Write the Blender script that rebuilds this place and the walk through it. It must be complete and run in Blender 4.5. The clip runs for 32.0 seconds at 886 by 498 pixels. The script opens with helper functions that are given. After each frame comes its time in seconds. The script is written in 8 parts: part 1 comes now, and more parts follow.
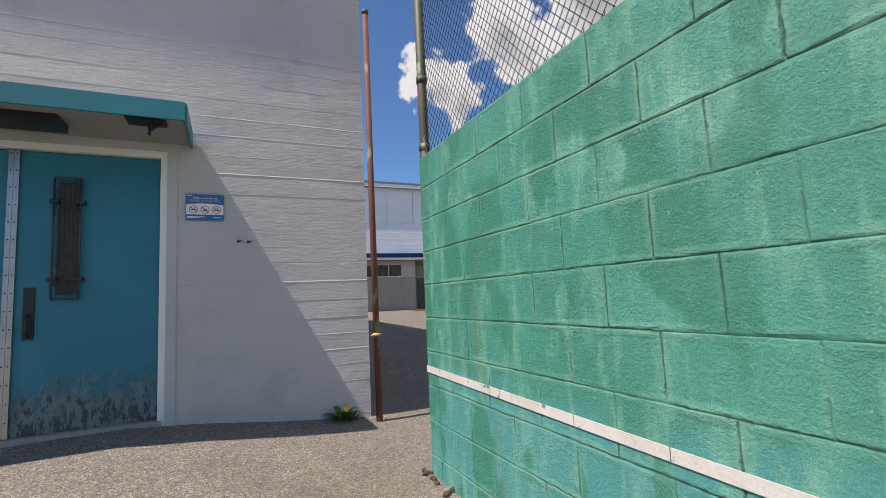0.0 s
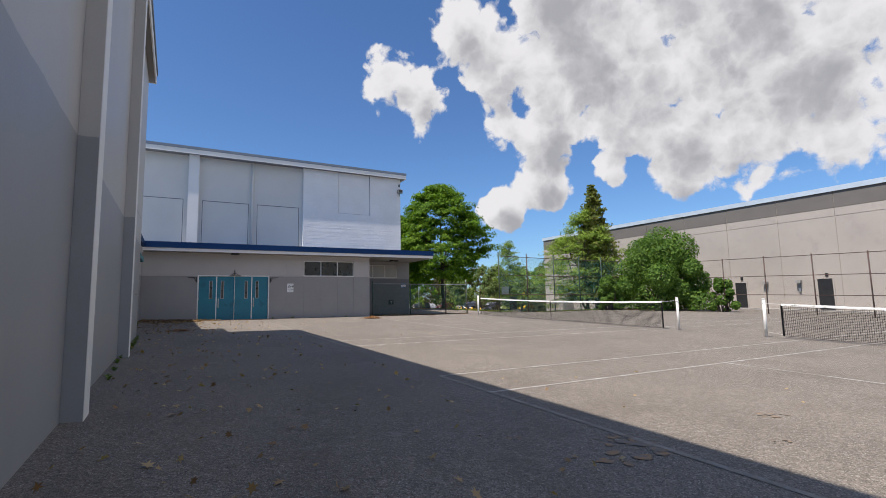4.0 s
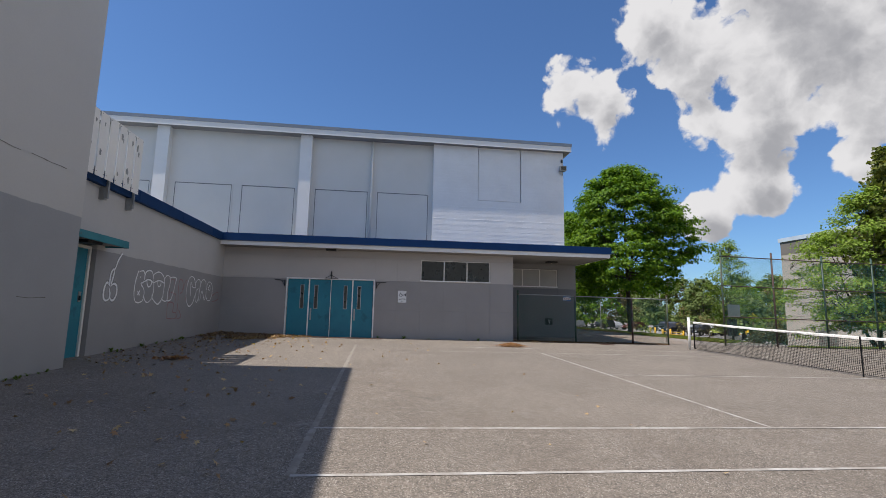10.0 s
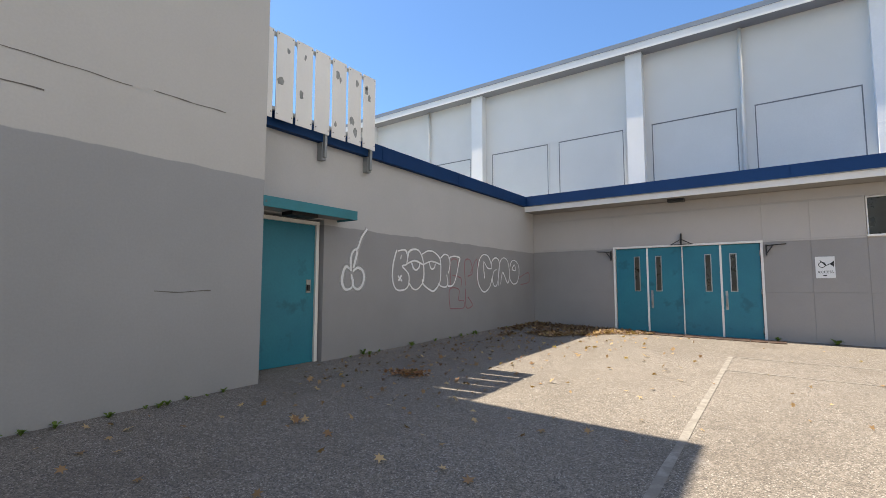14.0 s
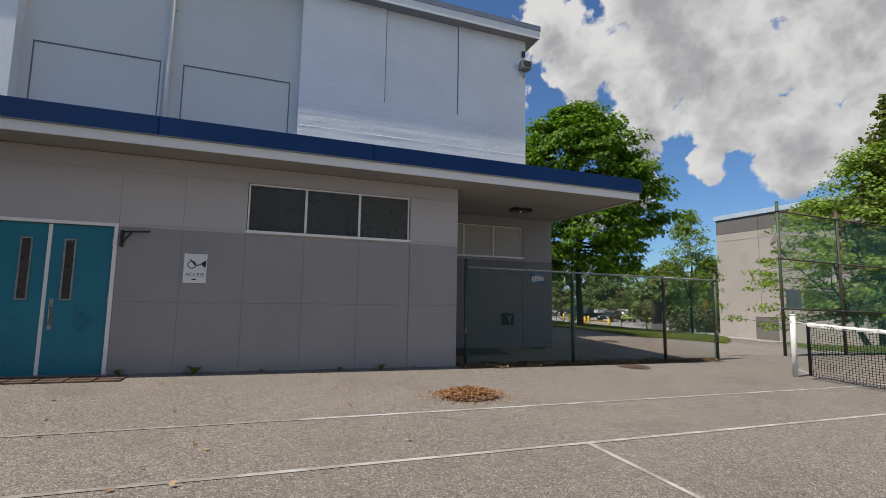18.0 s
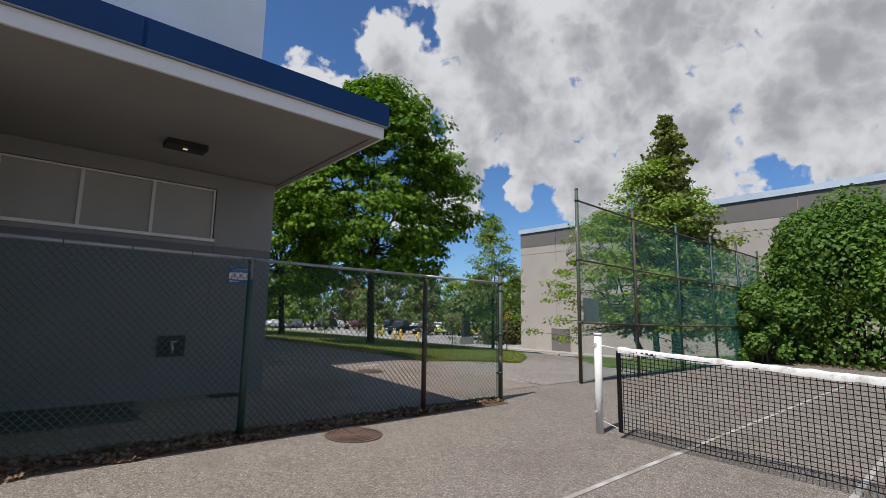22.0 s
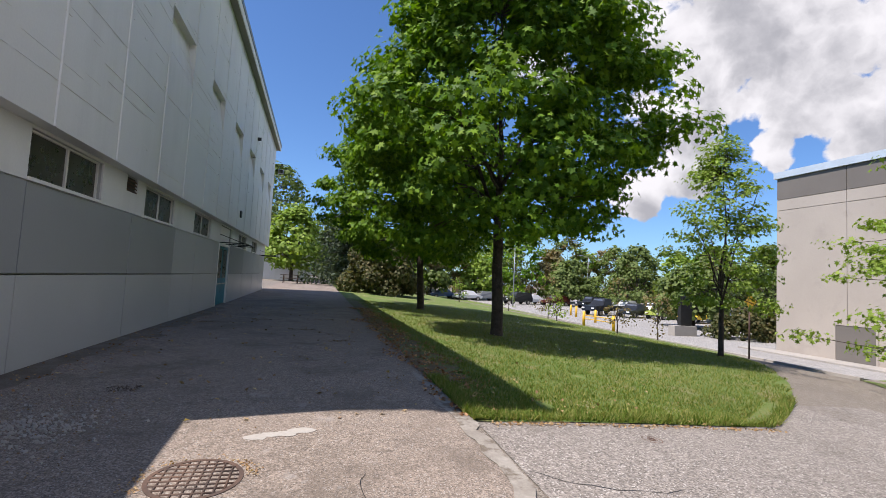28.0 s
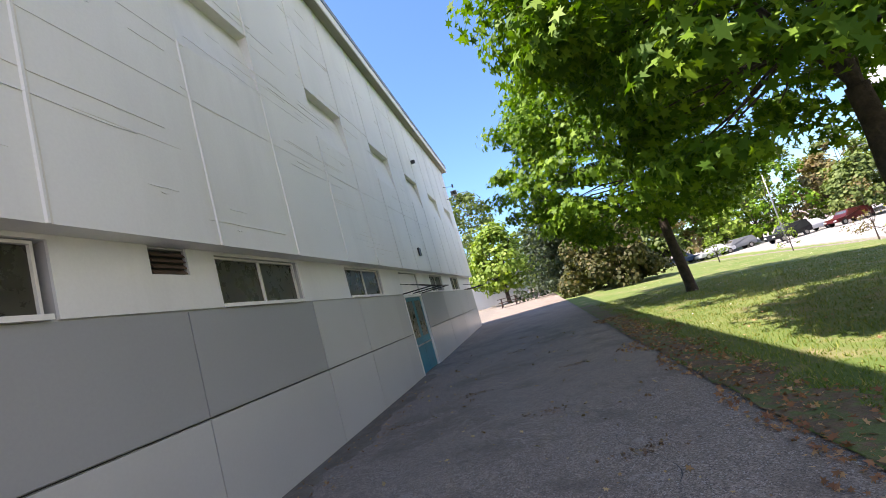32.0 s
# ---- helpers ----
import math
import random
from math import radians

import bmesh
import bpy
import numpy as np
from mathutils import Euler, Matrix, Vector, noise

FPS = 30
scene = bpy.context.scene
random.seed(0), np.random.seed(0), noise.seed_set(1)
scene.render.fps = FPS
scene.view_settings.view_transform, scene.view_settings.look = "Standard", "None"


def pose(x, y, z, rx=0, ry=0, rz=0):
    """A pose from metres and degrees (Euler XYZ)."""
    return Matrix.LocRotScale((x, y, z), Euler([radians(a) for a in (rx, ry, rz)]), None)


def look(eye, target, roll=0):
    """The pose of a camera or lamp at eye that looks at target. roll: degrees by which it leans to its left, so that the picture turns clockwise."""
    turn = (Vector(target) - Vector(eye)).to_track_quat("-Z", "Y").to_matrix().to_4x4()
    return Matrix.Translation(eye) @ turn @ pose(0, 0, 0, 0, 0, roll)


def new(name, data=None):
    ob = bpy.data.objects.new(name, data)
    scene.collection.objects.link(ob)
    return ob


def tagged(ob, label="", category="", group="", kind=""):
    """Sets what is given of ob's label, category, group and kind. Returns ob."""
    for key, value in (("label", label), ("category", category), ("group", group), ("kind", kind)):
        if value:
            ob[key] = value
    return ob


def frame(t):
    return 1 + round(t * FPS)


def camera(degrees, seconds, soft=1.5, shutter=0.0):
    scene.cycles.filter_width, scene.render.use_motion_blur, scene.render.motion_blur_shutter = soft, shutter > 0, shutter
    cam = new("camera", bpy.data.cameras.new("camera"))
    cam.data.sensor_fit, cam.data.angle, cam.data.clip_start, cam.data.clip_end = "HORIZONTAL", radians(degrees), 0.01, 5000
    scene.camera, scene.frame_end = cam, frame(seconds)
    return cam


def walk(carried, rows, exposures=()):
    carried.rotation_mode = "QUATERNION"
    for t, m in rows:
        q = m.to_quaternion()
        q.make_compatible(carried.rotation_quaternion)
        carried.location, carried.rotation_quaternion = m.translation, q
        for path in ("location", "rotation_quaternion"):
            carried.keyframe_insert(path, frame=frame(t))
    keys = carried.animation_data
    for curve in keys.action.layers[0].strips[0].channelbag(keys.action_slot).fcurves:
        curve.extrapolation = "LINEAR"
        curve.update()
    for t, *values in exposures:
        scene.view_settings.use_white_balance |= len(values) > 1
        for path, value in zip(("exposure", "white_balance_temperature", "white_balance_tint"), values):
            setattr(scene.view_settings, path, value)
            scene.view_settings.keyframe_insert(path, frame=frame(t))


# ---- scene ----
cam = camera(87.3, 32.0, soft=0.8)
METRES, EYE, TILT, LEAN, TURN = 41.4, 1.41, 0.0, 0.0, -25.2
PATH = [
    (0, (-0.453, -2.194, 1.519), (0.384, -0.389, 1.722), -2.7),
    (0.5, (-0.508, -1.50, 1.575), (0.33, 0.303, 1.793), -2.65),
    (1, (-0.478, -0.828, 1.62), (0.366, 0.97, 1.85), -2.6),
    (1.5, (-0.337, -0.184, 1.67), (0.546, 1.596, 1.897), -2.4),
    (2, (-0.14, 0.352, 1.723), (0.786, 2.111, 1.947), -2.1),
    (2.5, (0.229, 0.868, 1.742), (1.202, 2.603, 1.951), -1.7),
    (4.5, (1.854, 2.626, 1.58), (2.849, 4.348, 1.795), -1.2),
    (5, (2.309, 3.196, 1.582), (3.281, 4.93, 1.797), -1.1),
    (5.5, (2.782, 3.728, 1.59), (3.735, 5.475, 1.793), -1.0),
    (6, (3.218, 4.301, 1.588), (4.165, 6.05, 1.796), -0.5),
    (6.5, (3.629, 4.877, 1.579), (4.577, 6.626, 1.788), -0.4),
    (7, (3.981, 5.504, 1.61), (4.929, 7.252, 1.828), -0.3),
    (7.5, (4.365, 6.124, 1.628), (5.311, 7.872, 1.85), -0.1),
    (8, (4.763, 6.793, 1.634), (5.693, 8.549, 1.867), -0.0),
    (8.5, (5.221, 7.413, 1.666), (6.111, 9.189, 1.902), 0.1),
    (9, (5.459, 8.031, 1.742), (6.197, 9.871, 2.006), 0.5),
    (9.5, (5.578, 8.599, 1.792), (6.113, 10.508, 2.062), 0.9),
    (10, (5.748, 9.313, 1.793), (6.016, 11.276, 2.063), 1.1),
    (10.5, (5.889, 9.993, 1.79), (5.877, 11.977, 2.039), 1.2),
    (11, (5.87, 10.642, 1.844), (5.586, 12.608, 2.077), 1.0),
    (11.5, (5.871, 11.332, 1.86), (5.324, 13.243, 2.083), 0.7),
    (12, (5.906, 12.007, 1.89), (5.129, 13.838, 2.094), 0.1),
    (12.5, (5.858, 12.667, 1.937), (4.925, 14.427, 2.124), 0.1),
    (13, (5.833, 13.36, 1.955), (4.753, 15.035, 2.133), 0.0),
    (13.5, (5.837, 14.041, 1.951), (4.671, 15.658, 2.114), 0.0),
    (15.5, (5.911, 16.566, 1.942), (4.805, 18.227, 2.088), 0.3),
    (16, (6.156, 17.151, 1.91), (5.307, 18.955, 2.071), 0.9),
    (16.5, (6.491, 17.739, 1.884), (6.002, 19.67, 2.061), 1.5),
    (17, (6.895, 18.242, 1.979), (6.791, 20.232, 2.153), 1.3),
    (17.5, (7.279, 18.737, 1.919), (7.599, 20.701, 2.121), 1.3),
    (18, (7.74, 19.135, 1.961), (8.432, 20.999, 2.172), 1.0),
    (18.5, (8.225, 19.477, 1.928), (9.136, 21.242, 2.162), 1.7),
    (19, (8.726, 19.847, 1.942), (9.791, 21.522, 2.191), 1.7),
    (19.5, (9.26, 20.186, 1.94), (10.39, 21.817, 2.192), 1.4),
    (20, (9.787, 20.597, 1.972), (10.972, 22.188, 2.229), 1.2),
    (20.5, (10.329, 20.933, 1.96), (11.55, 22.494, 2.227), 1.1),
    (21, (10.844, 21.325, 1.926), (12.106, 22.851, 2.208), 0.9),
    (21.5, (11.367, 21.664, 1.943), (12.646, 23.176, 2.227), 0.8),
    (22, (11.869, 22.064, 1.98), (13.169, 23.559, 2.257), 0.9),
    (22.5, (12.406, 22.429, 1.982), (13.704, 23.926, 2.257), 0.8),
    (23, (12.986, 22.814, 1.975), (14.287, 24.309, 2.24), 0.7),
    (23.5, (13.567, 23.206, 1.98), (14.864, 24.705, 2.244), 0.7),
    (24, (14.089, 23.617, 1.983), (15.4, 25.106, 2.23), 0.7),
    (24.5, (14.616, 24.035, 1.983), (15.925, 25.528, 2.223), 0.7),
    (26.5, (16.745, 25.692, 2.055), (17.893, 27.318, 2.251), 2.6),
    (27, (17.227, 26.142, 2.089), (18.196, 27.884, 2.251), 3.3),
    (28, (17.891, 27.161, 2.111), (18.407, 29.088, 2.246), 3.1),
    (28.5, (18.134, 27.775, 2.109), (18.441, 29.744, 2.274), 1.9),
    (29, (18.203, 28.452, 2.133), (18.321, 30.439, 2.329), -1.5),
    (29.5, (18.177, 29.185, 2.206), (18.108, 31.172, 2.424), -5.9),
    (30, (18.118, 29.873, 2.277), (17.894, 31.848, 2.5), -10.4),
    (30.5, (18.024, 30.544, 2.302), (17.752, 32.512, 2.539), -13.3),
    (31, (17.96, 31.19, 2.296), (17.671, 33.155, 2.531), -15.0),
    (31.5, (17.949, 31.794, 2.298), (17.644, 33.756, 2.542), -15.7),
    (32, (17.937, 32.408, 2.294), (17.616, 34.366, 2.547), -16.1),
]
EXPOSURES = [(0.0, 0.37, 6900, 14.0), (1.0, 0.45, 6900, 14.0), (2.0, 0.43, 6900, 14.0), (5.0, 0.35, 6600, 12.0), (7.0, 0.3, 6600, 12.0), (9.0, 0.2, 6600, 12.0), (10.0, 0.29, 6700, 12.0), (11.0, 0.59, 7100, 11.0),
             (12.0, 1.00, 7100, 10.0), (13.0, 1.17, 7300, 9.0), (15.5, 1.13, 7400, 9.0), (16.0, 1.01, 7300, 10.0), (17.0, 0.54, 7100, 10.0), (18.0, 0.14, 6800, 10.0), (20.0, 0.04, 6500, 11.0), (21.0, 0.05, 6500, 11.0),
             (23.0, 0.19, 6500, 12.0), (24.5, 0.29, 6500, 13.0), (26.5, 0.35, 6600, 14.0), (27.0, 0.37, 6600, 14.0), (28.0, 0.60, 6600, 16.0), (29.0, 0.83, 6850, 21.0), (30.0, 1.14, 6950, 21.0), (31.0, 1.53, 7000, 21.0), (32.0, 1.62, 7050, 20.0)]
walk(cam, [(t, look(eye, target, roll)) for t, eye, target, roll in PATH], EXPOSURES)

# ---- world, sun, exposure ----
SUN_WAY = Vector((0.558, 0.102, -1.0)).normalized()
sun = new("sun", bpy.data.lights.new("sun", "SUN"))
sun.data.energy, sun.data.angle, sun.data.color = 4.8, radians(0.53), (1.0, 0.955, 0.89)
sun.rotation_euler = SUN_WAY.to_track_quat("-Z", "Y").to_euler()

world = bpy.data.worlds.new("sky")
scene.world = world
world.use_nodes = True
wn, wl = world.node_tree.nodes, world.node_tree.links
wn.clear()


def wnode(kind, **values):
    n = wn.new(kind)
    for k, v in values.items():
        n.inputs[k.replace("_", " ")].default_value = v
    return n


def wmath(op, a, b=None, c=None):
    n = wn.new("ShaderNodeMath")
    n.operation = op
    for i, v in enumerate((a, b, c)):
        if v is None:
            continue
        if isinstance(v, (int, float)):
            n.inputs[i].default_value = v
        else:
            wl.new(v, n.inputs[i])
    return n.outputs[0]


sky = wn.new("ShaderNodeTexSky")
sky.sky_type, sky.sun_disc = "NISHITA", False
sky.sun_elevation = math.asin(-SUN_WAY.z)
sky.sun_rotation = math.atan2(-SUN_WAY.x, -SUN_WAY.y)
sky.air_density, sky.dust_density, sky.ozone_density = 1.0, 0.5, 3.0
coord = wn.new("ShaderNodeTexCoord")
# broken cumulus over the eastern half of the sky, plus unseen southern fill clouds
def cloud_noise(scale, detail, rough, vec):
    n = wnode("ShaderNodeTexNoise", Scale=scale, Detail=detail, Roughness=rough)
    wl.new(vec, n.inputs["Vector"])
    return n


def wvec(op, a, b, c=None):
    n = wn.new("ShaderNodeVectorMath")
    n.operation = op
    for i, v in enumerate((a, b, c)):
        if isinstance(v, (tuple, Vector)):
            n.inputs[i].default_value = v
        elif v is not None:
            wl.new(v, n.inputs[i])
    return n


CLOUDS = (((0.393, 0.813, 0.43), 5.6), ((0.56, 0.696, 0.45), 5.6), ((0.471, 0.71, 0.523), 5.8), ((0.637, 0.68, 0.362), 6.8), ((0.721, 0.555, 0.415), 9.0),
          ((0.811, 0.512, 0.285), 6.0), ((0.846, 0.429, 0.315), 9.0), ((0.879, 0.318, 0.365), 12.0), ((0.627, 0.571, 0.53), 10.0), ((0.916, 0.099, 0.42), 12.0),
          ((0.764, 0.386, 0.517), 14.0), ((0.856, 0.204, 0.475), 9.0), ((0.951, 0.081, 0.298), 6.0), ((0.655, 0.722, 0.236), 3.8), ((0.600, 0.781, 0.178), 3.3), ((0.748, 0.615, 0.249), 2.9),
          # the last two lie unseen in the south, added to brighten south-facing walls
          ((0.70, 0.1, 0.70), 22.0), ((0.75, -0.45, 0.45), 24.0), ((0.35, -0.85, 0.40), 20.0), ((-0.25, -0.80, 0.50), 14.0))


def cloud_cover(way):
    """Thickness of the cloud in a direction of the sky: heaped blobs with billowed edges."""
    total = None
    for mid, size in CLOUDS:
        d = wvec("DOT_PRODUCT", way, Vector(mid).normalized())
        m = wnode("ShaderNodeMapRange", From_Min=math.cos(radians(size)), From_Max=1.0)
        m.clamp = False
        wl.new(d.outputs["Value"], m.inputs["Value"])
        total = m.outputs[0] if total is None else wmath("SMOOTH_MAX", total, m.outputs[0], 0.5)
    bent = wvec("MULTIPLY_ADD", cloud_noise(9.0, 5.0, 0.6, way).outputs["Color"], (0.07, 0.07, 0.07), way).outputs[0]
    puff = wnode("ShaderNodeTexVoronoi", Scale=10.0, Detail=2.0, Roughness=0.5, Lacunarity=2.3)
    wl.new(bent, puff.inputs["Vector"])
    wisp = cloud_noise(7.0, 10.0, 0.62, bent).outputs["Fac"]
    edge = wmath("ADD", wmath("MULTIPLY", wmath("SUBTRACT", 0.62, puff.outputs["Distance"]), 1.7), wmath("MULTIPLY", wmath("SUBTRACT", wisp, 0.5), 3.3))
    return wmath("ADD", wmath("MULTIPLY", wmath("MINIMUM", wmath("MAXIMUM", wmath("ADD", total, 0.06), -1.6), 1.5), 1.7), edge)


dirn = wvec("NORMALIZE", coord.outputs["Generated"], (0, 0, 0)).outputs[0]
dense = cloud_cover(dirn)
sunward = wvec("NORMALIZE", wvec("ADD", dirn, -SUN_WAY * 0.045).outputs[0], (0, 0, 0)).outputs[0]
mask = wnode("ShaderNodeMapRange", From_Min=0.0, From_Max=0.42)
mask.interpolation_type = "SMOOTHSTEP"
wl.new(dense, mask.inputs["Value"])
# white where the sun strikes them, grey where cloud stands in its way
body = wnode("ShaderNodeMapRange", From_Min=0.1, From_Max=2.3)
body.interpolation_type = "SMOOTHSTEP"
wl.new(wmath("ADD", cloud_cover(sunward), wmath("MULTIPLY", dense, 0.15)), body.inputs["Value"])
tone = wn.new("ShaderNodeMix")
tone.data_type = "RGBA"
tone.inputs["A"].default_value = (8.0, 8.15, 8.4, 1)
tone.inputs["B"].default_value = (3.9, 4.05, 4.4, 1)
wl.new(body.outputs[0], tone.inputs["Factor"])
above = wn.new("ShaderNodeMix")
above.data_type = "RGBA"
wl.new(mask.outputs[0], above.inputs["Factor"])
tint = wn.new("ShaderNodeMix")
tint.data_type, tint.blend_type = "RGBA", "MULTIPLY"
tint.inputs["Factor"].default_value = 1.0
tint.inputs["B"].default_value = (0.77, 1.09, 1.43, 1)
wl.new(sky.outputs[0], tint.inputs["A"])
wl.new(tint.outputs["Result"], above.inputs["A"])
wl.new(tone.outputs["Result"], above.inputs["B"])
w_bg = wn.new("ShaderNodeBackground")
w_bg.inputs["Strength"].default_value = 0.078
w_out = wn.new("ShaderNodeOutputWorld")
wl.new(above.outputs["Result"], w_bg.inputs[0])
wl.new(w_bg.outputs[0], w_out.inputs[0])


# ---- small builders ----
def ground_z(x, y):
    """Height of the ground sheet."""
    yy = min(max(y, -30.0), 33.0)
    xx = min(max(x, -1.0), 42.0)
    z = 0.2253 - 0.01433 * xx + 0.02791 * yy + 0.0001272 * xx * yy - 0.0001915 * yy * yy + 0.108 * math.exp(-xx / 2.0)
    s = min(1.0, max(0.0, (y - 27.5) / 6.0))
    s = s * s * (3 - 2 * s)
    far = 0.84 - 0.045 * max(0.0, x - 19.0) - 0.004 * max(0.0, min(x, 60.0) - 24.0) ** 2
    far = max(far, -0.78) + 0.010 * max(0.0, min(y, 80) - 45.0) * min(1.0, max(0.0, (36.0 - x) / 14.0))
    z = z * (1 - s) + far * s
    z += 0.09 * math.exp(-((x + 1.3) / 1.5) ** 2 - ((y - 2.6) / 1.2) ** 2)
    z -= 0.24 * math.exp(-((x - 25.5) / 4.0) ** 2 - ((y - 31.0) / 2.6) ** 2)
    return z


def cuboid(bm, x0, y0, z0, x1, y1, z1):
    vs = [bm.verts.new(p) for p in ((x0, y0, z0), (x1, y0, z0), (x1, y1, z0), (x0, y1, z0),
                                    (x0, y0, z1), (x1, y0, z1), (x1, y1, z1), (x0, y1, z1))]
    for f in ((3, 2, 1, 0), (4, 5, 6, 7), (0, 1, 5, 4), (1, 2, 6, 5), (2, 3, 7, 6), (3, 0, 4, 7)):
        bm.faces.new([vs[i] for i in f])
    return vs


def tube(bm, a, b, r, n=8, r2=None, caps=True):
    """A straight round bar from a to b."""
    a, b = Vector(a), Vector(b)
    q = (b - a).to_track_quat("Z", "Y")
    r2 = r if r2 is None else r2
    rings = []
    for p, rr in ((a, r), (b, r2)):
        rings.append([bm.verts.new(p + q @ Vector((rr * math.cos(6.28319 * i / n), rr * math.sin(6.28319 * i / n), 0))) for i in range(n)])
    for i in range(n):
        f = bm.faces.new((rings[0][i], rings[0][(i + 1) % n], rings[1][(i + 1) % n], rings[1][i]))
        f.smooth = True
    if caps:
        bm.faces.new(rings[0][::-1])
        bm.faces.new(rings[1])


def mesh_of(name, bm):
    me = bpy.data.meshes.new(name)
    bm.normal_update()
    bm.to_mesh(me)
    bm.free()
    return me


def part(name, bm, material, parent=None, label=""):
    """Link a bmesh as one mesh object, under a thing or part if given."""
    me = mesh_of(name, bm)
    me.materials.append(material)
    ob = new(name, me)
    if parent:
        ob.parent = parent
    if label:
        ob["label"] = label
    return ob


def block(name, x0, y0, z0, x1, y1, z1, material, parent=None, label=""):
    bm = bmesh.new()
    cuboid(bm, min(x0, x1), min(y0, y1), min(z0, z1), max(x0, x1), max(y0, y1), max(z0, z1))
    return part(name, bm, material, parent, label)


def thing(name, label, category, at=(0, 0, 0), group="", kind=""):
    ob = new(name)
    ob.location = at
    ob.empty_display_size = 0.1
    return tagged(ob, label, category, group, kind)


def structure(ob, label="", category=""):
    return tagged(ob, label, category, "", "structure")


# ---- materials ----
def mat_base(name, rough=0.8, metal=0.0):
    m = bpy.data.materials.new(name)
    m.use_nodes = True
    t = m.node_tree
    b = t.nodes["Principled BSDF"]
    b.inputs["Roughness"].default_value = rough
    b.inputs["Metallic"].default_value = metal
    return m, t, b


def noise_node(t, scale, detail=4.0, rough=0.55, vec=None, stretch=None):
    n = t.nodes.new("ShaderNodeTexNoise")
    n.inputs["Scale"].default_value, n.inputs["Detail"].default_value, n.inputs["Roughness"].default_value = scale, detail, rough
    if vec is None:
        vec = t.nodes.new("ShaderNodeTexCoord").outputs["Object"]
    if stretch:
        mp = t.nodes.new("ShaderNodeMapping")
        mp.inputs["Scale"].default_value = stretch
        t.links.new(vec, mp.inputs["Vector"])
        vec = mp.outputs[0]
    t.links.new(vec, n.inputs["Vector"])
    return n.outputs["Fac"]


def step_node(t, value, lo, hi, a=0.0, b=1.0):
    n = t.nodes.new("ShaderNodeMapRange")
    for k, v in (("From Min", lo), ("From Max", hi), ("To Min", a), ("To Max", b)):
        n.inputs[k].default_value = v
    t.links.new(value, n.inputs["Value"])
    return n.outputs[0]


def mix_node(t, fac, a, b, mode="MIX"):
    n = t.nodes.new("ShaderNodeMix")
    n.data_type, n.blend_type = "RGBA", mode
    for key, v in (("Factor", fac), ("A", a), ("B", b)):
        if isinstance(v, (int, float)):
            n.inputs[key].default_value = v
        elif isinstance(v, tuple):
            n.inputs[key].default_value = (*v, 1)
        else:
            t.links.new(v, n.inputs[key])
    return n.outputs["Result"]


def calc(t, op, a, b):
    n = t.nodes.new("ShaderNodeMath")
    n.operation = op
    for i, v in enumerate((a, b)):
        if isinstance(v, (int, float)):
            n.inputs[i].default_value = v
        else:
            t.links.new(v, n.inputs[i])
    return n.outputs[0]


def bump_node(t, b, height, strength, distance=0.01):
    n = t.nodes.new("ShaderNodeBump")
    n.inputs["Strength"].default_value, n.inputs["Distance"].default_value = strength, distance
    t.links.new(height, n.inputs["Height"])
    t.links.new(n.outputs[0], b.inputs["Normal"])


def surface(name, c1, c2, rough=0.75, large=0.8, fine=60.0, grain=0.25, bump=0.25, metal=0.0, stain=None, stain_scale=3.0, stain_at=(0.58, 0.66),
            stretch=None, line=None, island=0.0, fine_dist=0.004, gloss=0.5, pits=0.0):
    """Two colours in broad clouds, fine grain, optional stains (a colour in ragged patches) and a painted band: line=(height, colour below, raggedness)."""
    m, t, b = mat_base(name, rough, metal)
    b.inputs["Specular IOR Level"].default_value = gloss
    col = mix_node(t, step_node(t, noise_node(t, large, 5.0), 0.35, 0.65), c1, c2)
    if line:
        z = t.nodes.new("ShaderNodeSeparateXYZ")
        t.links.new(t.nodes.new("ShaderNodeTexCoord").outputs["Object"], z.inputs[0])
        edge = calc(t, "ADD", z.outputs[2], calc(t, "MULTIPLY", calc(t, "SUBTRACT", noise_node(t, 2.5, 5.0), 0.5), line[2]))
        low = mix_node(t, step_node(t, noise_node(t, large * 1.3, 4.0), 0.35, 0.65), line[1], tuple(v * 0.9 for v in line[1]))
        col = mix_node(t, step_node(t, edge, line[0] - 0.006, line[0] + 0.006), low, col)
    if island:
        info = t.nodes.new("ShaderNodeObjectInfo")
        col = mix_node(t, 1.0, col, mix_node(t, info.outputs["Random"], (1 - island,) * 3, (1 + island,) * 3), "MULTIPLY")
    if stain:
        col = mix_node(t, step_node(t, noise_node(t, stain_scale, 6.0, 0.62, stretch=stretch), stain_at[0], stain_at[1]), col, stain)
    f = noise_node(t, fine, 5.0, 0.65)
    col = mix_node(t, 1.0, col, mix_node(t, f, (1 - grain,) * 3, (1 + grain,) * 3), "MULTIPLY")
    t.links.new(col, b.inputs["Base Color"])
    if bump:
        high = f
        if pits:
            high = calc(t, "ADD", calc(t, "MULTIPLY", f, 0.35), calc(t, "MULTIPLY", noise_node(t, 9.0, 6.0, 0.7, stretch=(1, 1, 5.0)), pits))
            holes_ = step_node(t, noise_node(t, 26.0, 3.0, 0.5), 0.70, 0.76, 0.0, pits)
            high = calc(t, "SUBTRACT", high, holes_)
        bump_node(t, b, high, bump, fine_dist)
    return m


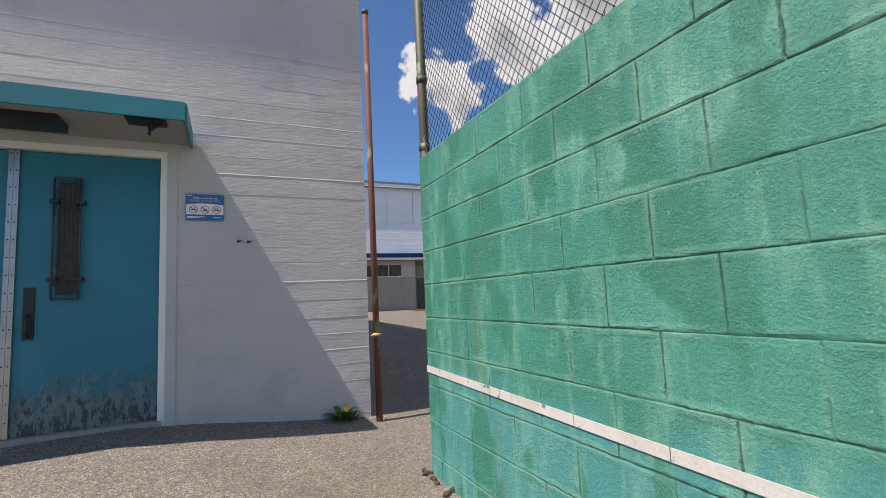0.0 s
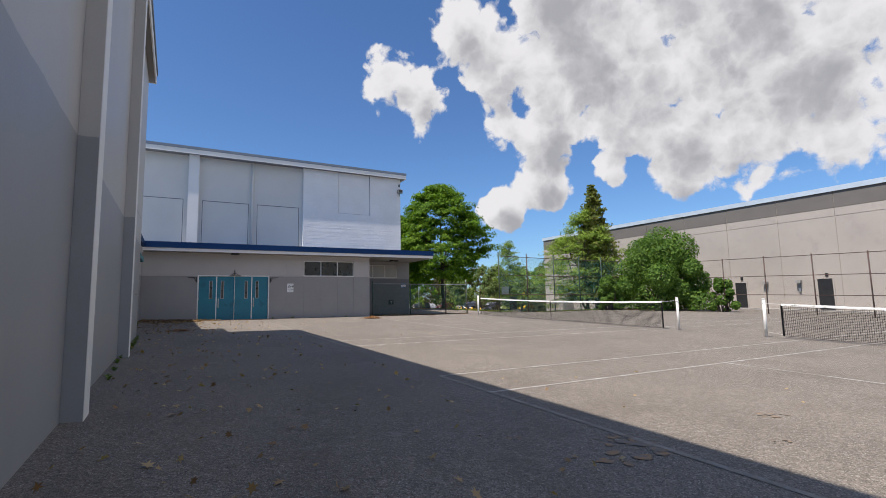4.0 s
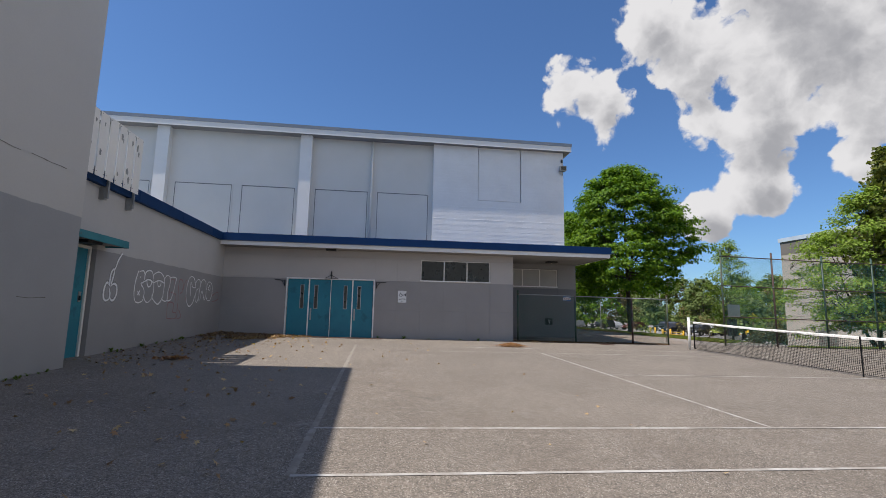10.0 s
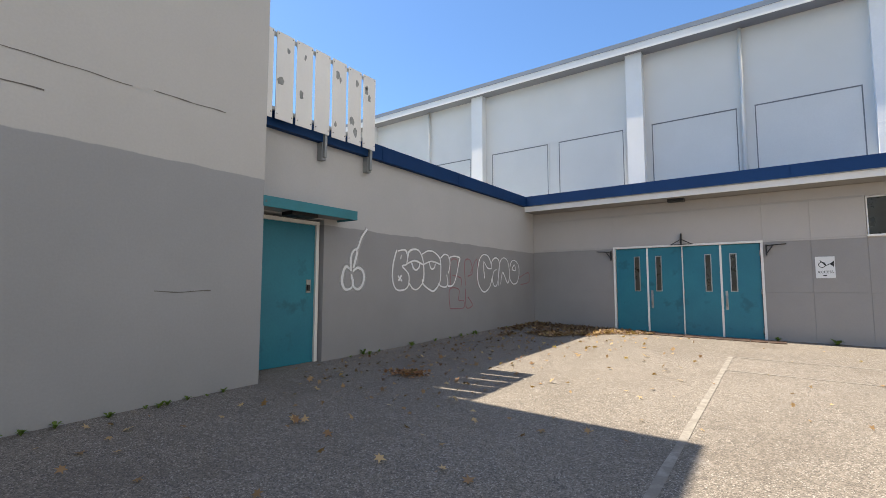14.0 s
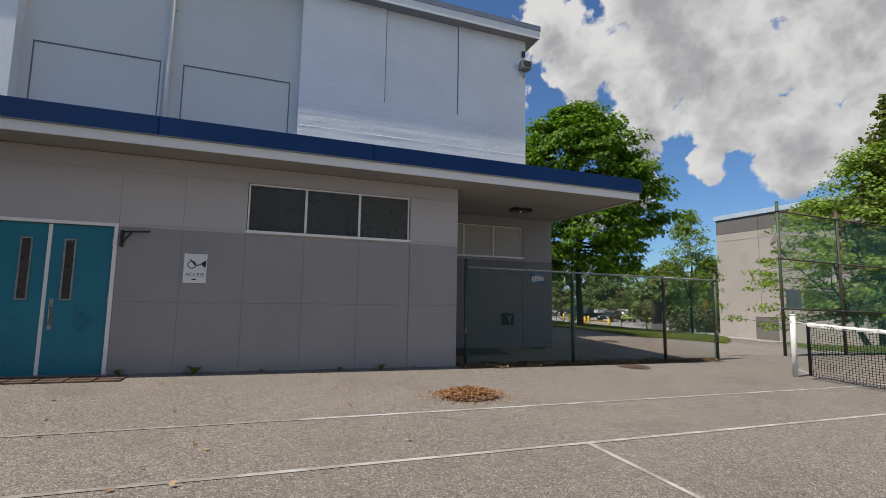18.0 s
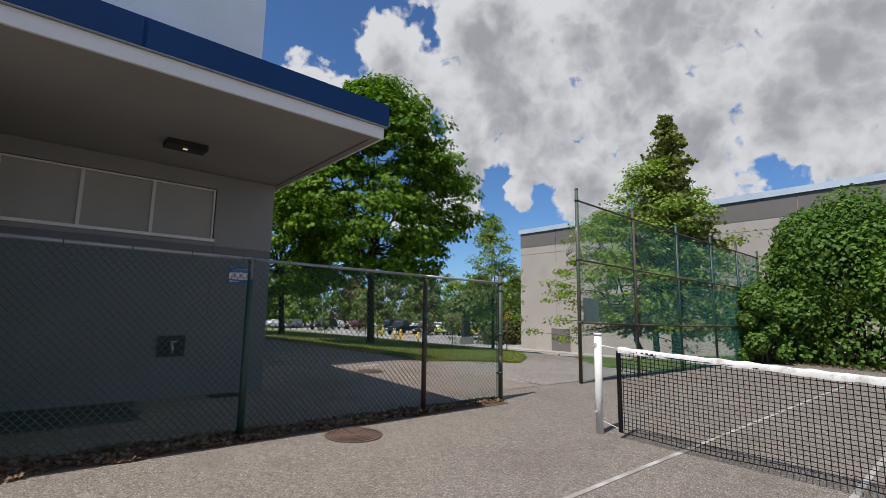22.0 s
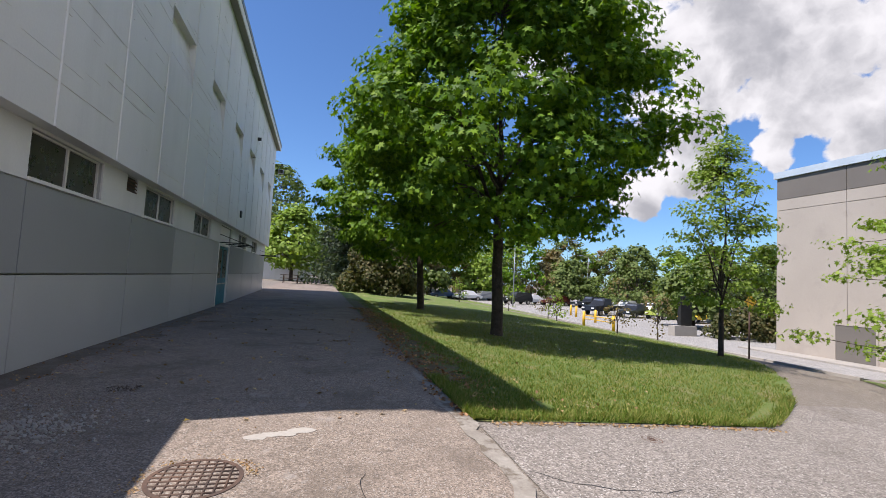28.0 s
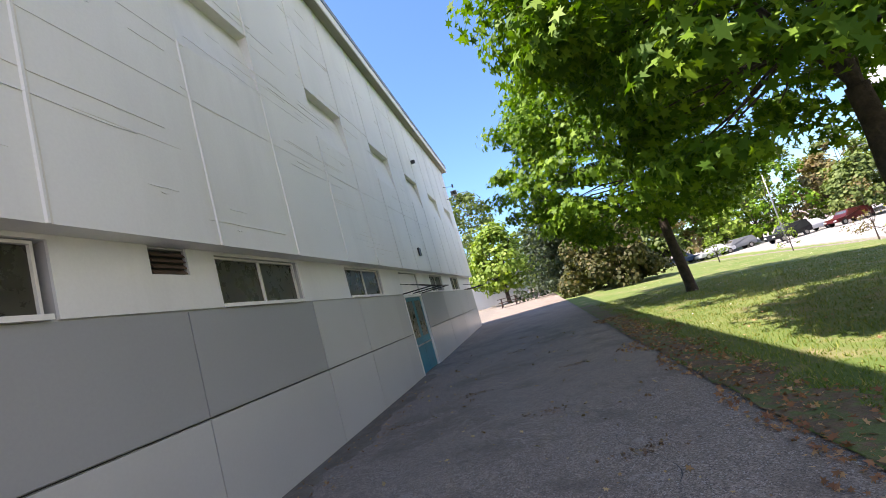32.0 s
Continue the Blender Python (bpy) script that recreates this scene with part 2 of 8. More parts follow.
def asphalt_mat(name, c1, c2, speck, scale=1.0, cracked=0.35, dirt=0.0):
    m, t, b = mat_base(name, 0.93)
    vec = t.nodes.new("ShaderNodeTexCoord").outputs["Object"]
    col = mix_node(t, step_node(t, noise_node(t, 0.35, 6.0, 0.6), 0.35, 0.65), c1, c2)
    col = mix_node(t, step_node(t, noise_node(t, 1.7, 7.0, 0.65), 0.55, 0.72, 0.0, 0.5), col, tuple(v * 0.72 for v in c1))
    v = t.nodes.new("ShaderNodeTexVoronoi")
    v.inputs["Scale"].default_value = 120.0 * scale
    t.links.new(vec, v.inputs["Vector"])
    hue = t.nodes.new("ShaderNodeSeparateColor")
    t.links.new(v.outputs["Color"], hue.inputs[0])
    stone = step_node(t, hue.outputs[0], 0.0, 1.0, 0.42, 1.58)
    grey = t.nodes.new("ShaderNodeCombineColor")
    for i in range(3):
        t.links.new(stone, grey.inputs[i])
    col = mix_node(t, 0.9, col, grey.outputs[0], "MULTIPLY")
    big = t.nodes.new("ShaderNodeTexVoronoi")
    big.inputs["Scale"].default_value = 52.0 * scale
    t.links.new(vec, big.inputs["Vector"])
    pick = t.nodes.new("ShaderNodeSeparateColor")
    t.links.new(big.outputs["Color"], pick.inputs[0])
    col = mix_node(t, calc(t, "MULTIPLY", step_node(t, pick.outputs[0], 0.70, 0.80), step_node(t, big.outputs["Distance"], 0.45, 0.62, 0.6, 0.0)), col, tuple(v * 1.6 for v in c1))
    col = mix_node(t, calc(t, "MULTIPLY", step_node(t, pick.outputs[1], 0.74, 0.82), step_node(t, big.outputs["Distance"], 0.45, 0.62, 0.4, 0.0)), col, tuple(v * 0.5 for v in c1))
    col = mix_node(t, step_node(t, hue.outputs[1], 0.92, 0.95), col, speck)
    if dirt:
        col = mix_node(t, step_node(t, noise_node(t, 0.9, 8.0, 0.68), 0.50, 0.62, 0.0, dirt), col, (0.115, 0.092, 0.072))
        col = mix_node(t, step_node(t, noise_node(t, 3.1, 7.0, 0.7), 0.60, 0.68, 0.0, dirt), col, (0.30, 0.275, 0.25))
    f = noise_node(t, 16.0, 10.0, 0.8)
    col = mix_node(t, 1.0, col, mix_node(t, step_node(t, f, 0.3, 0.7), (0.76,) * 3, (1.24,) * 3), "MULTIPLY")
    # hairline cracks
    ve = t.nodes.new("ShaderNodeTexVoronoi")
    ve.feature = "DISTANCE_TO_EDGE"
    ve.inputs["Scale"].default_value = 0.33
    warp = t.nodes.new("ShaderNodeTexNoise")
    warp.inputs["Scale"].default_value, warp.inputs["Detail"].default_value = 1.2, 8.0
    t.links.new(vec, warp.inputs["Vector"])
    add = t.nodes.new("ShaderNodeVectorMath")
    add.operation = "MULTIPLY_ADD"
    t.links.new(warp.outputs["Color"], add.inputs[0])
    add.inputs[1].default_value = (1.3, 1.3, 0)
    t.links.new(vec, add.inputs[2])
    t.links.new(add.outputs[0], ve.inputs["Vector"])
    crack = calc(t, "MULTIPLY", step_node(t, ve.outputs["Distance"], 0.0015, 0.005, 1.0, 0.0), step_node(t, noise_node(t, 0.22, 3.0), 0.56, 0.64))
    col = mix_node(t, calc(t, "MULTIPLY", crack, cracked), col, (0.05, 0.045, 0.04))
    t.links.new(col, b.inputs["Base Color"])
    bump_node(t, b, calc(t, "SUBTRACT", v.outputs["Distance"], crack), 0.5, 0.006)
    return m


def leaf_mat(name, c1, c2, c3):
    m, t, b = mat_base(name, 0.6)
    b.inputs["Specular IOR Level"].default_value = 0.22
    isl = t.nodes.new("ShaderNodeNewGeometry").outputs["Random Per Island"]
    ramp = t.nodes.new("ShaderNodeValToRGB")
    e = ramp.color_ramp.elements
    e[0].color, e[1].color = (*c1, 1), (*c3, 1)
    mid = e.new(0.5)
    mid.color = (*c2, 1)
    t.links.new(isl, ramp.inputs[0])
    col = mix_node(t, 1.0, ramp.outputs[0], mix_node(t, noise_node(t, 0.7, 3.0), (0.75,) * 3, (1.25,) * 3), "MULTIPLY")
    t.links.new(col, b.inputs["Base Color"])
    tr = t.nodes.new("ShaderNodeBsdfTranslucent")
    t.links.new(mix_node(t, 1.0, col, (1.35, 1.45, 0.45), "MULTIPLY"), tr.inputs["Color"])
    mx = t.nodes.new("ShaderNodeMixShader")
    mx.inputs[0].default_value = 0.28
    t.links.new(b.outputs[0], mx.inputs[1])
    t.links.new(tr.outputs[0], mx.inputs[2])
    t.links.new(mx.outputs[0], t.nodes["Material Output"].inputs[0])
    return m


def glass_mat(name, tint, rough=0.22):
    m, t, b = mat_base(name, rough)
    b.inputs["Base Color"].default_value = (*tint, 1)
    b.inputs["Specular IOR Level"].default_value = 0.22
    b.inputs["Transmission Weight"].default_value = 0.3
    f = step_node(t, noise_node(t, 1.6, 6.0, 0.6), 0.3, 0.7)
    t.links.new(mix_node(t, f, tuple(v * 1.1 for v in tint), tuple(v * 2.0 for v in tint)), b.inputs["Base Color"])
    t.links.new(step_node(t, noise_node(t, 5.0, 6.0, 0.7), 0.35, 0.7, rough, rough + 0.2), b.inputs["Roughness"])
    return m


M = dict(
    asphalt=asphalt_mat("court_asphalt", (0.180, 0.154, 0.127), (0.147, 0.126, 0.104), (0.36, 0.33, 0.29), dirt=0.30),
    path=asphalt_mat("path_asphalt", (0.222, 0.180, 0.146), (0.185, 0.150, 0.122), (0.34, 0.31, 0.28), cracked=0.8, dirt=0.6),
    apron=asphalt_mat("apron_asphalt", (0.215, 0.19, 0.168), (0.18, 0.16, 0.142), (0.42, 0.39, 0.36), scale=0.7, cracked=0.6, dirt=0.3),
    road=asphalt_mat("road_surface", (0.27, 0.26, 0.25), (0.235, 0.225, 0.215), (0.36, 0.35, 0.33)),
    kerb=surface("kerb_concrete", (0.36, 0.335, 0.30), (0.30, 0.28, 0.255), 0.9, fine=45),
    line=surface("worn_line_paint", (0.44, 0.425, 0.40), (0.36, 0.345, 0.32), 0.85, large=3.0, fine=50, stain=(0.27, 0.245, 0.215), stain_scale=3.0, stain_at=(0.40, 0.60)),
    faint=surface("faded_line_paint", (0.30, 0.275, 0.24), (0.26, 0.235, 0.20), 0.9, large=3.0, fine=50, stain=(0.215, 0.19, 0.16), stain_scale=7.0, stain_at=(0.40, 0.55)),
    hall=surface("hall_paint", (0.485, 0.468, 0.445), (0.445, 0.43, 0.41), 0.42, large=0.45, fine=40, grain=0.07, bump=0.25, line=(3.33, (0.31, 0.31, 0.315), 0.07)),
    hall_south=surface("board_marked_paint", (0.53, 0.507, 0.485), (0.475, 0.456, 0.438), 0.62, large=0.7, fine=70, grain=0.10, bump=0.5, stain=(0.38, 0.37, 0.365), stain_scale=1.5, stain_at=(0.55, 0.75), pits=1.0, fine_dist=0.009),
    wing=surface("wing_paint", (0.46, 0.45, 0.445), (0.42, 0.415, 0.41), 0.6, large=0.6, fine=45, grain=0.08, bump=0.3, line=(2.92, (0.285, 0.28, 0.285), 0.08)),
    annex=surface("annex_paint", (0.465, 0.437, 0.414), (0.425, 0.40, 0.38), 0.6, large=0.6, fine=45, grain=0.08, bump=0.3, line=(2.94, (0.305, 0.29, 0.283), 0.02)),
    # annex paint darkened so its colour holds the canopy's shade
    recess=surface("shaded_annex_paint", (0.27, 0.262, 0.255), (0.24, 0.233, 0.228), 0.65, large=0.6, fine=45, grain=0.08, bump=0.3, line=(2.94, (0.155, 0.157, 0.165), 0.02)),
    gym=surface("gym_panel_paint", (0.72, 0.69, 0.64), (0.67, 0.645, 0.595), 0.55, large=0.5, fine=35, grain=0.07, bump=0.3),
    white=surface("white_paint", (0.82, 0.80, 0.765), (0.76, 0.74, 0.705), 0.5, large=0.6, fine=30, grain=0.05, bump=0.25),
    board=surface("white_board_concrete", (0.86, 0.845, 0.82), (0.80, 0.785, 0.76), 0.6, large=0.9, fine=25, grain=0.07, bump=0.4),
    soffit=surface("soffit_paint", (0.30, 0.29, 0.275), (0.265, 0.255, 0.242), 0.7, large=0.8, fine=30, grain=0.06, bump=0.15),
    east=surface("gym_wall_white", (0.78, 0.775, 0.76), (0.72, 0.715, 0.70), 0.5, large=0.35, fine=30, grain=0.06, bump=0.35, stain=(0.68, 0.675, 0.66), stain_scale=1.1, stain_at=(0.5, 0.7), stretch=(1, 1.0, 0.15)),
    east_lo=surface("gym_wall_grey", (0.50, 0.50, 0.495), (0.46, 0.46, 0.455), 0.33, large=0.5, fine=30, grain=0.06, bump=0.2, island=0.06),
    east_dk=surface("gym_wall_dark", (0.34, 0.345, 0.355), (0.315, 0.32, 0.33), 0.33, large=0.5, fine=30, grain=0.06, bump=0.2, island=0.05),
    navy=surface("navy_flashing", (0.004, 0.036, 0.125), (0.003, 0.028, 0.10), 0.6, large=0.7, fine=20, grain=0.1, bump=0.05, gloss=0.15),
    joint=surface("shadowed_joint", (0.22, 0.215, 0.21), (0.17, 0.167, 0.163), 0.9, large=3.0, fine=50, grain=0.25),
    slate=surface("roof_flashing", (0.16, 0.20, 0.25), (0.20, 0.23, 0.27), 0.5, large=1.0, fine=20, grain=0.15, bump=0.1),
    teal=surface("teal_door_paint", (0.009, 0.162, 0.228), (0.013, 0.192, 0.258), 0.42, large=1.3, fine=30, grain=0.12, bump=0.12, stain=(0.007, 0.125, 0.18), stain_scale=2.2),
    teal_trim=surface("teal_trim_paint", (0.02, 0.20, 0.24), (0.018, 0.165, 0.20), 0.5, large=2.0, fine=30, grain=0.12, stain=(0.11, 0.12, 0.11), stain_scale=4.5, stain_at=(0.66, 0.69)),
    chip=surface("chipped_paint", (0.36, 0.36, 0.34), (0.22, 0.23, 0.225), 0.7, large=6.0, fine=50, grain=0.2, stain=(0.10, 0.09, 0.085), stain_scale=20.0, stain_at=(0.62, 0.66)),
    rust=surface("rusty_steel", (0.155, 0.055, 0.035), (0.11, 0.042, 0.03), 0.75, large=3.0, fine=70, grain=0.3, stain=(0.20, 0.21, 0.10), stain_scale=6.0, stain_at=(0.60, 0.66), stretch=(1, 1, 0.4)),
    galv=surface("galvanised_steel", (0.33, 0.345, 0.345), (0.27, 0.28, 0.285), 0.45, large=4.0, fine=60, grain=0.12, bump=0.1, metal=0.55),
    fence_green=surface("green_coated_steel", (0.020, 0.065, 0.045), (0.03, 0.05, 0.038), 0.5, large=4.0, fine=50, grain=0.2, stain=(0.22, 0.20, 0.17), stain_scale=7.0, stain_at=(0.60, 0.66), stretch=(1, 1, 0.35)),
    fence_old=surface("peeling_green_post", (0.022, 0.075, 0.042), (0.10, 0.062, 0.042), 0.6, large=3.2, fine=60, grain=0.25, stain=(0.27, 0.25, 0.205), stain_scale=7.0, stain_at=(0.60, 0.63), stretch=(1, 1, 0.4)),
    fence_brown=surface("weathered_brown_post", (0.055, 0.035, 0.03), (0.10, 0.055, 0.042), 0.7, large=3.0, fine=60, grain=0.25, stain=(0.06, 0.10, 0.08), stain_scale=5.0),
    wire=surface("green_wire", (0.007, 0.075, 0.050), (0.012, 0.105, 0.070), 0.28, large=3.0, fine=40, grain=0.2, bump=0, gloss=0.45),
    wire_teal=surface("teal_vinyl_wire", (0.022, 0.170, 0.135), (0.016, 0.125, 0.100), 0.42, large=2.0, fine=40, grain=0.2, bump=0),
    wire_dk=surface("dark_wire", (0.012, 0.018, 0.015), (0.018, 0.023, 0.021), 0.5, large=3.0, fine=40, grain=0.2, bump=0, gloss=0.3),
    black=surface("black_metal", (0.012, 0.012, 0.013), (0.02, 0.02, 0.02), 0.5, large=3, fine=40, grain=0.2, bump=0.05),
    iron=surface("rusted_iron", (0.12, 0.068, 0.045), (0.06, 0.04, 0.032), 0.8, large=5, fine=60, grain=0.3),
    chrome=surface("worn_steel", (0.45, 0.44, 0.42), (0.36, 0.35, 0.34), 0.35, large=6, fine=60, grain=0.12, bump=0.05, metal=0.9),
    glass=glass_mat("dark_window_glass", (0.050, 0.047, 0.037)),
    net=surface("net_cord", (0.005, 0.005, 0.006), (0.009, 0.009, 0.010), 0.8, large=3, fine=40, grain=0.2, bump=0, gloss=0.15),
    tape=surface("net_tape", (0.74, 0.73, 0.70), (0.62, 0.61, 0.58), 0.75, large=6, fine=40, grain=0.10, stain=(0.42, 0.40, 0.36), stain_scale=9.0, stain_at=(0.52, 0.68)),
    post=surface("white_post_paint", (0.76, 0.75, 0.71), (0.70, 0.69, 0.65), 0.5, large=4, fine=40, grain=0.06, stain=(0.45, 0.40, 0.33), stain_scale=6.0, stain_at=(0.66, 0.72)),
    beige=surface("tilt_up_panel", (0.40, 0.355, 0.31), (0.36, 0.32, 0.28), 0.85, large=0.3, fine=20, grain=0.08, bump=0.3, stain=(0.33, 0.295, 0.26), stain_scale=0.8, stain_at=(0.55, 0.7)),
    beige_dk=surface("dark_band_panel", (0.155, 0.14, 0.125), (0.135, 0.122, 0.11), 0.85, large=0.4, fine=20, grain=0.08),
    coping=surface("coping_metal", (0.60, 0.66, 0.70), (0.52, 0.58, 0.62), 0.4, large=1, fine=20, grain=0.05, metal=0.3),
    bark=surface("bark", (0.085, 0.062, 0.048), (0.042, 0.032, 0.026), 0.95, large=9.0, fine=24, grain=0.6, bump=1.0, fine_dist=0.03),
    soil=surface("leaf_soil", (0.10, 0.07, 0.05), (0.075, 0.05, 0.038), 0.95, large=3, fine=40, grain=0.4, bump=0.8, fine_dist=0.02),
    grass=surface("lawn_turf", (0.085, 0.140, 0.020), (0.125, 0.165, 0.036), 0.95, large=0.6, fine=45, grain=0.4, bump=0.8, stain=(0.24, 0.20, 0.10), stain_scale=1.6, stain_at=(0.52, 0.70), fine_dist=0.03),
    blade=leaf_mat("grass_blade", (0.078, 0.140, 0.014), (0.135, 0.190, 0.030), (0.31, 0.28, 0.10)),
    pile=leaf_mat("pile_leaf", (0.19, 0.08, 0.04), (0.30, 0.145, 0.075), (0.48, 0.30, 0.17)),
    maple=leaf_mat("maple_leaf", (0.044, 0.105, 0.007), (0.090, 0.185, 0.010), (0.185, 0.300, 0.016)),
    oak=leaf_mat("oak_leaf", (0.13, 0.21, 0.025), (0.19, 0.28, 0.04), (0.27, 0.35, 0.07)),
    vine=leaf_mat("ivy_leaf", (0.045, 0.105, 0.016), (0.085, 0.165, 0.025), (0.15, 0.24, 0.04)),
    needle=leaf_mat("conifer_leaf", (0.10, 0.125, 0.03), (0.16, 0.185, 0.045), (0.25, 0.24, 0.075)),
    cedar=leaf_mat("cedar_leaf", (0.035, 0.055, 0.035), (0.055, 0.08, 0.05), (0.085, 0.11, 0.07)),
    shrub=leaf_mat("dark_shrub_leaf", (0.045, 0.055, 0.020), (0.075, 0.085, 0.03), (0.15, 0.125, 0.055)),
    plum=leaf_mat("reddish_leaf", (0.15, 0.10, 0.05), (0.19, 0.15, 0.07), (0.22, 0.20, 0.085)),
    # distance haze mixed into the leaf colours: paler and a little bluer
    far_leaf=leaf_mat("hazy_tree_leaf", (0.085, 0.125, 0.035), (0.125, 0.17, 0.048), (0.17, 0.215, 0.07)),
    weed=leaf_mat("weed_leaf", (0.05, 0.10, 0.018), (0.08, 0.14, 0.025), (0.12, 0.17, 0.04)),
    dry=leaf_mat("dry_leaf", (0.20, 0.11, 0.06), (0.32, 0.20, 0.11), (0.50, 0.36, 0.21)),
    brown=leaf_mat("brown_leaf", (0.11, 0.062, 0.042), (0.19, 0.115, 0.075), (0.33, 0.23, 0.15)),
    yellow=surface("yellow_paint", (0.72, 0.42, 0.02), (0.65, 0.37, 0.02), 0.5, grain=0.06, bump=0),
    sign_blue=surface("sign_blue", (0.025, 0.13, 0.36), (0.02, 0.115, 0.33), 0.35, grain=0.04, bump=0),
    sign_white=surface("sign_white", (0.80, 0.80, 0.79), (0.74, 0.74, 0.73), 0.4, grain=0.05, bump=0),
    sign_red=surface("sign_red", (0.45, 0.03, 0.05), (0.4, 0.03, 0.05), 0.4, grain=0.05, bump=0),
    sign_gold=surface("sign_gold", (0.70, 0.42, 0.12), (0.66, 0.40, 0.12), 0.4, grain=0.05, bump=0),
    spray=surface("white_spray_paint", (0.75, 0.76, 0.77), (0.66, 0.67, 0.68), 0.7, large=5, fine=60, grain=0.12, bump=0),
    spray_red=surface("faded_red_spray", (0.30, 0.13, 0.15), (0.33, 0.17, 0.185), 0.8, large=4, fine=60, grain=0.15, bump=0),
    tyre=surface("tyre_rubber", (0.02, 0.02, 0.02), (0.03, 0.03, 0.03), 0.8, grain=0.1, bump=0),
)
LAMP = bpy.data.materials.new("lamp_glow")
LAMP.use_nodes = True
LAMP.node_tree.nodes["Principled BSDF"].inputs["Emission Color"].default_value = (1.0, 0.62, 0.22, 1)
LAMP.node_tree.nodes["Principled BSDF"].inputs["Emission Strength"].default_value = 0.5


def worn_door_paint():
    """Teal door paint kicked and scraped bare towards the foot of the leaf."""
    m, t, b = mat_base("scraped_teal_paint", 0.45)
    z = t.nodes.new("ShaderNodeSeparateXYZ")
    t.links.new(t.nodes.new("ShaderNodeTexCoord").outputs["Object"], z.inputs[0])
    col = mix_node(t, step_node(t, noise_node(t, 1.4, 5.0), 0.35, 0.65), (0.009, 0.162, 0.228), (0.013, 0.195, 0.262))
    low = step_node(t, z.outputs[2], 0.60, 1.35, 0.40, -0.22)
    streak = calc(t, "ADD", noise_node(t, 13.0, 9.0, 0.78, stretch=(1, 1, 0.5)), low)
    blotch = calc(t, "ADD", noise_node(t, 8.0, 6.0, 0.65), low)
    col = mix_node(t, step_node(t, blotch, 0.56, 0.70, 0.0, 0.75), col, (0.060, 0.135, 0.155))
    col = mix_node(t, step_node(t, streak, 0.60, 0.78, 0.0, 0.7), col, (0.20, 0.225, 0.225))
    col = mix_node(t, step_node(t, calc(t, "ADD", noise_node(t, 34.0, 6.0, 0.7, stretch=(1, 1, 0.35)), calc(t, "MULTIPLY", low, 0.55)), 0.66, 0.71, 0.0, 0.85), col, (0.055, 0.05, 0.048))
    f = noise_node(t, 40.0, 5.0, 0.65)
    col = mix_node(t, 1.0, col, mix_node(t, f, (0.88,) * 3, (1.12,) * 3), "MULTIPLY")
    t.links.new(col, b.inputs["Base Color"])
    t.links.new(step_node(t, blotch, 0.55, 0.70, 0.42, 0.8), b.inputs["Roughness"])
    bump_node(t, b, calc(t, "SUBTRACT", f, step_node(t, streak, 0.64, 0.72)), 0.25, 0.003)
    return m


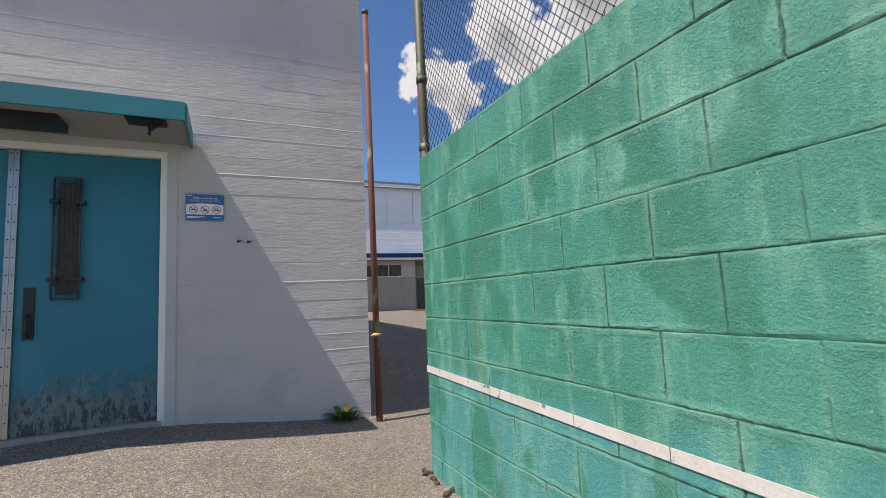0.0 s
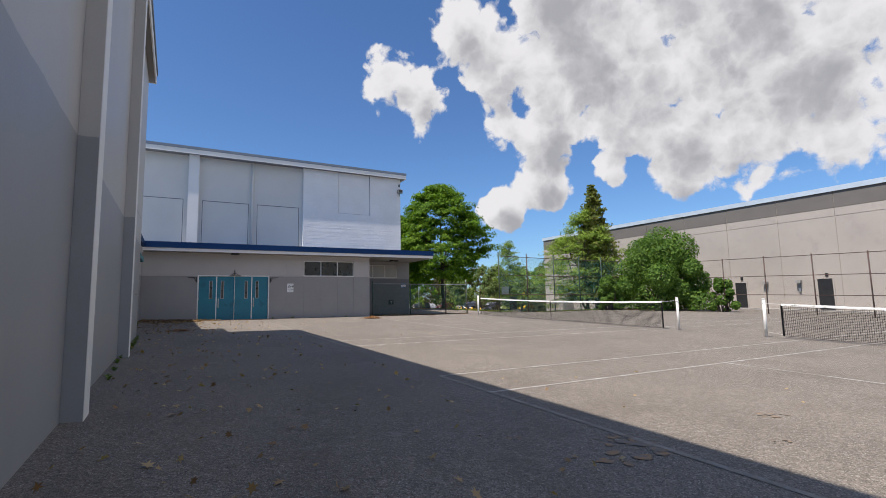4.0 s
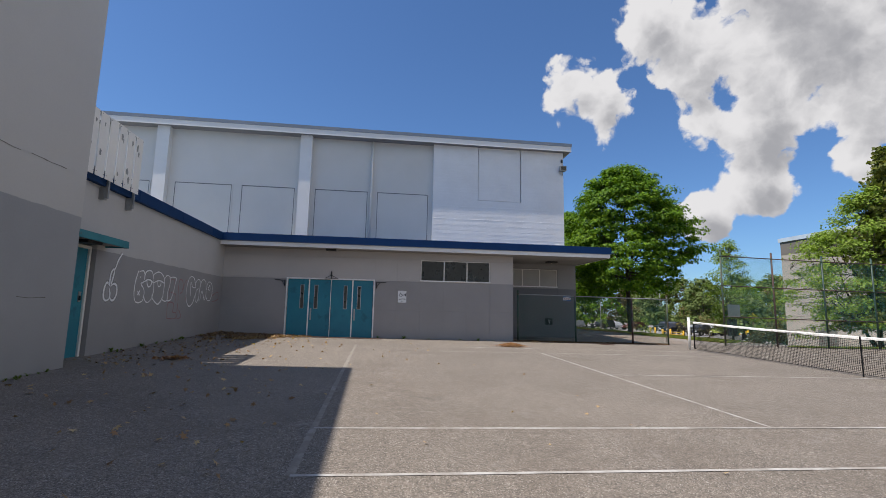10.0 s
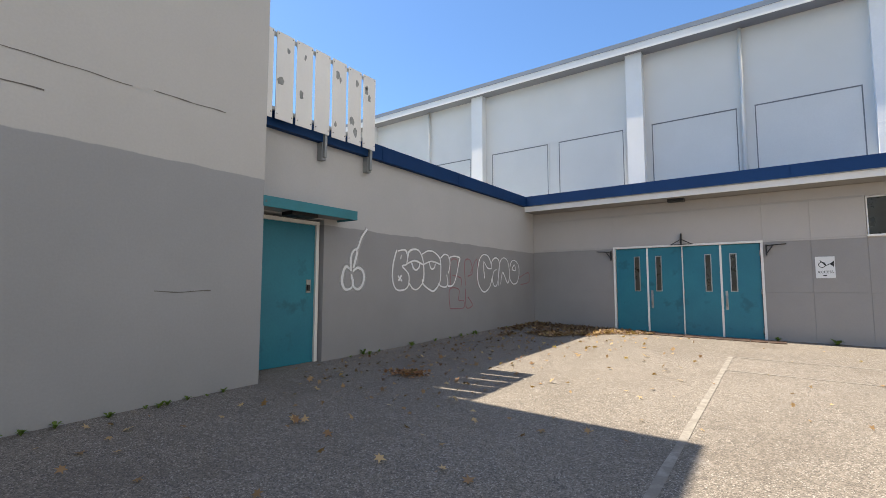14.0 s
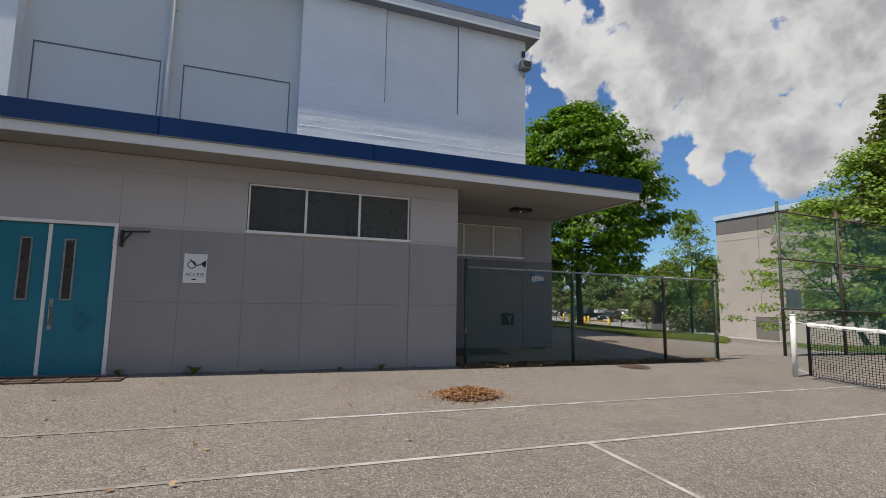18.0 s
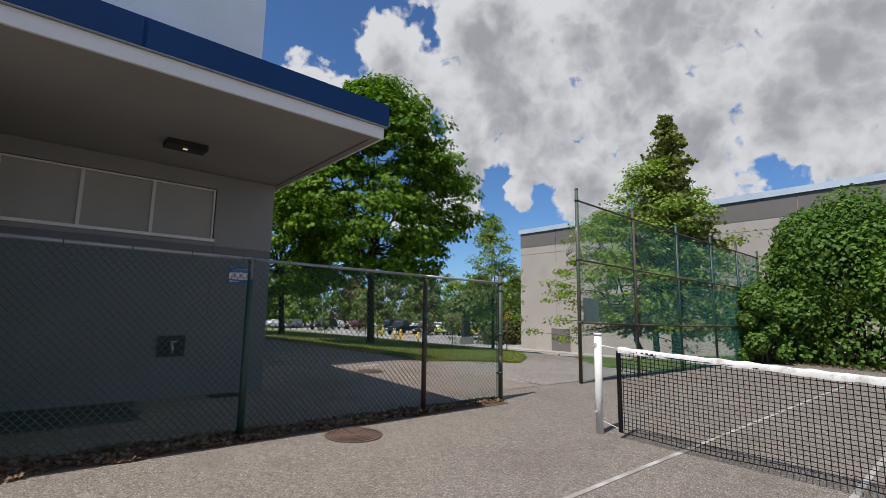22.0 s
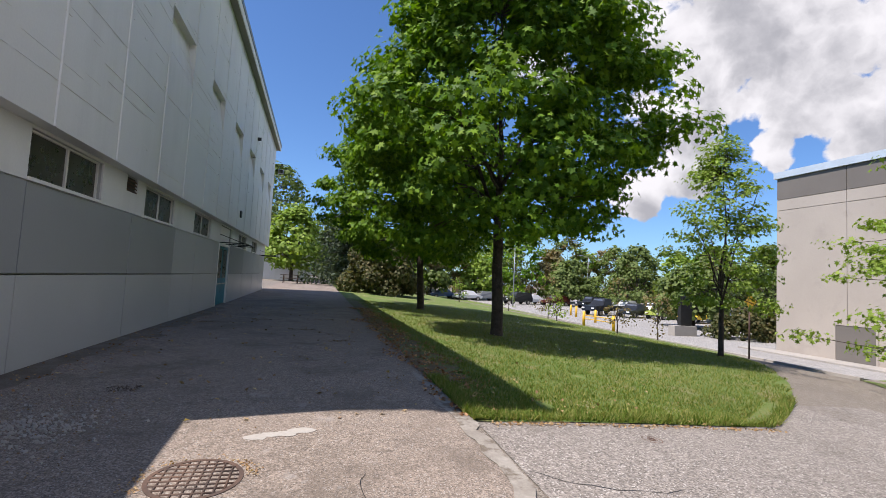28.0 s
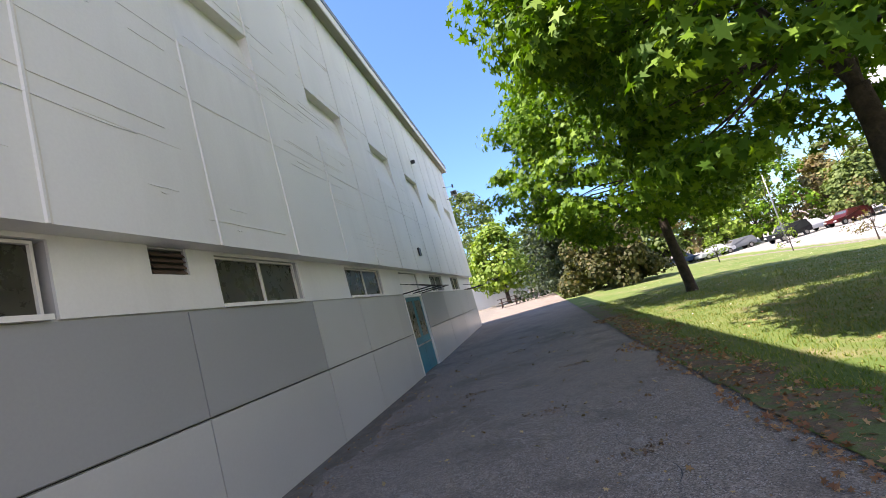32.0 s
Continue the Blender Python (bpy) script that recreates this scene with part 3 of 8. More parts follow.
def block_paint():
    """Thick green paint on blockwork: bluer low on the wall, pale runs and scuffs."""
    m, t, b = mat_base("green_block_paint", 0.48)
    obj = t.nodes.new("ShaderNodeNewGeometry").outputs["Position"]
    noise_w = lambda sc, de=5.0, ro=0.55, st=None: noise_node(t, sc, de, ro, vec=obj, stretch=st)
    info = t.nodes.new("ShaderNodeObjectInfo").outputs["Random"]
    col = mix_node(t, step_node(t, noise_w(1.6), 0.35, 0.65), (0.046, 0.240, 0.178), (0.072, 0.305, 0.232))
    col = mix_node(t, 1.0, col, mix_node(t, info, (0.95,) * 3, (1.05,) * 3), "MULTIPLY")
    z = t.nodes.new("ShaderNodeSeparateXYZ")
    t.links.new(obj, z.inputs[0])
    low = step_node(t, calc(t, "ADD", z.outputs[2], calc(t, "MULTIPLY", noise_w(2.0), 0.35)), 1.15, 1.28, 0.75, 0.0)
    col = mix_node(t, low, col, (0.075, 0.315, 0.305))
    runs = step_node(t, noise_w(7.5, 7.0, 0.66, (1, 1, 0.28)), 0.50, 0.64, 0.0, 0.62)
    col = mix_node(t, runs, col, (0.20, 0.46, 0.33))
    dark = step_node(t, noise_w(2.6, 3.0, 0.5, (1, 1, 0.55)), 0.53, 0.57, 0.0, 0.75)
    col = mix_node(t, dark, col, (0.028, 0.20, 0.125))
    grime = step_node(t, noise_w(4.0, 7.0, 0.6, (1, 1, 0.2)), 0.62, 0.72, 0.0, 0.4)
    col = mix_node(t, grime, col, (0.16, 0.19, 0.11))
    col = mix_node(t, step_node(t, noise_w(26.0, 6.0, 0.7), 0.66, 0.70, 0.0, 0.7), col, (0.38, 0.52, 0.42))
    # ragged crust of old paint and mortar along the joints of the running bond
    def bend(axis, scale_):
        return calc(t, "ADD", z.outputs[axis], calc(t, "MULTIPLY", calc(t, "SUBTRACT", noise_w(scale_, 4.0, 0.6), 0.5), 0.022))

    def to_joint(value, pitch_):
        frac = calc(t, "FRACT", calc(t, "ADD", value, 40.0), 0.0)
        return calc(t, "SUBTRACT", 1.0, calc(t, "MULTIPLY", calc(t, "SUBTRACT", 0.5, calc(t, "ABSOLUTE", calc(t, "SUBTRACT", frac, 0.5), 0.0)), 2.0 * pitch_ / 0.2332))
    rows = calc(t, "DIVIDE", calc(t, "SUBTRACT", 2.54, bend(2, 7.0)), 0.2332)
    odd = calc(t, "MODULO", calc(t, "FLOOR", calc(t, "DIVIDE", calc(t, "SUBTRACT", 2.54, z.outputs[2]), 0.2332), 0.0), 2.0)
    along = calc(t, "ADD", calc(t, "DIVIDE", calc(t, "SUBTRACT", bend(1, 9.0), 0.51), 0.457), calc(t, "MULTIPLY", odd, 0.5))
    near = calc(t, "MAXIMUM", to_joint(along, 0.457), to_joint(rows, 0.2332))
    rough_edge = calc(t, "ADD", near, calc(t, "MULTIPLY", calc(t, "SUBTRACT", noise_w(34.0, 6.0, 0.7), 0.5), 0.30))
    crust = calc(t, "MULTIPLY", step_node(t, rough_edge, 0.74, 0.93), step_node(t, noise_w(2.3, 4.0), 0.40, 0.66, 0.10, 0.7))
    col = mix_node(t, crust, col, (0.17, 0.40, 0.28))
    seam = calc(t, "MULTIPLY", step_node(t, rough_edge, 0.955, 1.01), step_node(t, noise_w(3.1, 5.0), 0.40, 0.56, 0.05, 1.0))
    col = mix_node(t, calc(t, "MULTIPLY", seam, 0.6), col, (0.035, 0.10, 0.065))
    f = noise_w(95.0, 5.0, 0.7)
    col = mix_node(t, 1.0, col, mix_node(t, f, (0.72,) * 3, (1.28,) * 3), "MULTIPLY")
    t.links.new(col, b.inputs["Base Color"])
    bump_node(t, b, calc(t, "ADD", calc(t, "ADD", f, noise_w(22.0, 6.0, 0.6)), calc(t, "SUBTRACT", calc(t, "MULTIPLY", crust, 1.2), calc(t, "MULTIPLY", seam, 1.6))), 0.8, 0.009)
    return m


M["litter_soil"] = surface("leaf_litter_soil", (0.16, 0.10, 0.06), (0.11, 0.08, 0.045), 0.95, large=5, fine=35, grain=0.5, bump=0.9, stain=(0.10, 0.13, 0.035), stain_scale=4.0, stain_at=(0.46, 0.56), fine_dist=0.03)
M["cream"] = surface("cream_board", (0.40, 0.38, 0.345), (0.36, 0.345, 0.31), 0.75, large=1.5, fine=30, grain=0.06, bump=0.1)
M["dark_ground"] = surface("dark_asphalt", (0.045, 0.043, 0.040), (0.065, 0.06, 0.055), 0.7, large=2.5, fine=45, grain=0.35, bump=0.5, fine_dist=0.01)
M["edging"] = surface("crumbled_edging", (0.30, 0.275, 0.24), (0.23, 0.205, 0.175), 0.95, large=4, fine=30, grain=0.35, bump=0.8, stain=(0.13, 0.105, 0.08), stain_scale=5.0, stain_at=(0.50, 0.60))
M["ochre"] = surface("faded_ochre_paint", (0.34, 0.20, 0.10), (0.27, 0.18, 0.11), 0.9, large=6, fine=40, grain=0.3, bump=0.3, stain=(0.19, 0.16, 0.13), stain_scale=9.0, stain_at=(0.42, 0.55))
M["dirt"] = surface("wall_foot_dirt", (0.125, 0.10, 0.075), (0.175, 0.148, 0.12), 0.97, large=3, fine=38, grain=0.5, bump=0.8, fine_dist=0.02)
M["block"] = block_paint()


def mist_paint():
    """A thin, speckled mist of white overspray that lets the wall show through."""
    m, t, b = mat_base("spray_mist", 0.8)
    b.inputs["Base Color"].default_value = (0.72, 0.73, 0.74, 1)
    t.links.new(step_node(t, noise_node(t, 160.0, 3.0, 0.6), 0.35, 0.75, 0.0, 0.42), b.inputs["Alpha"])
    return m


M["spray_mist"] = mist_paint()
M["teal_worn"] = worn_door_paint()
M["guard"] = surface("dull_wire_guard", (0.075, 0.078, 0.08), (0.05, 0.052, 0.055), 0.55, large=4.0, fine=60, grain=0.2, bump=0.1, metal=0.3)
M["stripe"] = surface("white_stripe_paint", (0.66, 0.62, 0.57), (0.58, 0.54, 0.49), 0.6, large=5, fine=80, grain=0.25, bump=0.5, stain=(0.10, 0.26, 0.20), stain_scale=14, stain_at=(0.62, 0.67))


# ---- ground ----
def sheet(name, xs, ys, material, lift=0.0):
    """A sheet over the ground: rows at ys, each with len(xs(y)) points."""
    vs, fs = [], []
    rows = [xs(y) for y in ys]
    n = len(rows[0])
    for y, row in zip(ys, rows):
        for x in row:
            vs.append((x, y, ground_z(x, y) + lift))
    for j in range(len(ys) - 1):
        for i in range(n - 1):
            a = j * n + i
            fs.append((a, a + 1, a + n + 1, a + n))
    me = bpy.data.meshes.new(name)
    me.from_pydata(vs, [], fs)
    me.polygons.foreach_set("use_smooth", [True] * len(fs))
    me.materials.append(material)
    return new(name, me)


def spaced(*runs):
    """Numbers along several runs of (start, end, step)."""
    out = []
    for a, b, d in runs:
        k = max(1, round((b - a) / d))
        out += [a + (b - a) * i / k for i in range(k)]
    return out + [runs[-1][1]]


GX = spaced((-1500, -60, 240), (-60, -6, 6), (-6, 30, 0.6), (30, 60, 1.5), (60, 120, 10), (120, 1500, 230))
GY = spaced((-1500, -60, 240), (-60, -6, 6), (-6, 36, 0.6), (36, 70, 1.5), (70, 140, 7), (140, 1500, 230))
structure(sheet("ground", lambda y: GX, GY, M["asphalt"]), "worn grey-brown asphalt court surface", "ground")


def lerp_list(pts, y):
    for (y0, x0), (y1, x1) in zip(pts, pts[1:]):
        if y <= y1:
            return x0 + (x1 - x0) * max(0.0, (y - y0) / (y1 - y0))
    return pts[-1][1]


def wob(y, k, amp=0.05):
    return amp * noise.noise(Vector((y * 1.7, k, 0.3))) + amp * 0.6 * noise.noise(Vector((y * 5.1, k, 2.3)))


LAWN_R = [(31.46, 19.6), (31.60, 21.2), (31.74, 22.8), (31.92, 23.8), (32.94, 25.35), (34.4, 27.1), (38.0, 30.8), (44.0, 35.9), (49.0, 37.4), (62.0, 38.3), (88.0, 40.6), (112.0, 41.0)]
LAWN_L = [(31.46, 19.50), (31.7, 19.42), (33.0, 19.40), (112.0, 19.5)]



def lawn_row(y):
    a, b = lerp_list(LAWN_L, y) + wob(y, 1.0), lerp_list(LAWN_R, y) + wob(y, 7.0, 0.08)
    return [a + (b - a) * i / 40 for i in range(41)]


structure(sheet("lawn", lawn_row, spaced((31.46, 32.0, 0.05), (32.0, 34, 0.1), (34, 60, 0.4), (60, 112, 3)), M["grass"], 0.018), "mown green lawn with dry patches", "lawn")
LAWN2_L = [(27.75, 24.2), (30.2, 25.8), (34.0, 29.9), (40.0, 36.6), (41.5, 38.5)]
LAWN2_R = [(27.75, 40.8), (36.0, 40.8), (40.0, 40.2), (41.5, 38.8)]


def lawn2_row(y):
    a, b = lerp_list(LAWN2_L, y) + wob(y, 3.0, 0.08), lerp_list(LAWN2_R, y)
    return [a + (b - a) * i / 30 for i in range(31)]


structure(sheet("lawn", lawn2_row, spaced((27.75, 41.5, 0.3)), M["grass"], 0.018), "shaded lawn behind the court fence", "lawn")
structure(sheet("path", lambda y: spaced((14.71, 19.35, 0.5)), spaced((27.75, 112, 0.6)), M["path"], 0.006), "dark asphalt path along the gym", "path")
structure(sheet("path", lambda y: spaced((19.47, 27.0, 0.6)), spaced((27.75, 33.0, 0.5)), M["apron"], 0.008), "coarse grey asphalt at the path junction", "path")


def seam_row(y):
    a = 19.36 + wob(y, 11.0, 0.10)
    return [a - 0.08 - abs(wob(y * 3, 12.0, 0.07)), a + 0.06 + wob(y * 2, 15.0, 0.06)]


structure(sheet("litter_strip", lambda y: [19.42 + wob(y, 21.0, 0.10), 19.7, 19.98 + wob(y * 1.3, 23.0, 0.22) * 1.6], spaced((33.0, 52.0, 0.15)), M["litter_soil"], 0.024), "band of leaf litter and bare soil along the lawn edge", "soil")
structure(sheet("dirt_strip", lambda y: [14.705, 14.9, 15.12 + 2.4 * wob(y * 0.6, 31.0, 0.12)], spaced((31.3, 44.0, 0.15)), M["dirt"], 0.0085), "band of loose dirt along the foot of the gym wall", "soil")
structure(sheet("path_edge", seam_row, spaced((28.0, 33.5, 0.12)), M["edging"], 0.012), "broken concrete edging strip in the asphalt", "edging")
ROAD_L = [(36.0, 33.5), (44.0, 36.2), (49.0, 37.7), (62.0, 38.6), (88.0, 40.9), (130.0, 41.5)]
structure(sheet("road", lambda y: [lerp_list(ROAD_L, y) + (90 - lerp_list(ROAD_L, y)) * i / 30 for i in range(31)], spaced((40, 130, 2)), M["road"], 0.02), "pale concrete parking lot and road", "road")
bm = bmesh.new()
for i in range(44):
    y0, y1 = 37.5 + i * 1.6, 37.5 + (i + 1) * 1.6 - 0.02
    for xa in (lerp_list(ROAD_L, y0) - 0.08,):
        cuboid(bm, xa - 0.14, y0, ground_z(xa, y0) - 0.1, xa + 0.02, y1, ground_z(xa, y0) + 0.11)
structure(part("kerb", bm, M["kerb"]), "concrete kerb along the lawn", "kerb")
bm = bmesh.new()
for i in range(26):
    y0 = 8 + i * 1.55
    cuboid(bm, 41.0, y0, ground_z(41.0, y0) - 0.2, 42.38, y0 + 1.53, ground_z(41.0, y0) + 0.10)
structure(part("pavement", bm, M["kerb"]), "concrete pavement beside the grey hall", "pavement")


def court_line(x0, y0, x1, y1, width=0.05, mat="line"):
    """A painted line laid on the ground."""
    a, b = Vector((x0, y0, 0)), Vector((x1, y1, 0))
    d = (b - a).normalized()
    side = Vector((-d.y, d.x, 0)) * width / 2
    n = max(2, round((b - a).length / 0.4))
    vs, fs = [], []
    for i in range(n + 1):
        p = a + (b - a) * i / n
        for k in (-1, 1):
            q = p + side * k * (1 + 0.25 * noise.noise(Vector((p.x * 3, p.y * 3, k))))
            vs.append((q.x, q.y, ground_z(q.x, q.y) + 0.005))
        if i:
            fs.append((2 * i - 2, 2 * i - 1, 2 * i + 1, 2 * i))
    me = bpy.data.meshes.new("court_line")
    me.from_pydata(vs, [], fs)
    me.materials.append(M[mat])
    return structure(new("court_line", me), "worn white painted court line", "line")


for base in (18.75, 3.22):
    x0, x1, xm = 5.115, 28.885, 17.0
    for off in (-5.485, 5.485, -4.115, 4.115):
        # the northern lines are trodden away near the doors
        start = x0 if base < 10 or off < 0 else 8.1 if off > 5 else 7.6
        if start > x0:
            court_line(x0, base + off, start, base + off, mat="faint")
        court_line(start, base + off, x1, base + off)
    court_line(x0, base - 5.485, x0, base + 5.485, 0.07, "faint")
    court_line(x1, base - 5.485, x1, base + 5.485)
    for x in (xm - 6.4, xm + 6.4):
        court_line(x, base - 4.115, x, base + 4.115)
    court_line(xm - 6.4, base, xm + 6.4, base)


# ---- walls ----
def cells(us, zs, holes):
    """Grid cells between the cuts that lie in no hole; holes are (u0, z0, u1, z1)."""
    for u0, u1 in zip(us, us[1:]):
        for z0, z1 in zip(zs, zs[1:]):
            um, zm = (u0 + u1) / 2, (z0 + z1) / 2
            if not any(h[0] < um < h[2] and h[1] < zm < h[3] for h in holes):
                yield u0, z0, u1, z1


def wall(name, facing, plane, thick, u0, u1, z0, z1, material, holes=(), label="", category="wall"):
    """A wall with openings through it. facing: the side whose face lies at plane (-y or +x); it runs along the other axis."""
    us = sorted({u0, u1, *[h[0] for h in holes], *[h[2] for h in holes]})
    zs = sorted({z0, z1, *[h[1] for h in holes], *[h[3] for h in holes]})
    bm = bmesh.new()
    for a, b, c, d in cells(us, zs, holes):
        if facing == "-y":
            cuboid(bm, a, plane, b, c, plane + thick, d)
        else:
            cuboid(bm, plane - thick, a, b, plane, c, d)
    bmesh.ops.remove_doubles(bm, verts=bm.verts, dist=0.0005)
    return structure(part(name, bm, material), label, category)


def panels(owner, facing, plane, us, zs, holes, material, gap=0.012, depth=0.03, name="panel", inset=0.004):
    """Cast panels standing proud of their wall, with open joints between them."""
    out = []
    for a, b, c, d in cells(us, zs, holes):
        bm = bmesh.new()
        g = gap / 2
        if facing == "-y":
            vs = cuboid(bm, a + g, plane - depth, b + g, c - g, plane - 0.001, d - g)
            front = [vs[i] for i in (0, 1, 4, 5)]
            mid = Vector(((a + c) / 2, 0, (b + d) / 2))
            for v in front:
                v.co.x += inset * (1 if v.co.x < mid.x else -1)
                v.co.z += inset * (1 if v.co.z < mid.z else -1)
        else:
            vs = cuboid(bm, plane + 0.001, a + g, b + g, plane + depth, c - g, d - g)
            for v in [vs[i] for i in (1, 2, 5, 6)]:
                v.co.y += inset * (1 if v.co.y < (a + c) / 2 else -1)
                v.co.z += inset * (1 if v.co.z < (b + d) / 2 else -1)
        out.append(part(name, bm, material, owner))
    return out


def board_wall(name, x0, x1, y, z0, z1, course, material, seed, relief=0.010, step=0.6, facing_x=False, hole=None):
    """Board-marked concrete: rows of cast board prints with uneven depth and ridges at the seams."""
    rnd = random.Random(seed)
    n_u = max(2, round((x1 - x0) / 0.09))
    rows = []
    z = z0
    while z < z1 - 0.02:
        h = min(course * rnd.uniform(0.85, 1.15), z1 - z)
        tilt = rnd.uniform(-relief, relief) * 0.6
        ridge = rnd.uniform(-0.3, 1.0) * relief
        rows += [(z + 0.004, tilt + relief * 0.1), (z + h * 0.5, tilt * 0.4), (z + h - 0.012, -tilt), (z + h - 0.005, ridge * 1.1), (z + h, ridge * 0.4)]
        z += h
    vs, fs = [], []
    for zz, off in rows:
        for i in range(n_u + 1):
            u = x0 + (x1 - x0) * i / n_u
            amp = max(0.25, 0.62 + 0.9 * noise.noise(Vector((u * 0.8, zz * 1.6, seed))))
            o = off * amp + 0.0016 * noise.noise(Vector((u * 2.3, zz * 9, seed))) + 0.0015 * noise.noise(Vector((u * 13, zz * 31, seed)))
            p = (y + o, u, zz) if facing_x else (u, y - o, zz)
            vs.append(p)
    n = n_u + 1
    for j in range(len(rows) - 1):
        for i in range(n_u):
            a = j * n + i
            if hole:
                c = [(vs[a][k] + vs[a + n + 1][k]) / 2 for k in (0, 2)]
                if hole[0] < c[0] < hole[2] and c[1] < hole[3]:
                    continue
            fs.append((a, a + 1, a + n + 1, a + n))
    me = bpy.data.meshes.new(name)
    me.from_pydata(vs, [], fs)
    me.materials.append(material)
    return new(name, me)


# the tall hall on the west side
H_X, H_PX = 0.52, 0.70
hall_s = wall("wall_south", "-y", 2.482, 0.35, -14.0, 0.80, -0.5, 8.4, M["hall_south"], holes=((-3.06, 0.2, -0.95, 2.91),), label="grey painted board-marked concrete wall with a double door")
board_wall("board_face", -8.0, 0.834, 2.464, -0.2, 8.4, 0.165, M["hall_south"], 3, relief=0.0032, hole=(-3.06, 0.2, -0.95, 2.91)).parent = hall_s
wall("wall_pier", "+x", 0.834, 0.5, 2.472, 3.0, -0.3, 8.4, M["hall_south"], label="grey painted corner pier of the hall")
hall_e = wall("wall_east", "+x", H_X, 0.35, 3.0, 18.15, -0.3, 8.4, M["hall"], label="tall grey painted concrete wall, darker below an uneven paint line")
wall("wall_north", "-y", 17.85, 0.298, -14.0, 0.168, -0.3, 8.4, M["hall"], label="grey painted end wall of the hall")
for y in (7.90, 12.95):
    bm = bmesh.new()
    cuboid(bm, H_X + 0.002, y, 0.2, H_PX, y + 0.34, 8.4)
    pl = tagged(part("pilaster", bm, M["hall"]), "grey concrete pilaster with a white painted face", "pilaster", "hall pilasters", "structure")
    block("face", H_PX + 0.001, y + 0.004, 0.3, H_PX + 0.006, y + 0.336, 8.4, M["white"], pl)
# scratched seams in the render coat
rnd = random.Random(5)
for y0, y1, z in ((14.3, 15.0, 4.05), (15.2, 16.6, 4.02), (16.8, 17.6, 4.04), (15.1, 15.9, 3.72), (13.6, 14.0, 3.78), (9.2, 9.9, 5.3), (16.9, 17.5, 1.9), (14.0, 15.1, 2.6)):
    vs, fs, n = [], [], 18
    for i in range(n + 1):
        y = y0 + (y1 - y0) * i / n
        zz = z + 0.02 * noise.noise(Vector((y * 3, z, 1)))
        w = 0.004 + 0.008 * max(0, noise.noise(Vector((y * 5, z, 4))))
        vs += [(H_X + 0.004, y, zz - w), (H_X + 0.004, y, zz + w)]
        if i:
            fs.append((2 * i - 2, 2 * i, 2 * i + 1, 2 * i - 1))
    me = bpy.data.meshes.new("crack")
    me.from_pydata(vs, [], fs)
    me.materials.append(M["beige_dk"])
    new("crack", me).parent = hall_e
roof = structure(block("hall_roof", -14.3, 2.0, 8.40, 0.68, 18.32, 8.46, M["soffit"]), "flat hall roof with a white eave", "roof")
block("fascia", 0.68, 2.0, 8.38, 0.71, 18.35, 8.66, M["white"], roof)
block("fascia", -14.3, 18.32, 8.38, 0.68, 18.35, 8.66, M["white"], roof)
block("flashing", -14.3, 1.98, 8.66, 0.74, 18.375, 8.78, M["slate"], roof)

# the low wing with the single door
D1 = (18.40, 0.3, 19.50, 3.0)
wing = wall("wall_wing", "+x", 0.08, 0.30, 18.152, 27.249, 0.2, 4.2, M["wing"], holes=(D1,), label="low grey painted wall with graffiti, darker below", category="wall")
structure(block("wing_roof", -14.0, 18.16, 4.20, -0.225, 31.38, 4.36, M["slate"]), "flat roof of the low wing", "roof")
fa = structure(block("fascia", -0.22, 18.16, 4.20, 0.185, 26.58, 4.47, M["navy"]), "navy blue metal roof fascia", "fascia")
for y in (20.7, 23.15, 25.6):
    block("seam", 0.186, y, 4.205, 0.191, y + 0.03, 4.465, M["navy"], fa)

# the annex in front of the gym
AX = [0.082, 2.35, 5.60, 6.44, 7.34, 8.25, 9.17, 10.10, 11.04]
AZ = [0.5, 1.83, 2.94, 3.81, 4.05]
DOOR4 = (2.35, 0.3, 5.60, 3.0)
WIN = (7.34, 2.985, 10.09, 3.785)
annex = wall("wall_annex", "-y", 27.236, 0.294, -0.20, 11.035, 0.2, 4.05, M["annex"], holes=(DOOR4, WIN), label="grey two-tone painted panel wall with four teal doors")
panels(annex, "-y", 27.236, sorted(set(AX) | {WIN[2]}), sorted(set(AZ) | {WIN[1], WIN[3]}), (DOOR4, WIN, (0, 3.81, 12, 4.2)), M["annex"], gap=0.006, depth=0.006, inset=0.002)
panels(annex, "-y", 27.236, [0.082, 5.60, 11.04], [3.81, 4.05], (), M["annex"], gap=0.006, depth=0.006, inset=0.002)
wall("wall_return", "+x", 11.04, 0.25, 27.535, 29.60, 0.2, 4.05, M["annex"], label="grey side wall of the recess")
RW = (11.35, 3.02, 13.80, 3.82)
# the shade deep under the canopy is put into this wall's colour
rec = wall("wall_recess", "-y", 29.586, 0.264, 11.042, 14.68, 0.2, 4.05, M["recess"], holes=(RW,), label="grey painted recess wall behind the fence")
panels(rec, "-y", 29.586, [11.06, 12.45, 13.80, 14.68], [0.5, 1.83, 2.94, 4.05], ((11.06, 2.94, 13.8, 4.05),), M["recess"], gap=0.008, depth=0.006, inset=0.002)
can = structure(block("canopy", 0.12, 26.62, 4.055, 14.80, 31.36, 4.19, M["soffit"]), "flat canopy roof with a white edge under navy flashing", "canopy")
block("edge", 0.12, 26.588, 4.05, 14.828, 26.618, 4.19, M["white"], can)
block("edge", 14.802, 26.62, 4.05, 14.828, 31.36, 4.19, M["white"], can)
block("flashing", 0.12, 26.548, 4.205, 14.868, 31.36, 4.475, M["navy"], can)
block("drip_lip", 0.12, 26.552, 4.193, 14.864, 31.36, 4.203, M["galv"], can)
# black strip on the soffit paints the shadow in the drip groove
block("drip_groove", 14.69, 26.72, 4.050, 14.705, 31.30, 4.0545, M["black"], can)
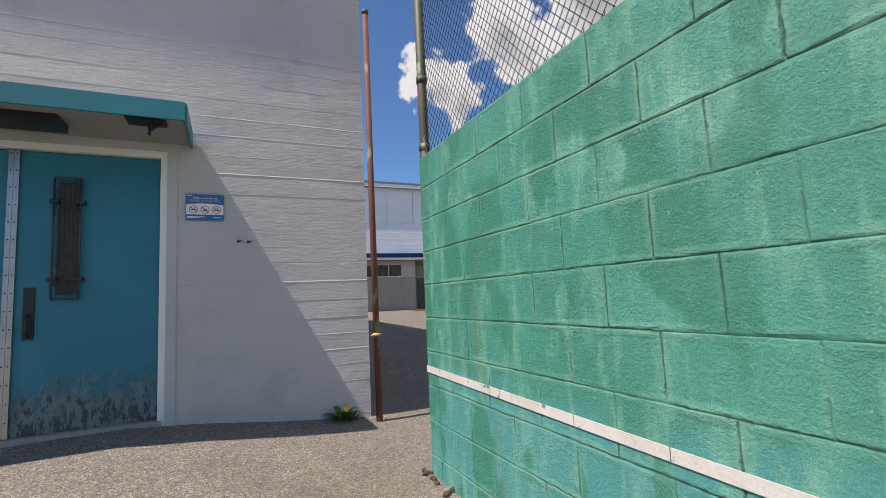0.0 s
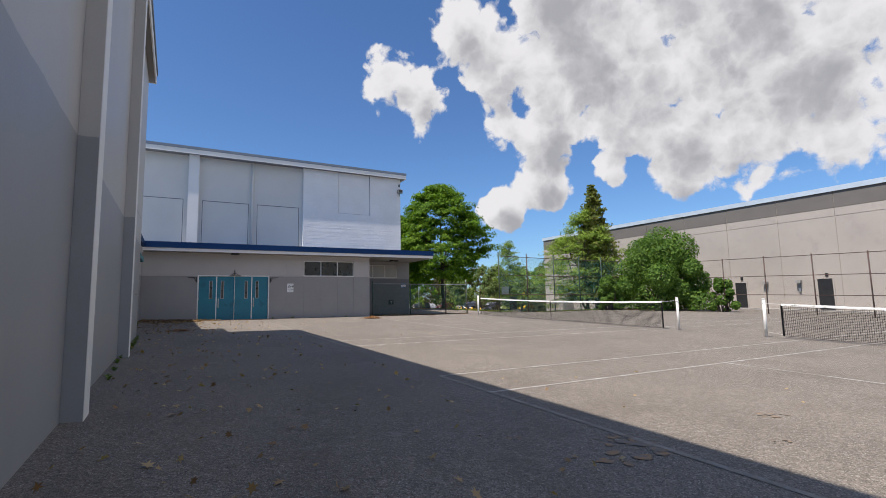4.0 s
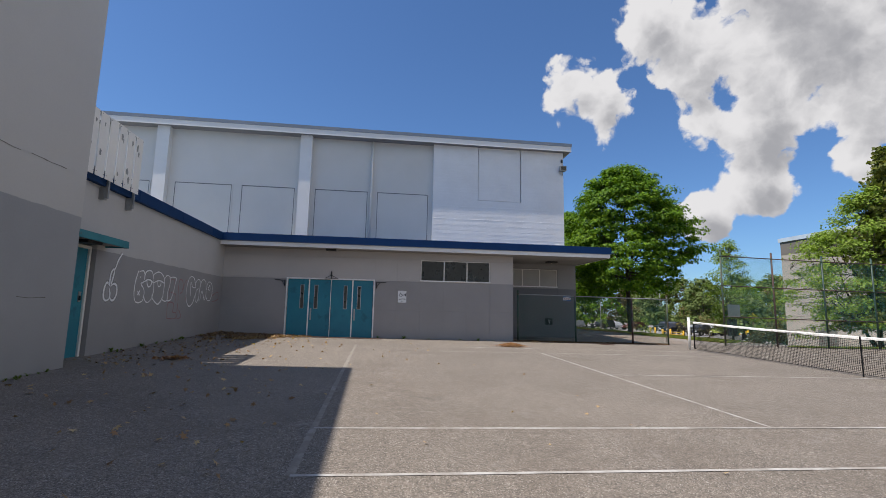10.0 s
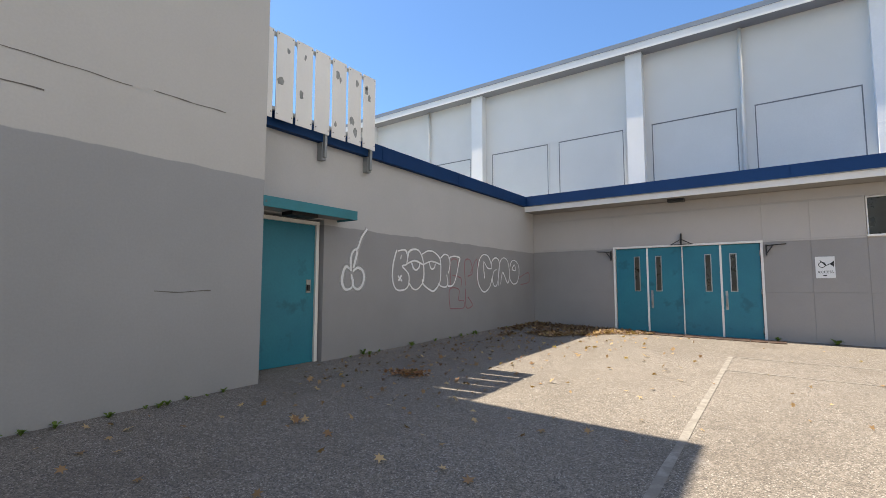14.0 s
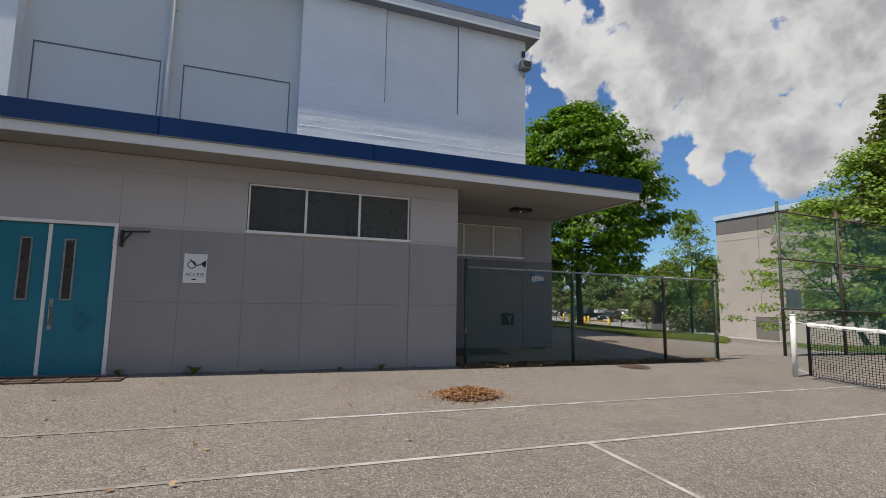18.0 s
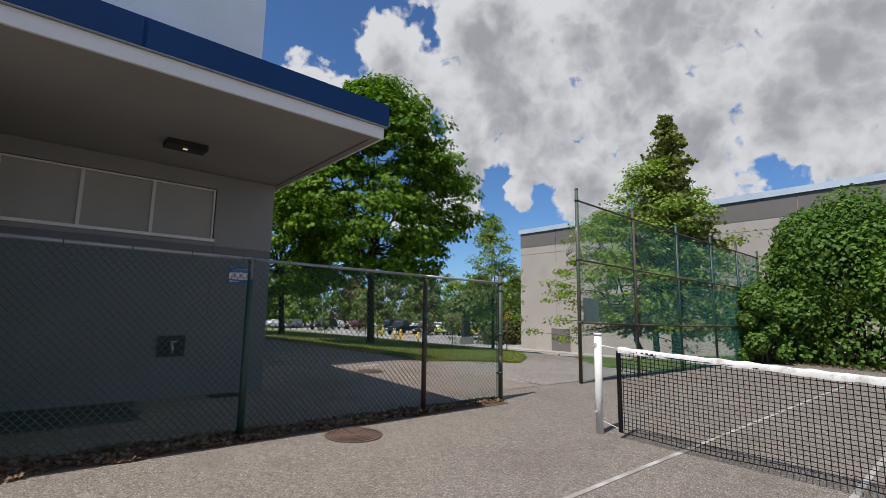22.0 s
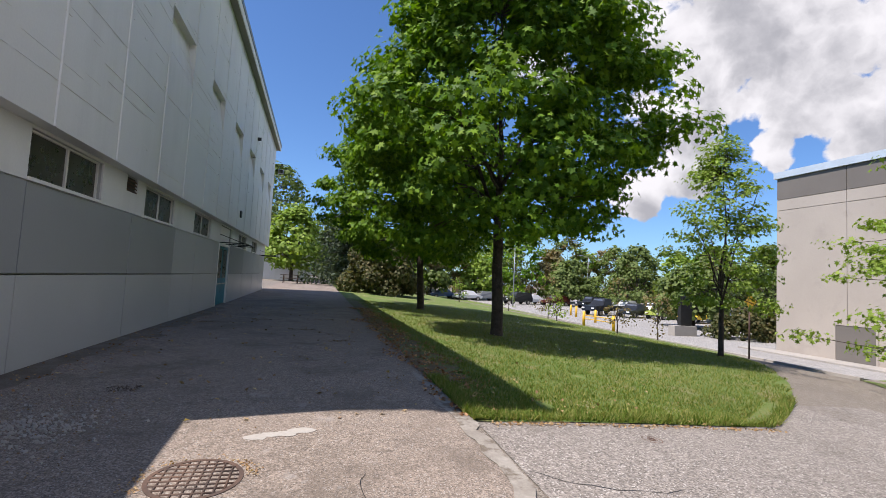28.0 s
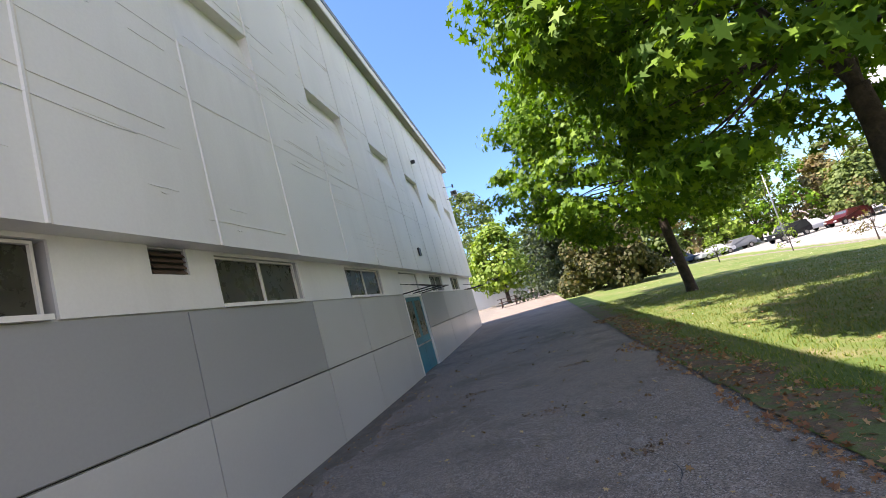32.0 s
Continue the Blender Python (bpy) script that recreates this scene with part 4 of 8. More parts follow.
for x in (3.0, 6.1, 9.2, 12.3):
    block("seam", x, 26.542, 4.21, x + 0.03, 26.547, 4.472, M["navy"], can)

# the gym
gym_s = wall("wall_gym_south", "-y", 31.40, 0.30, -22.0, 14.82, 4.0, 10.02, M["gym"], label="tall grey gym wall with white pilasters and raised frames")
for a, b in ((-9.95, -7.45), (-7.0, -4.7), (-3.63, -1.16), (-0.72, 1.66), (2.59, 5.05), (5.51, 7.97)):
    bm = bmesh.new()
    cuboid(bm, a, 31.385, 4.4, b, 31.399, 7.47)
    pn = part("panel", bm, M["gym"], gym_s)
    for (x0, z0, x1, z1) in ((a - 0.05, 7.47, b + 0.05, 7.515), (a - 0.05, 4.4, a, 7.47), (b, 4.4, b + 0.05, 7.47)):
        block("trim", x0, 31.372, z0, x1, 31.399, z1, M["gym"], gym_s)
    # dark strips paint the shadow line that the trim throws along the panel joint
    block("joint", a, 31.378, 7.432, b, 31.3845, 7.47, M["joint"], gym_s)
    for x in (a, b - 0.03):
        block("joint", x, 31.378, 4.41, x + 0.03, 31.3845, 7.432, M["joint"], gym_s)
for x in (-10.8, -4.46, 1.86):
    tagged(block("pilaster", x, 31.08, 4.4, x + 0.53, 31.398, 10.0, M["white"]), "white painted concrete pilaster on the gym", "pilaster", "gym pilasters", "structure")
for x in (-6.9, 5.22):
    bm = bmesh.new()
    tube(bm, (x, 31.30, 4.45), (x, 31.30, 9.95), 0.055, 10)
    dp = part("downpipe", bm, M["gym"], gym_s, "grey painted downpipe")
    for z in (5.6, 7.2, 8.8):
        block("bracket", x - 0.08, 31.335, z, x + 0.08, 31.398, z + 0.05, M["gym"], gym_s)
for i, (x0, x1, za, zb, boards) in enumerate(((8.19, 14.84, 4.42, 7.05, 1), (8.19, 10.42, 7.052, 10.0, 0), (10.422, 12.608, 7.052, 7.28, 0), (12.61, 14.84, 7.052, 10.0, 0),
                                             (10.445, 12.585, 7.30, 10.0, 0))):
    block("panel", x0, 31.20 if i != 4 else 31.235, za, x1, 31.398, zb - 0.002, M["board"], gym_s)
    board_wall("panel", x0, x1, 31.185 if i != 4 else 31.22, za, zb, 0.16, M["board"], 20 + i, relief=0.0055 if boards else 0.0015).parent = gym_s
G_END = 57.7


def rake(y):
    return 9.99 - (y - 31.4) * 0.008


GL = 14.70
EW = [(33.33, 2.99, 35.16, 3.58), (36.96, 2.99, 38.80, 3.58), (40.57, 2.99, 42.55, 3.58), (47.75, 2.99, 49.85, 3.58), (51.70, 2.99, 53.70, 3.58)]
ED = [(44.10, 0.3, 46.00, 2.95), (55.10, 0.3, 56.40, 2.95)]
EV = [(36.06, 3.32, 36.54, 3.60)]
low = wall("wall_gym_east", "+x", GL - 0.03, 0.25, 29.86, G_END, 0.2, 3.618, M["east_lo"], holes=EW + ED + EV + [(44.1, 2.95, 46.0, 3.58)], label="long grey painted gym wall with strip windows")
low_u = [29.86, 31.4, 33.33, 36.4, 39.0, 40.9, 43.2, 46.0, 49.3, 52.6, 55.1, G_END]
panels(low, "+x", GL - 0.03, low_u, [0.45, 1.921], ED, M["east_lo"], gap=0.010)
for a, b in zip(low_u, low_u[1:]):
    pale = 38.9 < (a + b) / 2 < 43.0
    panels(low, "+x", GL - 0.03, [a, b], [1.929, 2.975], ED, M["east_lo"] if pale or a > 46 else M["east_dk"], gap=0.010)
panels(low, "+x", GL - 0.03, sorted({29.86, 31.4, G_END} | {h[0] for h in EW} | {h[2] for h in EW} | {44.1, 46.0, 36.06, 36.54}), [2.985, 3.34, 3.58, 3.618],
       EW + EV + [(44.1, 0, 46.0, 3.58)], M["east"], gap=0.0, depth=0.028, inset=0.0)
for a, b in ((29.88, 44.1), (46.0, 55.1)):
    block("joint", GL - 0.028, a, 1.921, GL - 0.012, b, 1.929, M["black"], low)
RE = [(36.86 + 3.53 * k, 6.10, 38.55 + 3.53 * k, 7.12) for k in range(-1, 6)]
bm = bmesh.new()
us = sorted({31.42, G_END, *[h[0] for h in RE], *[h[2] for h in RE]})
for a, b in zip(us, us[1:]):
    hole = next((h for h in RE if h[0] < (a + b) / 2 < h[2]), None)
    for z0, z1, top in ((3.62, 6.10, 0), (6.10, 7.12, 0), (7.12, 0, 1)):
        if hole and z0 == 6.10:
            continue
        vs = cuboid(bm, 14.55, a, z0, 14.90, b, z1 or 9.0)
        if top:
            for v in vs[4:]:
                v.co.z = rake(v.co.y)
bmesh.ops.remove_doubles(bm, verts=bm.verts, dist=0.0005)
high = structure(part("wall_gym_upper", bm, M["east"]), "white painted upper gym wall with recessed blind windows", "wall")
for h in RE:
    bm = bmesh.new()
    vs = cuboid(bm, 14.56, h[0], h[1], 14.74, h[2], h[3])
    for i in (1, 2):
        vs[i].co.x = 14.895
    part("panel", bm, M["east"], high)
# cast joints: upright ribs at the edges of the blind windows, ragged board lines between
for h in RE:
    for y in (h[0], h[1 + 1]):
        for z0, z1 in ((3.62, 6.09), (7.13, rake(y) - 0.02)):
            bm = bmesh.new()
            vs = cuboid(bm, 14.901, y - 0.022, z0, 14.916, y + 0.022, z1)
            for i in (1, 5):
                vs[i].co.y += 0.012
            for i in (2, 6):
                vs[i].co.y -= 0.012
            part("rib", bm, M["east"], high)
            block("joint", 14.901, y + 0.022, z0, 14.904, y + 0.036, z1, M["gym"], high)
for z in (5.35,):
    block("rib", 14.901, 31.5, z, 14.906, G_END, z + 0.014, M["east"], high)
rnd = random.Random(9)
for k in range(240):
    y, z = 31.8 + rnd.random() ** 1.3 * 22, rnd.choice([3.9 + 0.24 * rnd.randint(0, 22), rnd.uniform(3.7, 9.2)])
    bm = bmesh.new()
    n, L = 5, rnd.uniform(0.08, 0.5) if k % 3 else rnd.uniform(0.5, 2.2)
    d = rnd.uniform(0.003, 0.008)
    prev = None
    for i in range(n + 1):
        yy, zz = y + L * i / n, z + rnd.uniform(-0.006, 0.006)
        w = rnd.uniform(0.004, 0.009) * (1 if 0 < i < n else 0.2)
        row = [bm.verts.new((14.9005, yy, zz - w)), bm.verts.new((14.9005 + d, yy, zz - w * 0.6)), bm.verts.new((14.9005, yy, zz + w))]
        if prev:
            bm.faces.new((prev[0], prev[1], row[1], row[0]))
            bm.faces.new((prev[1], prev[2], row[2], row[1]))
        prev = row
    part("board_ridge", bm, M["gym"] if k % 2 else M["east"], high)
bm = bmesh.new()
vs = cuboid(bm, -22, 30.88, 0, 15.12, G_END + 0.4, 0)
for i, v in enumerate(vs):
    v.co.z = rake(v.co.y) - 0.01 + (0.09 if i > 3 else 0.0)
groof = structure(part("gym_roof", bm, M["soffit"]), "low pitched gym roof with white eave and slate flashing", "roof")


def rake_strip(name, x0, y0, x1, y1, lo, hi, mat):
    b2 = bmesh.new()
    for i, v in enumerate(cuboid(b2, x0, y0, 0, x1, y1, 0)):
        v.co.z = rake(v.co.y) + (hi if i > 3 else lo)
    part(name, b2, M[mat], groof)


rake_strip("fascia", 15.121, 30.85, 15.15, G_END + 0.43, -0.03, 0.22, "white")
rake_strip("fascia", -22, 30.85, 15.12, 30.879, -0.03, 0.22, "white")
rake_strip("flashing", -22, 30.83, 15.17, G_END + 0.45, 0.221, 0.38, "slate")
wall("wall_gym_north", "-y", G_END + 0.01, 0.25, -22, 14.5, 0.2, 8.8, M["gym"], label="far end wall of the gym")

wall("wall_gym_west", "+x", -21.75, 0.25, 31.70, G_END, 0.2, 9.9, M["gym"], label="plain back wall of the gym")
wall("wall_hall_west", "+x", -13.75, 0.25, 2.84, 17.84, -0.3, 8.39, M["hall"], label="plain back wall of the hall")
wall("wall_wing_west", "+x", -13.70, 0.25, 18.16, 31.38, -0.3, 4.19, M["wing"], label="plain back wall of the low wing")

# the beige hall beyond the courts
HB, HB_N, HB_T = 42.40, 47.15, 9.0
bm = bmesh.new()
cuboid(bm, HB + 0.02, -45.0, -1.8, 85.0, HB_N - 0.02, HB_T)
hallb = tagged(part("beige_hall", bm, M["beige"]), "long beige tilt-up concrete hall with a dark band", "building")
J = [-45, -30, -20, -10, -5.5, -1.5, 2.4, 6.2, 10.0, 13.2, 16.6, 20.3, 24.2, 28.0, 32.0, 36.0, 40.0, 43.6, HB_N]
for a, b in zip(J, J[1:]):
    for z0, z1, mt in ((-1.4, 6.95, "beige"), (6.98, 7.55, "beige"), (7.58, 8.75, "beige_dk")):
        bm = bmesh.new()
        cuboid(bm, HB - 0.02, a + 0.015, z0, HB + 0.019, b - 0.015, z1)
        part("panel", bm, M[mt], hallb)
for a, b in zip(range(43, 85, 6), range(49, 91, 6)):
    for z0, z1, mt in ((-1.4, 7.55, "beige"), (7.58, 8.75, "beige_dk")):
        block("panel", a + 0.015, HB_N - 0.019, z0, min(b, 85) - 0.015, HB_N + 0.02, z1, M[mt], hallb)
block("coping", HB - 0.12, -45, 8.76, HB + 0.3, HB_N + 0.12, 9.12, M["coping"], hallb)
block("coping", HB + 0.3, HB_N - 0.3, 8.76, 85, HB_N + 0.12, 9.12, M["coping"], hallb)
for y, w, zb, zt in ((23.0, 0.32, 0.05, 2.42), (17.15, 0.36, -0.05, 2.5), (42.4, 1.7, -0.75, 1.0), (8.2, 0.4, 0.0, 2.5)):
    dr = block("door", HB - 0.05, y, zb, HB - 0.021, y + (w if w > 1 else w + 0.55), zt, M["black"] if w < 1 else M["beige_dk"], hallb, "dark metal door")
    for (y0, z0, y1, z1) in ((y - 0.09, zb, y, zt + 0.09), (y + (w if w > 1 else w + 0.55), zb, y + (w if w > 1 else w + 0.55) + 0.09, zt + 0.09), (y, zt, y + (w if w > 1 else w + 0.55), zt + 0.09)):
        block("frame", HB - 0.07, y0, z0, HB - 0.021, y1, z1, M["beige"], dr)
for y in (19.2, 21.5):
    lp = part("wall_lamp", bmesh.new(), M["soffit"], hallb)
    block("housing", HB - 0.35, y - 0.16, 2.25, HB - 0.021, y + 0.16, 2.45, M["soffit"], lp)
    block("bracket", HB - 0.14, y - 0.07, 1.55, HB - 0.021, y + 0.07, 2.25, M["galv"], lp)
for y in (17.45, 23.3):
    block("lamp", HB - 0.12, y - 0.08, 2.65, HB - 0.021, y + 0.08, 2.9, M["black"], hallb)
bm = bmesh.new()
for k in range(4):
    tube(bm, (HB + 0.4 + k * 0.22, HB_N + 0.1, -0.8), (HB + 0.4 + k * 0.22, HB_N + 0.1, 8.7), 0.06, 8)
part("downpipes", bm, M["coping"], hallb)

# ---- doors and windows ----
def teal_leaf(owner, x0, x1, z0, z1, y, handle_side, lite=None, guard=False, scuffed=False):
    """One flush door leaf facing -y, with hinges, pull and a slot window."""
    leaf = block("leaf", x0, y, z0, x1, y + 0.045, z1, M["teal"], owner)
    hinge = x0 if handle_side > 0 else x1
    for z in (z0 + 0.22, (z0 + z1) / 2, z1 - 0.22):
        bm = bmesh.new()
        tube(bm, (hinge, y - 0.012, z - 0.055), (hinge, y - 0.012, z + 0.055), 0.011, 8)
        part("hinge", bm, M["chrome"] if not scuffed else M["teal"], leaf)
    if lite:
        lx, lw, lz0, lz1 = lite
        block("liner", lx - lw / 2, y - 0.003, lz0, lx + lw / 2, y - 0.001, lz1, M["black"], leaf)
        block("window", lx - lw / 2, y - 0.008, lz0, lx + lw / 2, y - 0.0035, lz1, M["glass"], leaf, "narrow dark wired window")
        for a, b, c, d in ((lx - lw / 2 - 0.022, lz0 - 0.022, lx - lw / 2, lz1 + 0.022), (lx + lw / 2, lz0 - 0.022, lx + lw / 2 + 0.022, lz1 + 0.022),
                           (lx - lw / 2, lz1, lx + lw / 2, lz1 + 0.022), (lx - lw / 2, lz0 - 0.022, lx + lw / 2, lz0)):
            block("trim", a, y - 0.014, b, c, y - 0.001, d, M["chrome"], leaf)
    return leaf


def door_frame(owner, x0, x1, z0, z1, y, w=0.055, depth=0.10):
    block("frame", x0 - w, y - 0.03, z0, x0, y + depth, z1 + w, M["white"], owner)
    block("frame", x1, y - 0.03, z0, x1 + w, y + depth, z1 + w, M["white"], owner)
    block("frame", x0, y - 0.03, z1, x1, y + depth, z1 + w, M["white"], owner)


def cage(owner, x, z0, z1, y, w):
    """A rounded wire guard over a slot window."""
    bm = bmesh.new()
    n = 26
    for i in range(n + 1):
        z = z0 + (z1 - z0) * i / n
        for a, b in (((x - w, y, z), (x - w, y - 0.05, z)), ((x - w, y - 0.05, z), (x + w, y - 0.05, z)), ((x + w, y - 0.05, z), (x + w, y, z))):
            tube(bm, a, b, 0.0022, 4, caps=False)
    for k in range(7):
        xx = x - w + 2 * w * k / 6
        tube(bm, (xx, y - 0.051, z0), (xx, y - 0.051, z1), 0.0026, 4, caps=False)
    for xx in (x - w, x + w):
        tube(bm, (xx, y - 0.05, z0), (xx, y - 0.05, z1), 0.009, 8)
    for zz in (z0, z1):
        tube(bm, (x - w, y - 0.05, zz), (x + w, y - 0.05, zz), 0.009, 8)
    g = part("guard", bm, M["guard"], owner, "grey wire mesh window guard")
    for zz in (z0 + 0.16 * (z1 - z0), z0 + 0.80 * (z1 - z0)):
        for sx in (-1, 1):
            block("clamp", x + sx * w - 0.03, y - 0.06, zz - 0.015, x + sx * w + 0.03, y - 0.001, zz + 0.015, M["black"], g)
    return g


# double door of the hall
dy = 2.50
dd = thing("door_1", "closed teal double door with scraped paint and wire window guard", "door", kind="structure")
door_frame(dd, -3.03, -1.03, 0.50, 2.855, dy - 0.01)
z_in = 0.60
for x0, x1, side in ((-2.005, -1.04, -1), (-3.02, -2.075, 1)):
    leaf = teal_leaf(dd, x0, x1, z_in, 2.845, dy + 0.02, side, scuffed=True)
    leaf.data.materials[0] = M["teal_worn"]
    leaf_x = (x0 + x1) / 2 - 0.16 * (1 if side < 0 else -1)
    block("liner", leaf_x - 0.07, dy + 0.016, 1.68, leaf_x + 0.07, dy + 0.019, 2.60, M["black"], leaf)
    block("window", leaf_x - 0.07, dy + 0.009, 1.68, leaf_x + 0.07, dy + 0.0155, 2.60, M["glass"], leaf, "dark slot window")
    cage(leaf, leaf_x, 1.64, 2.63, dy + 0.02, 0.088)
    px = x0 + 0.09 if side < 0 else x1 - 0.09
    pull = block("pull_plate", px - 0.035, dy + 0.006, 1.33, px + 0.035, dy + 0.019, 1.74, M["black"], leaf, "black pull plate")
    bm = bmesh.new()
    tube(bm, (px, dy - 0.045, 1.36), (px, dy - 0.045, 1.52), 0.016, 8)
    tube(bm, (px, dy - 0.045, 1.36), (px, dy + 0.01, 1.36), 0.013, 6)
    tube(bm, (px, dy - 0.045, 1.52), (px, dy + 0.01, 1.52), 0.013, 6)
    part("pull", bm, M["black"], leaf)
for x in (-2.058, -2.022):
    bar = block("astragal", x - 0.017, dy - 0.006, z_in, x + 0.017, dy + 0.019, 2.845, M["chrome"], dd, "steel edge strip with screws")
    for i in range(16):
        bm = bmesh.new()
        tube(bm, (x, dy - 0.009, 0.72 + i * 0.14), (x, dy - 0.005, 0.72 + i * 0.14), 0.006, 6)
        part("screw", bm, M["black"], bar)
block("threshold", -3.05, dy - 0.06, 0.52, -1.0, dy + 0.2, 0.597, M["kerb"], dd)
block("backing", -3.09, dy + 0.12, 0.3, -0.98, dy + 0.15, 2.91, M["black"], dd)
dd.location.x = 0.03
block("reveal", -0.978, 2.452, 0.45, -0.90, 2.470, 3.0, M["hall_south"], dd)

hood = tagged(thing("door_canopy", "teal concrete door hood with chipped paint and pale underside", "canopy"), kind="structure")
bm = bmesh.new()
cuboid(bm, -3.4, 1.76, 2.985, -0.805, 2.455, 3.085)
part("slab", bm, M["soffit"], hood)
block("fascia", -3.42, 1.735, 2.955, -0.79, 1.758, 3.10, M["teal_trim"], hood)
block("fascia", -0.803, 1.76, 2.955, -0.78, 2.452, 3.10, M["teal_trim"], hood)
block("top", -3.42, 1.76, 3.087, -0.805, 2.452, 3.10, M["kerb"], hood)
block("lamp_tray", -2.35, 1.95, 2.925, -1.63, 2.22, 2.984, M["black"], hood, "dark tray of the hood lamp")
bm = bmesh.new()
cuboid(bm, -1.19, 1.80, 2.955, -0.93, 1.96, 2.984)
tube(bm, (-1.04, 1.88, 2.86), (-1.04, 1.88, 2.956), 0.012, 6)
bm.faces.new([bm.verts.new(p) for p in ((-1.04, 1.86, 2.955), (-0.94, 1.86, 2.955), (-1.04, 1.86, 2.87))])
part("bracket", bm, M["black"], hood)
hood.location.x = 0.03


def text_mesh(text, size, mat, m, parent=None, name="lettering", extrude=0.0006):
    """Raised lettering in the built-in font."""
    cu = bpy.data.curves.new(name, "FONT")
    cu.body, cu.size, cu.extrude, cu.align_x, cu.align_y = text, size, extrude, "CENTER", "CENTER"
    tmp = bpy.data.objects.new(name, cu)
    scene.collection.objects.link(tmp)
    bpy.context.view_layer.update()
    me = bpy.data.meshes.new_from_object(tmp)
    bpy.data.objects.remove(tmp)
    bpy.data.curves.remove(cu)
    me.transform(m)
    me.materials.clear()
    me.materials.append(mat)
    ob = new(name, me)
    if parent:
        ob.parent = parent
    return ob


def ring(bm, c, r, w, y, n=28):
    """A flat ring facing -y."""
    vs = []
    for i in range(n):
        a = 6.28319 * i / n
        vs.append((bm.verts.new((c[0] + r * math.cos(a), y, c[1] + r * math.sin(a))), bm.verts.new((c[0] + (r - w) * math.cos(a), y, c[1] + (r - w) * math.sin(a)))))
    for i in range(n):
        (a, b), (c2, d) = vs[i], vs[(i + 1) % n]
        bm.faces.new((a, c2, d, b))


def flat(bm, pts, y):
    bm.faces.new([bm.verts.new((p[0], y, p[1])) for p in pts])


def smoke_sign(x0, z0, x1, z1, y, name="notice_sign", label="blue and white school smoke-free notice with three red circles"):
    sg = thing(name, label, "sign")
    w, h = x1 - x0, z1 - z0
    block("plate", x0, y - 0.004, z0, x1, y, z1, M["sign_blue"], sg)
    bm = bmesh.new()
    pts = [(x0 + 0.004, z0 + 0.22 * h), (x1 - 0.004, z0 + 0.22 * h)]
    pts += [(x1 - 0.004 - (w - 0.008) * i / 12, z0 + (0.60 + 0.05 * math.sin(i / 12 * 3.1)) * h) for i in range(13)]
    flat(bm, pts, y - 0.0048)
    part("band", bm, M["sign_white"], sg)
    for k in range(3):
        c = (x0 + w * (0.20 + 0.30 * k), z0 + 0.41 * h)
        r = 0.15 * h
        bm = bmesh.new()
        ring(bm, c, r, 0.022 * h, y - 0.0062)
        flat(bm, [(c[0] - r * 0.75, c[1] + r * 0.6), (c[0] - r * 0.62, c[1] + r * 0.73), (c[0] + r * 0.75, c[1] - r * 0.6), (c[0] + r * 0.62, c[1] - r * 0.73)], y - 0.0062)
        part("symbol_ring", bm, M["sign_red"], sg)
        bm = bmesh.new()
        if k == 1:
            for a in (-70, -38, 0, 38, 70):
                q = radians(90 + a)
                d = Vector((math.cos(q), math.sin(q)))
                s = Vector((-d.y, d.x)) * r * 0.12
                L = r * (0.75 if a == 0 else 0.62)
                o = Vector((c[0], c[1] - r * 0.35))
                flat(bm, [tuple(o), tuple(o + d * L * 0.5 + s), tuple(o + d * L), tuple(o + d * L * 0.5 - s)], y - 0.0055)
        else:
            flat(bm, [(c[0] - r * 0.65, c[1] - r * 0.18), (c[0] + r * 0.65, c[1] - r * 0.18), (c[0] + r * 0.65, c[1] + r * 0.05), (c[0] - r * 0.65, c[1] + r * 0.05)], y - 0.0055)
            flat(bm, [(c[0] + r * 0.2, c[1] + r * 0.2), (c[0] + r * 0.42, c[1] + r * 0.2), (c[0] + r * 0.3, c[1] + r * 0.62), (c[0] + r * 0.08, c[1] + r * 0.5)], y - 0.0055)
        part("symbol", bm, M["black"], sg)
    face = lambda x, z: Matrix.Translation((x, y - 0.0052, z)) @ Matrix.Rotation(radians(90), 4, "X")
    if w > 0.25:
        text_mesh("School properties are", h * 0.095, M["sign_white"], face((x0 + x1) / 2, z0 + 0.855 * h), sg)
        text_mesh("SMOKE and VAPE FREE", h * 0.105, M["sign_gold"], face((x0 + x1) / 2, z0 + 0.745 * h), sg)
    for a, b, zz in ((0.03, 0.16, 0.93), (0.04, 0.5, 0.12), (0.04, 0.36, 0.08), (0.72, 0.95, 0.10)):
        block("fine_print", x0 + a * w, y - 0.0049, z0 + zz * h, x0 + b * w, y - 0.0042, z0 + (zz + 0.025) * h, M["sign_white"], sg)
    for sx in (x0 + 0.012, x1 - 0.012):
        for sz in (z0 + 0.012, z1 - 0.012):
            bm = bmesh.new()
            tube(bm, (sx, y - 0.008, sz), (sx, y - 0.004, sz), 0.005, 8)
            part("screw", bm, M["chrome"], sg)
    return sg


smoke_sign(-0.803, 2.300, -0.495, 2.538, 2.449)
smoke_sign(14.06, 2.40, 14.42, 2.66, 29.566, label="small blue and white notice on the recess wall")
# torn plaster chips in the wall
for i, (x, z, w) in enumerate(((-0.362, 2.112, 0.055), (-0.275, 2.108, 0.06), (0.585, 1.697, 0.02), (-0.36, 1.90, 0.03), (-0.265, 1.915, 0.02))):
    bm = bmesh.new()
    flat(bm, [(x - w / 2, z + w * 0.2), (x - w / 2 + 0.006, z - w * 0.25), (x, z - w * 0.12), (x + w / 2, z + w * 0.16)], 2.446)
    ch = part("plaster_chip", bm, M["black" if i < 3 else "hall_south"], hall_s)

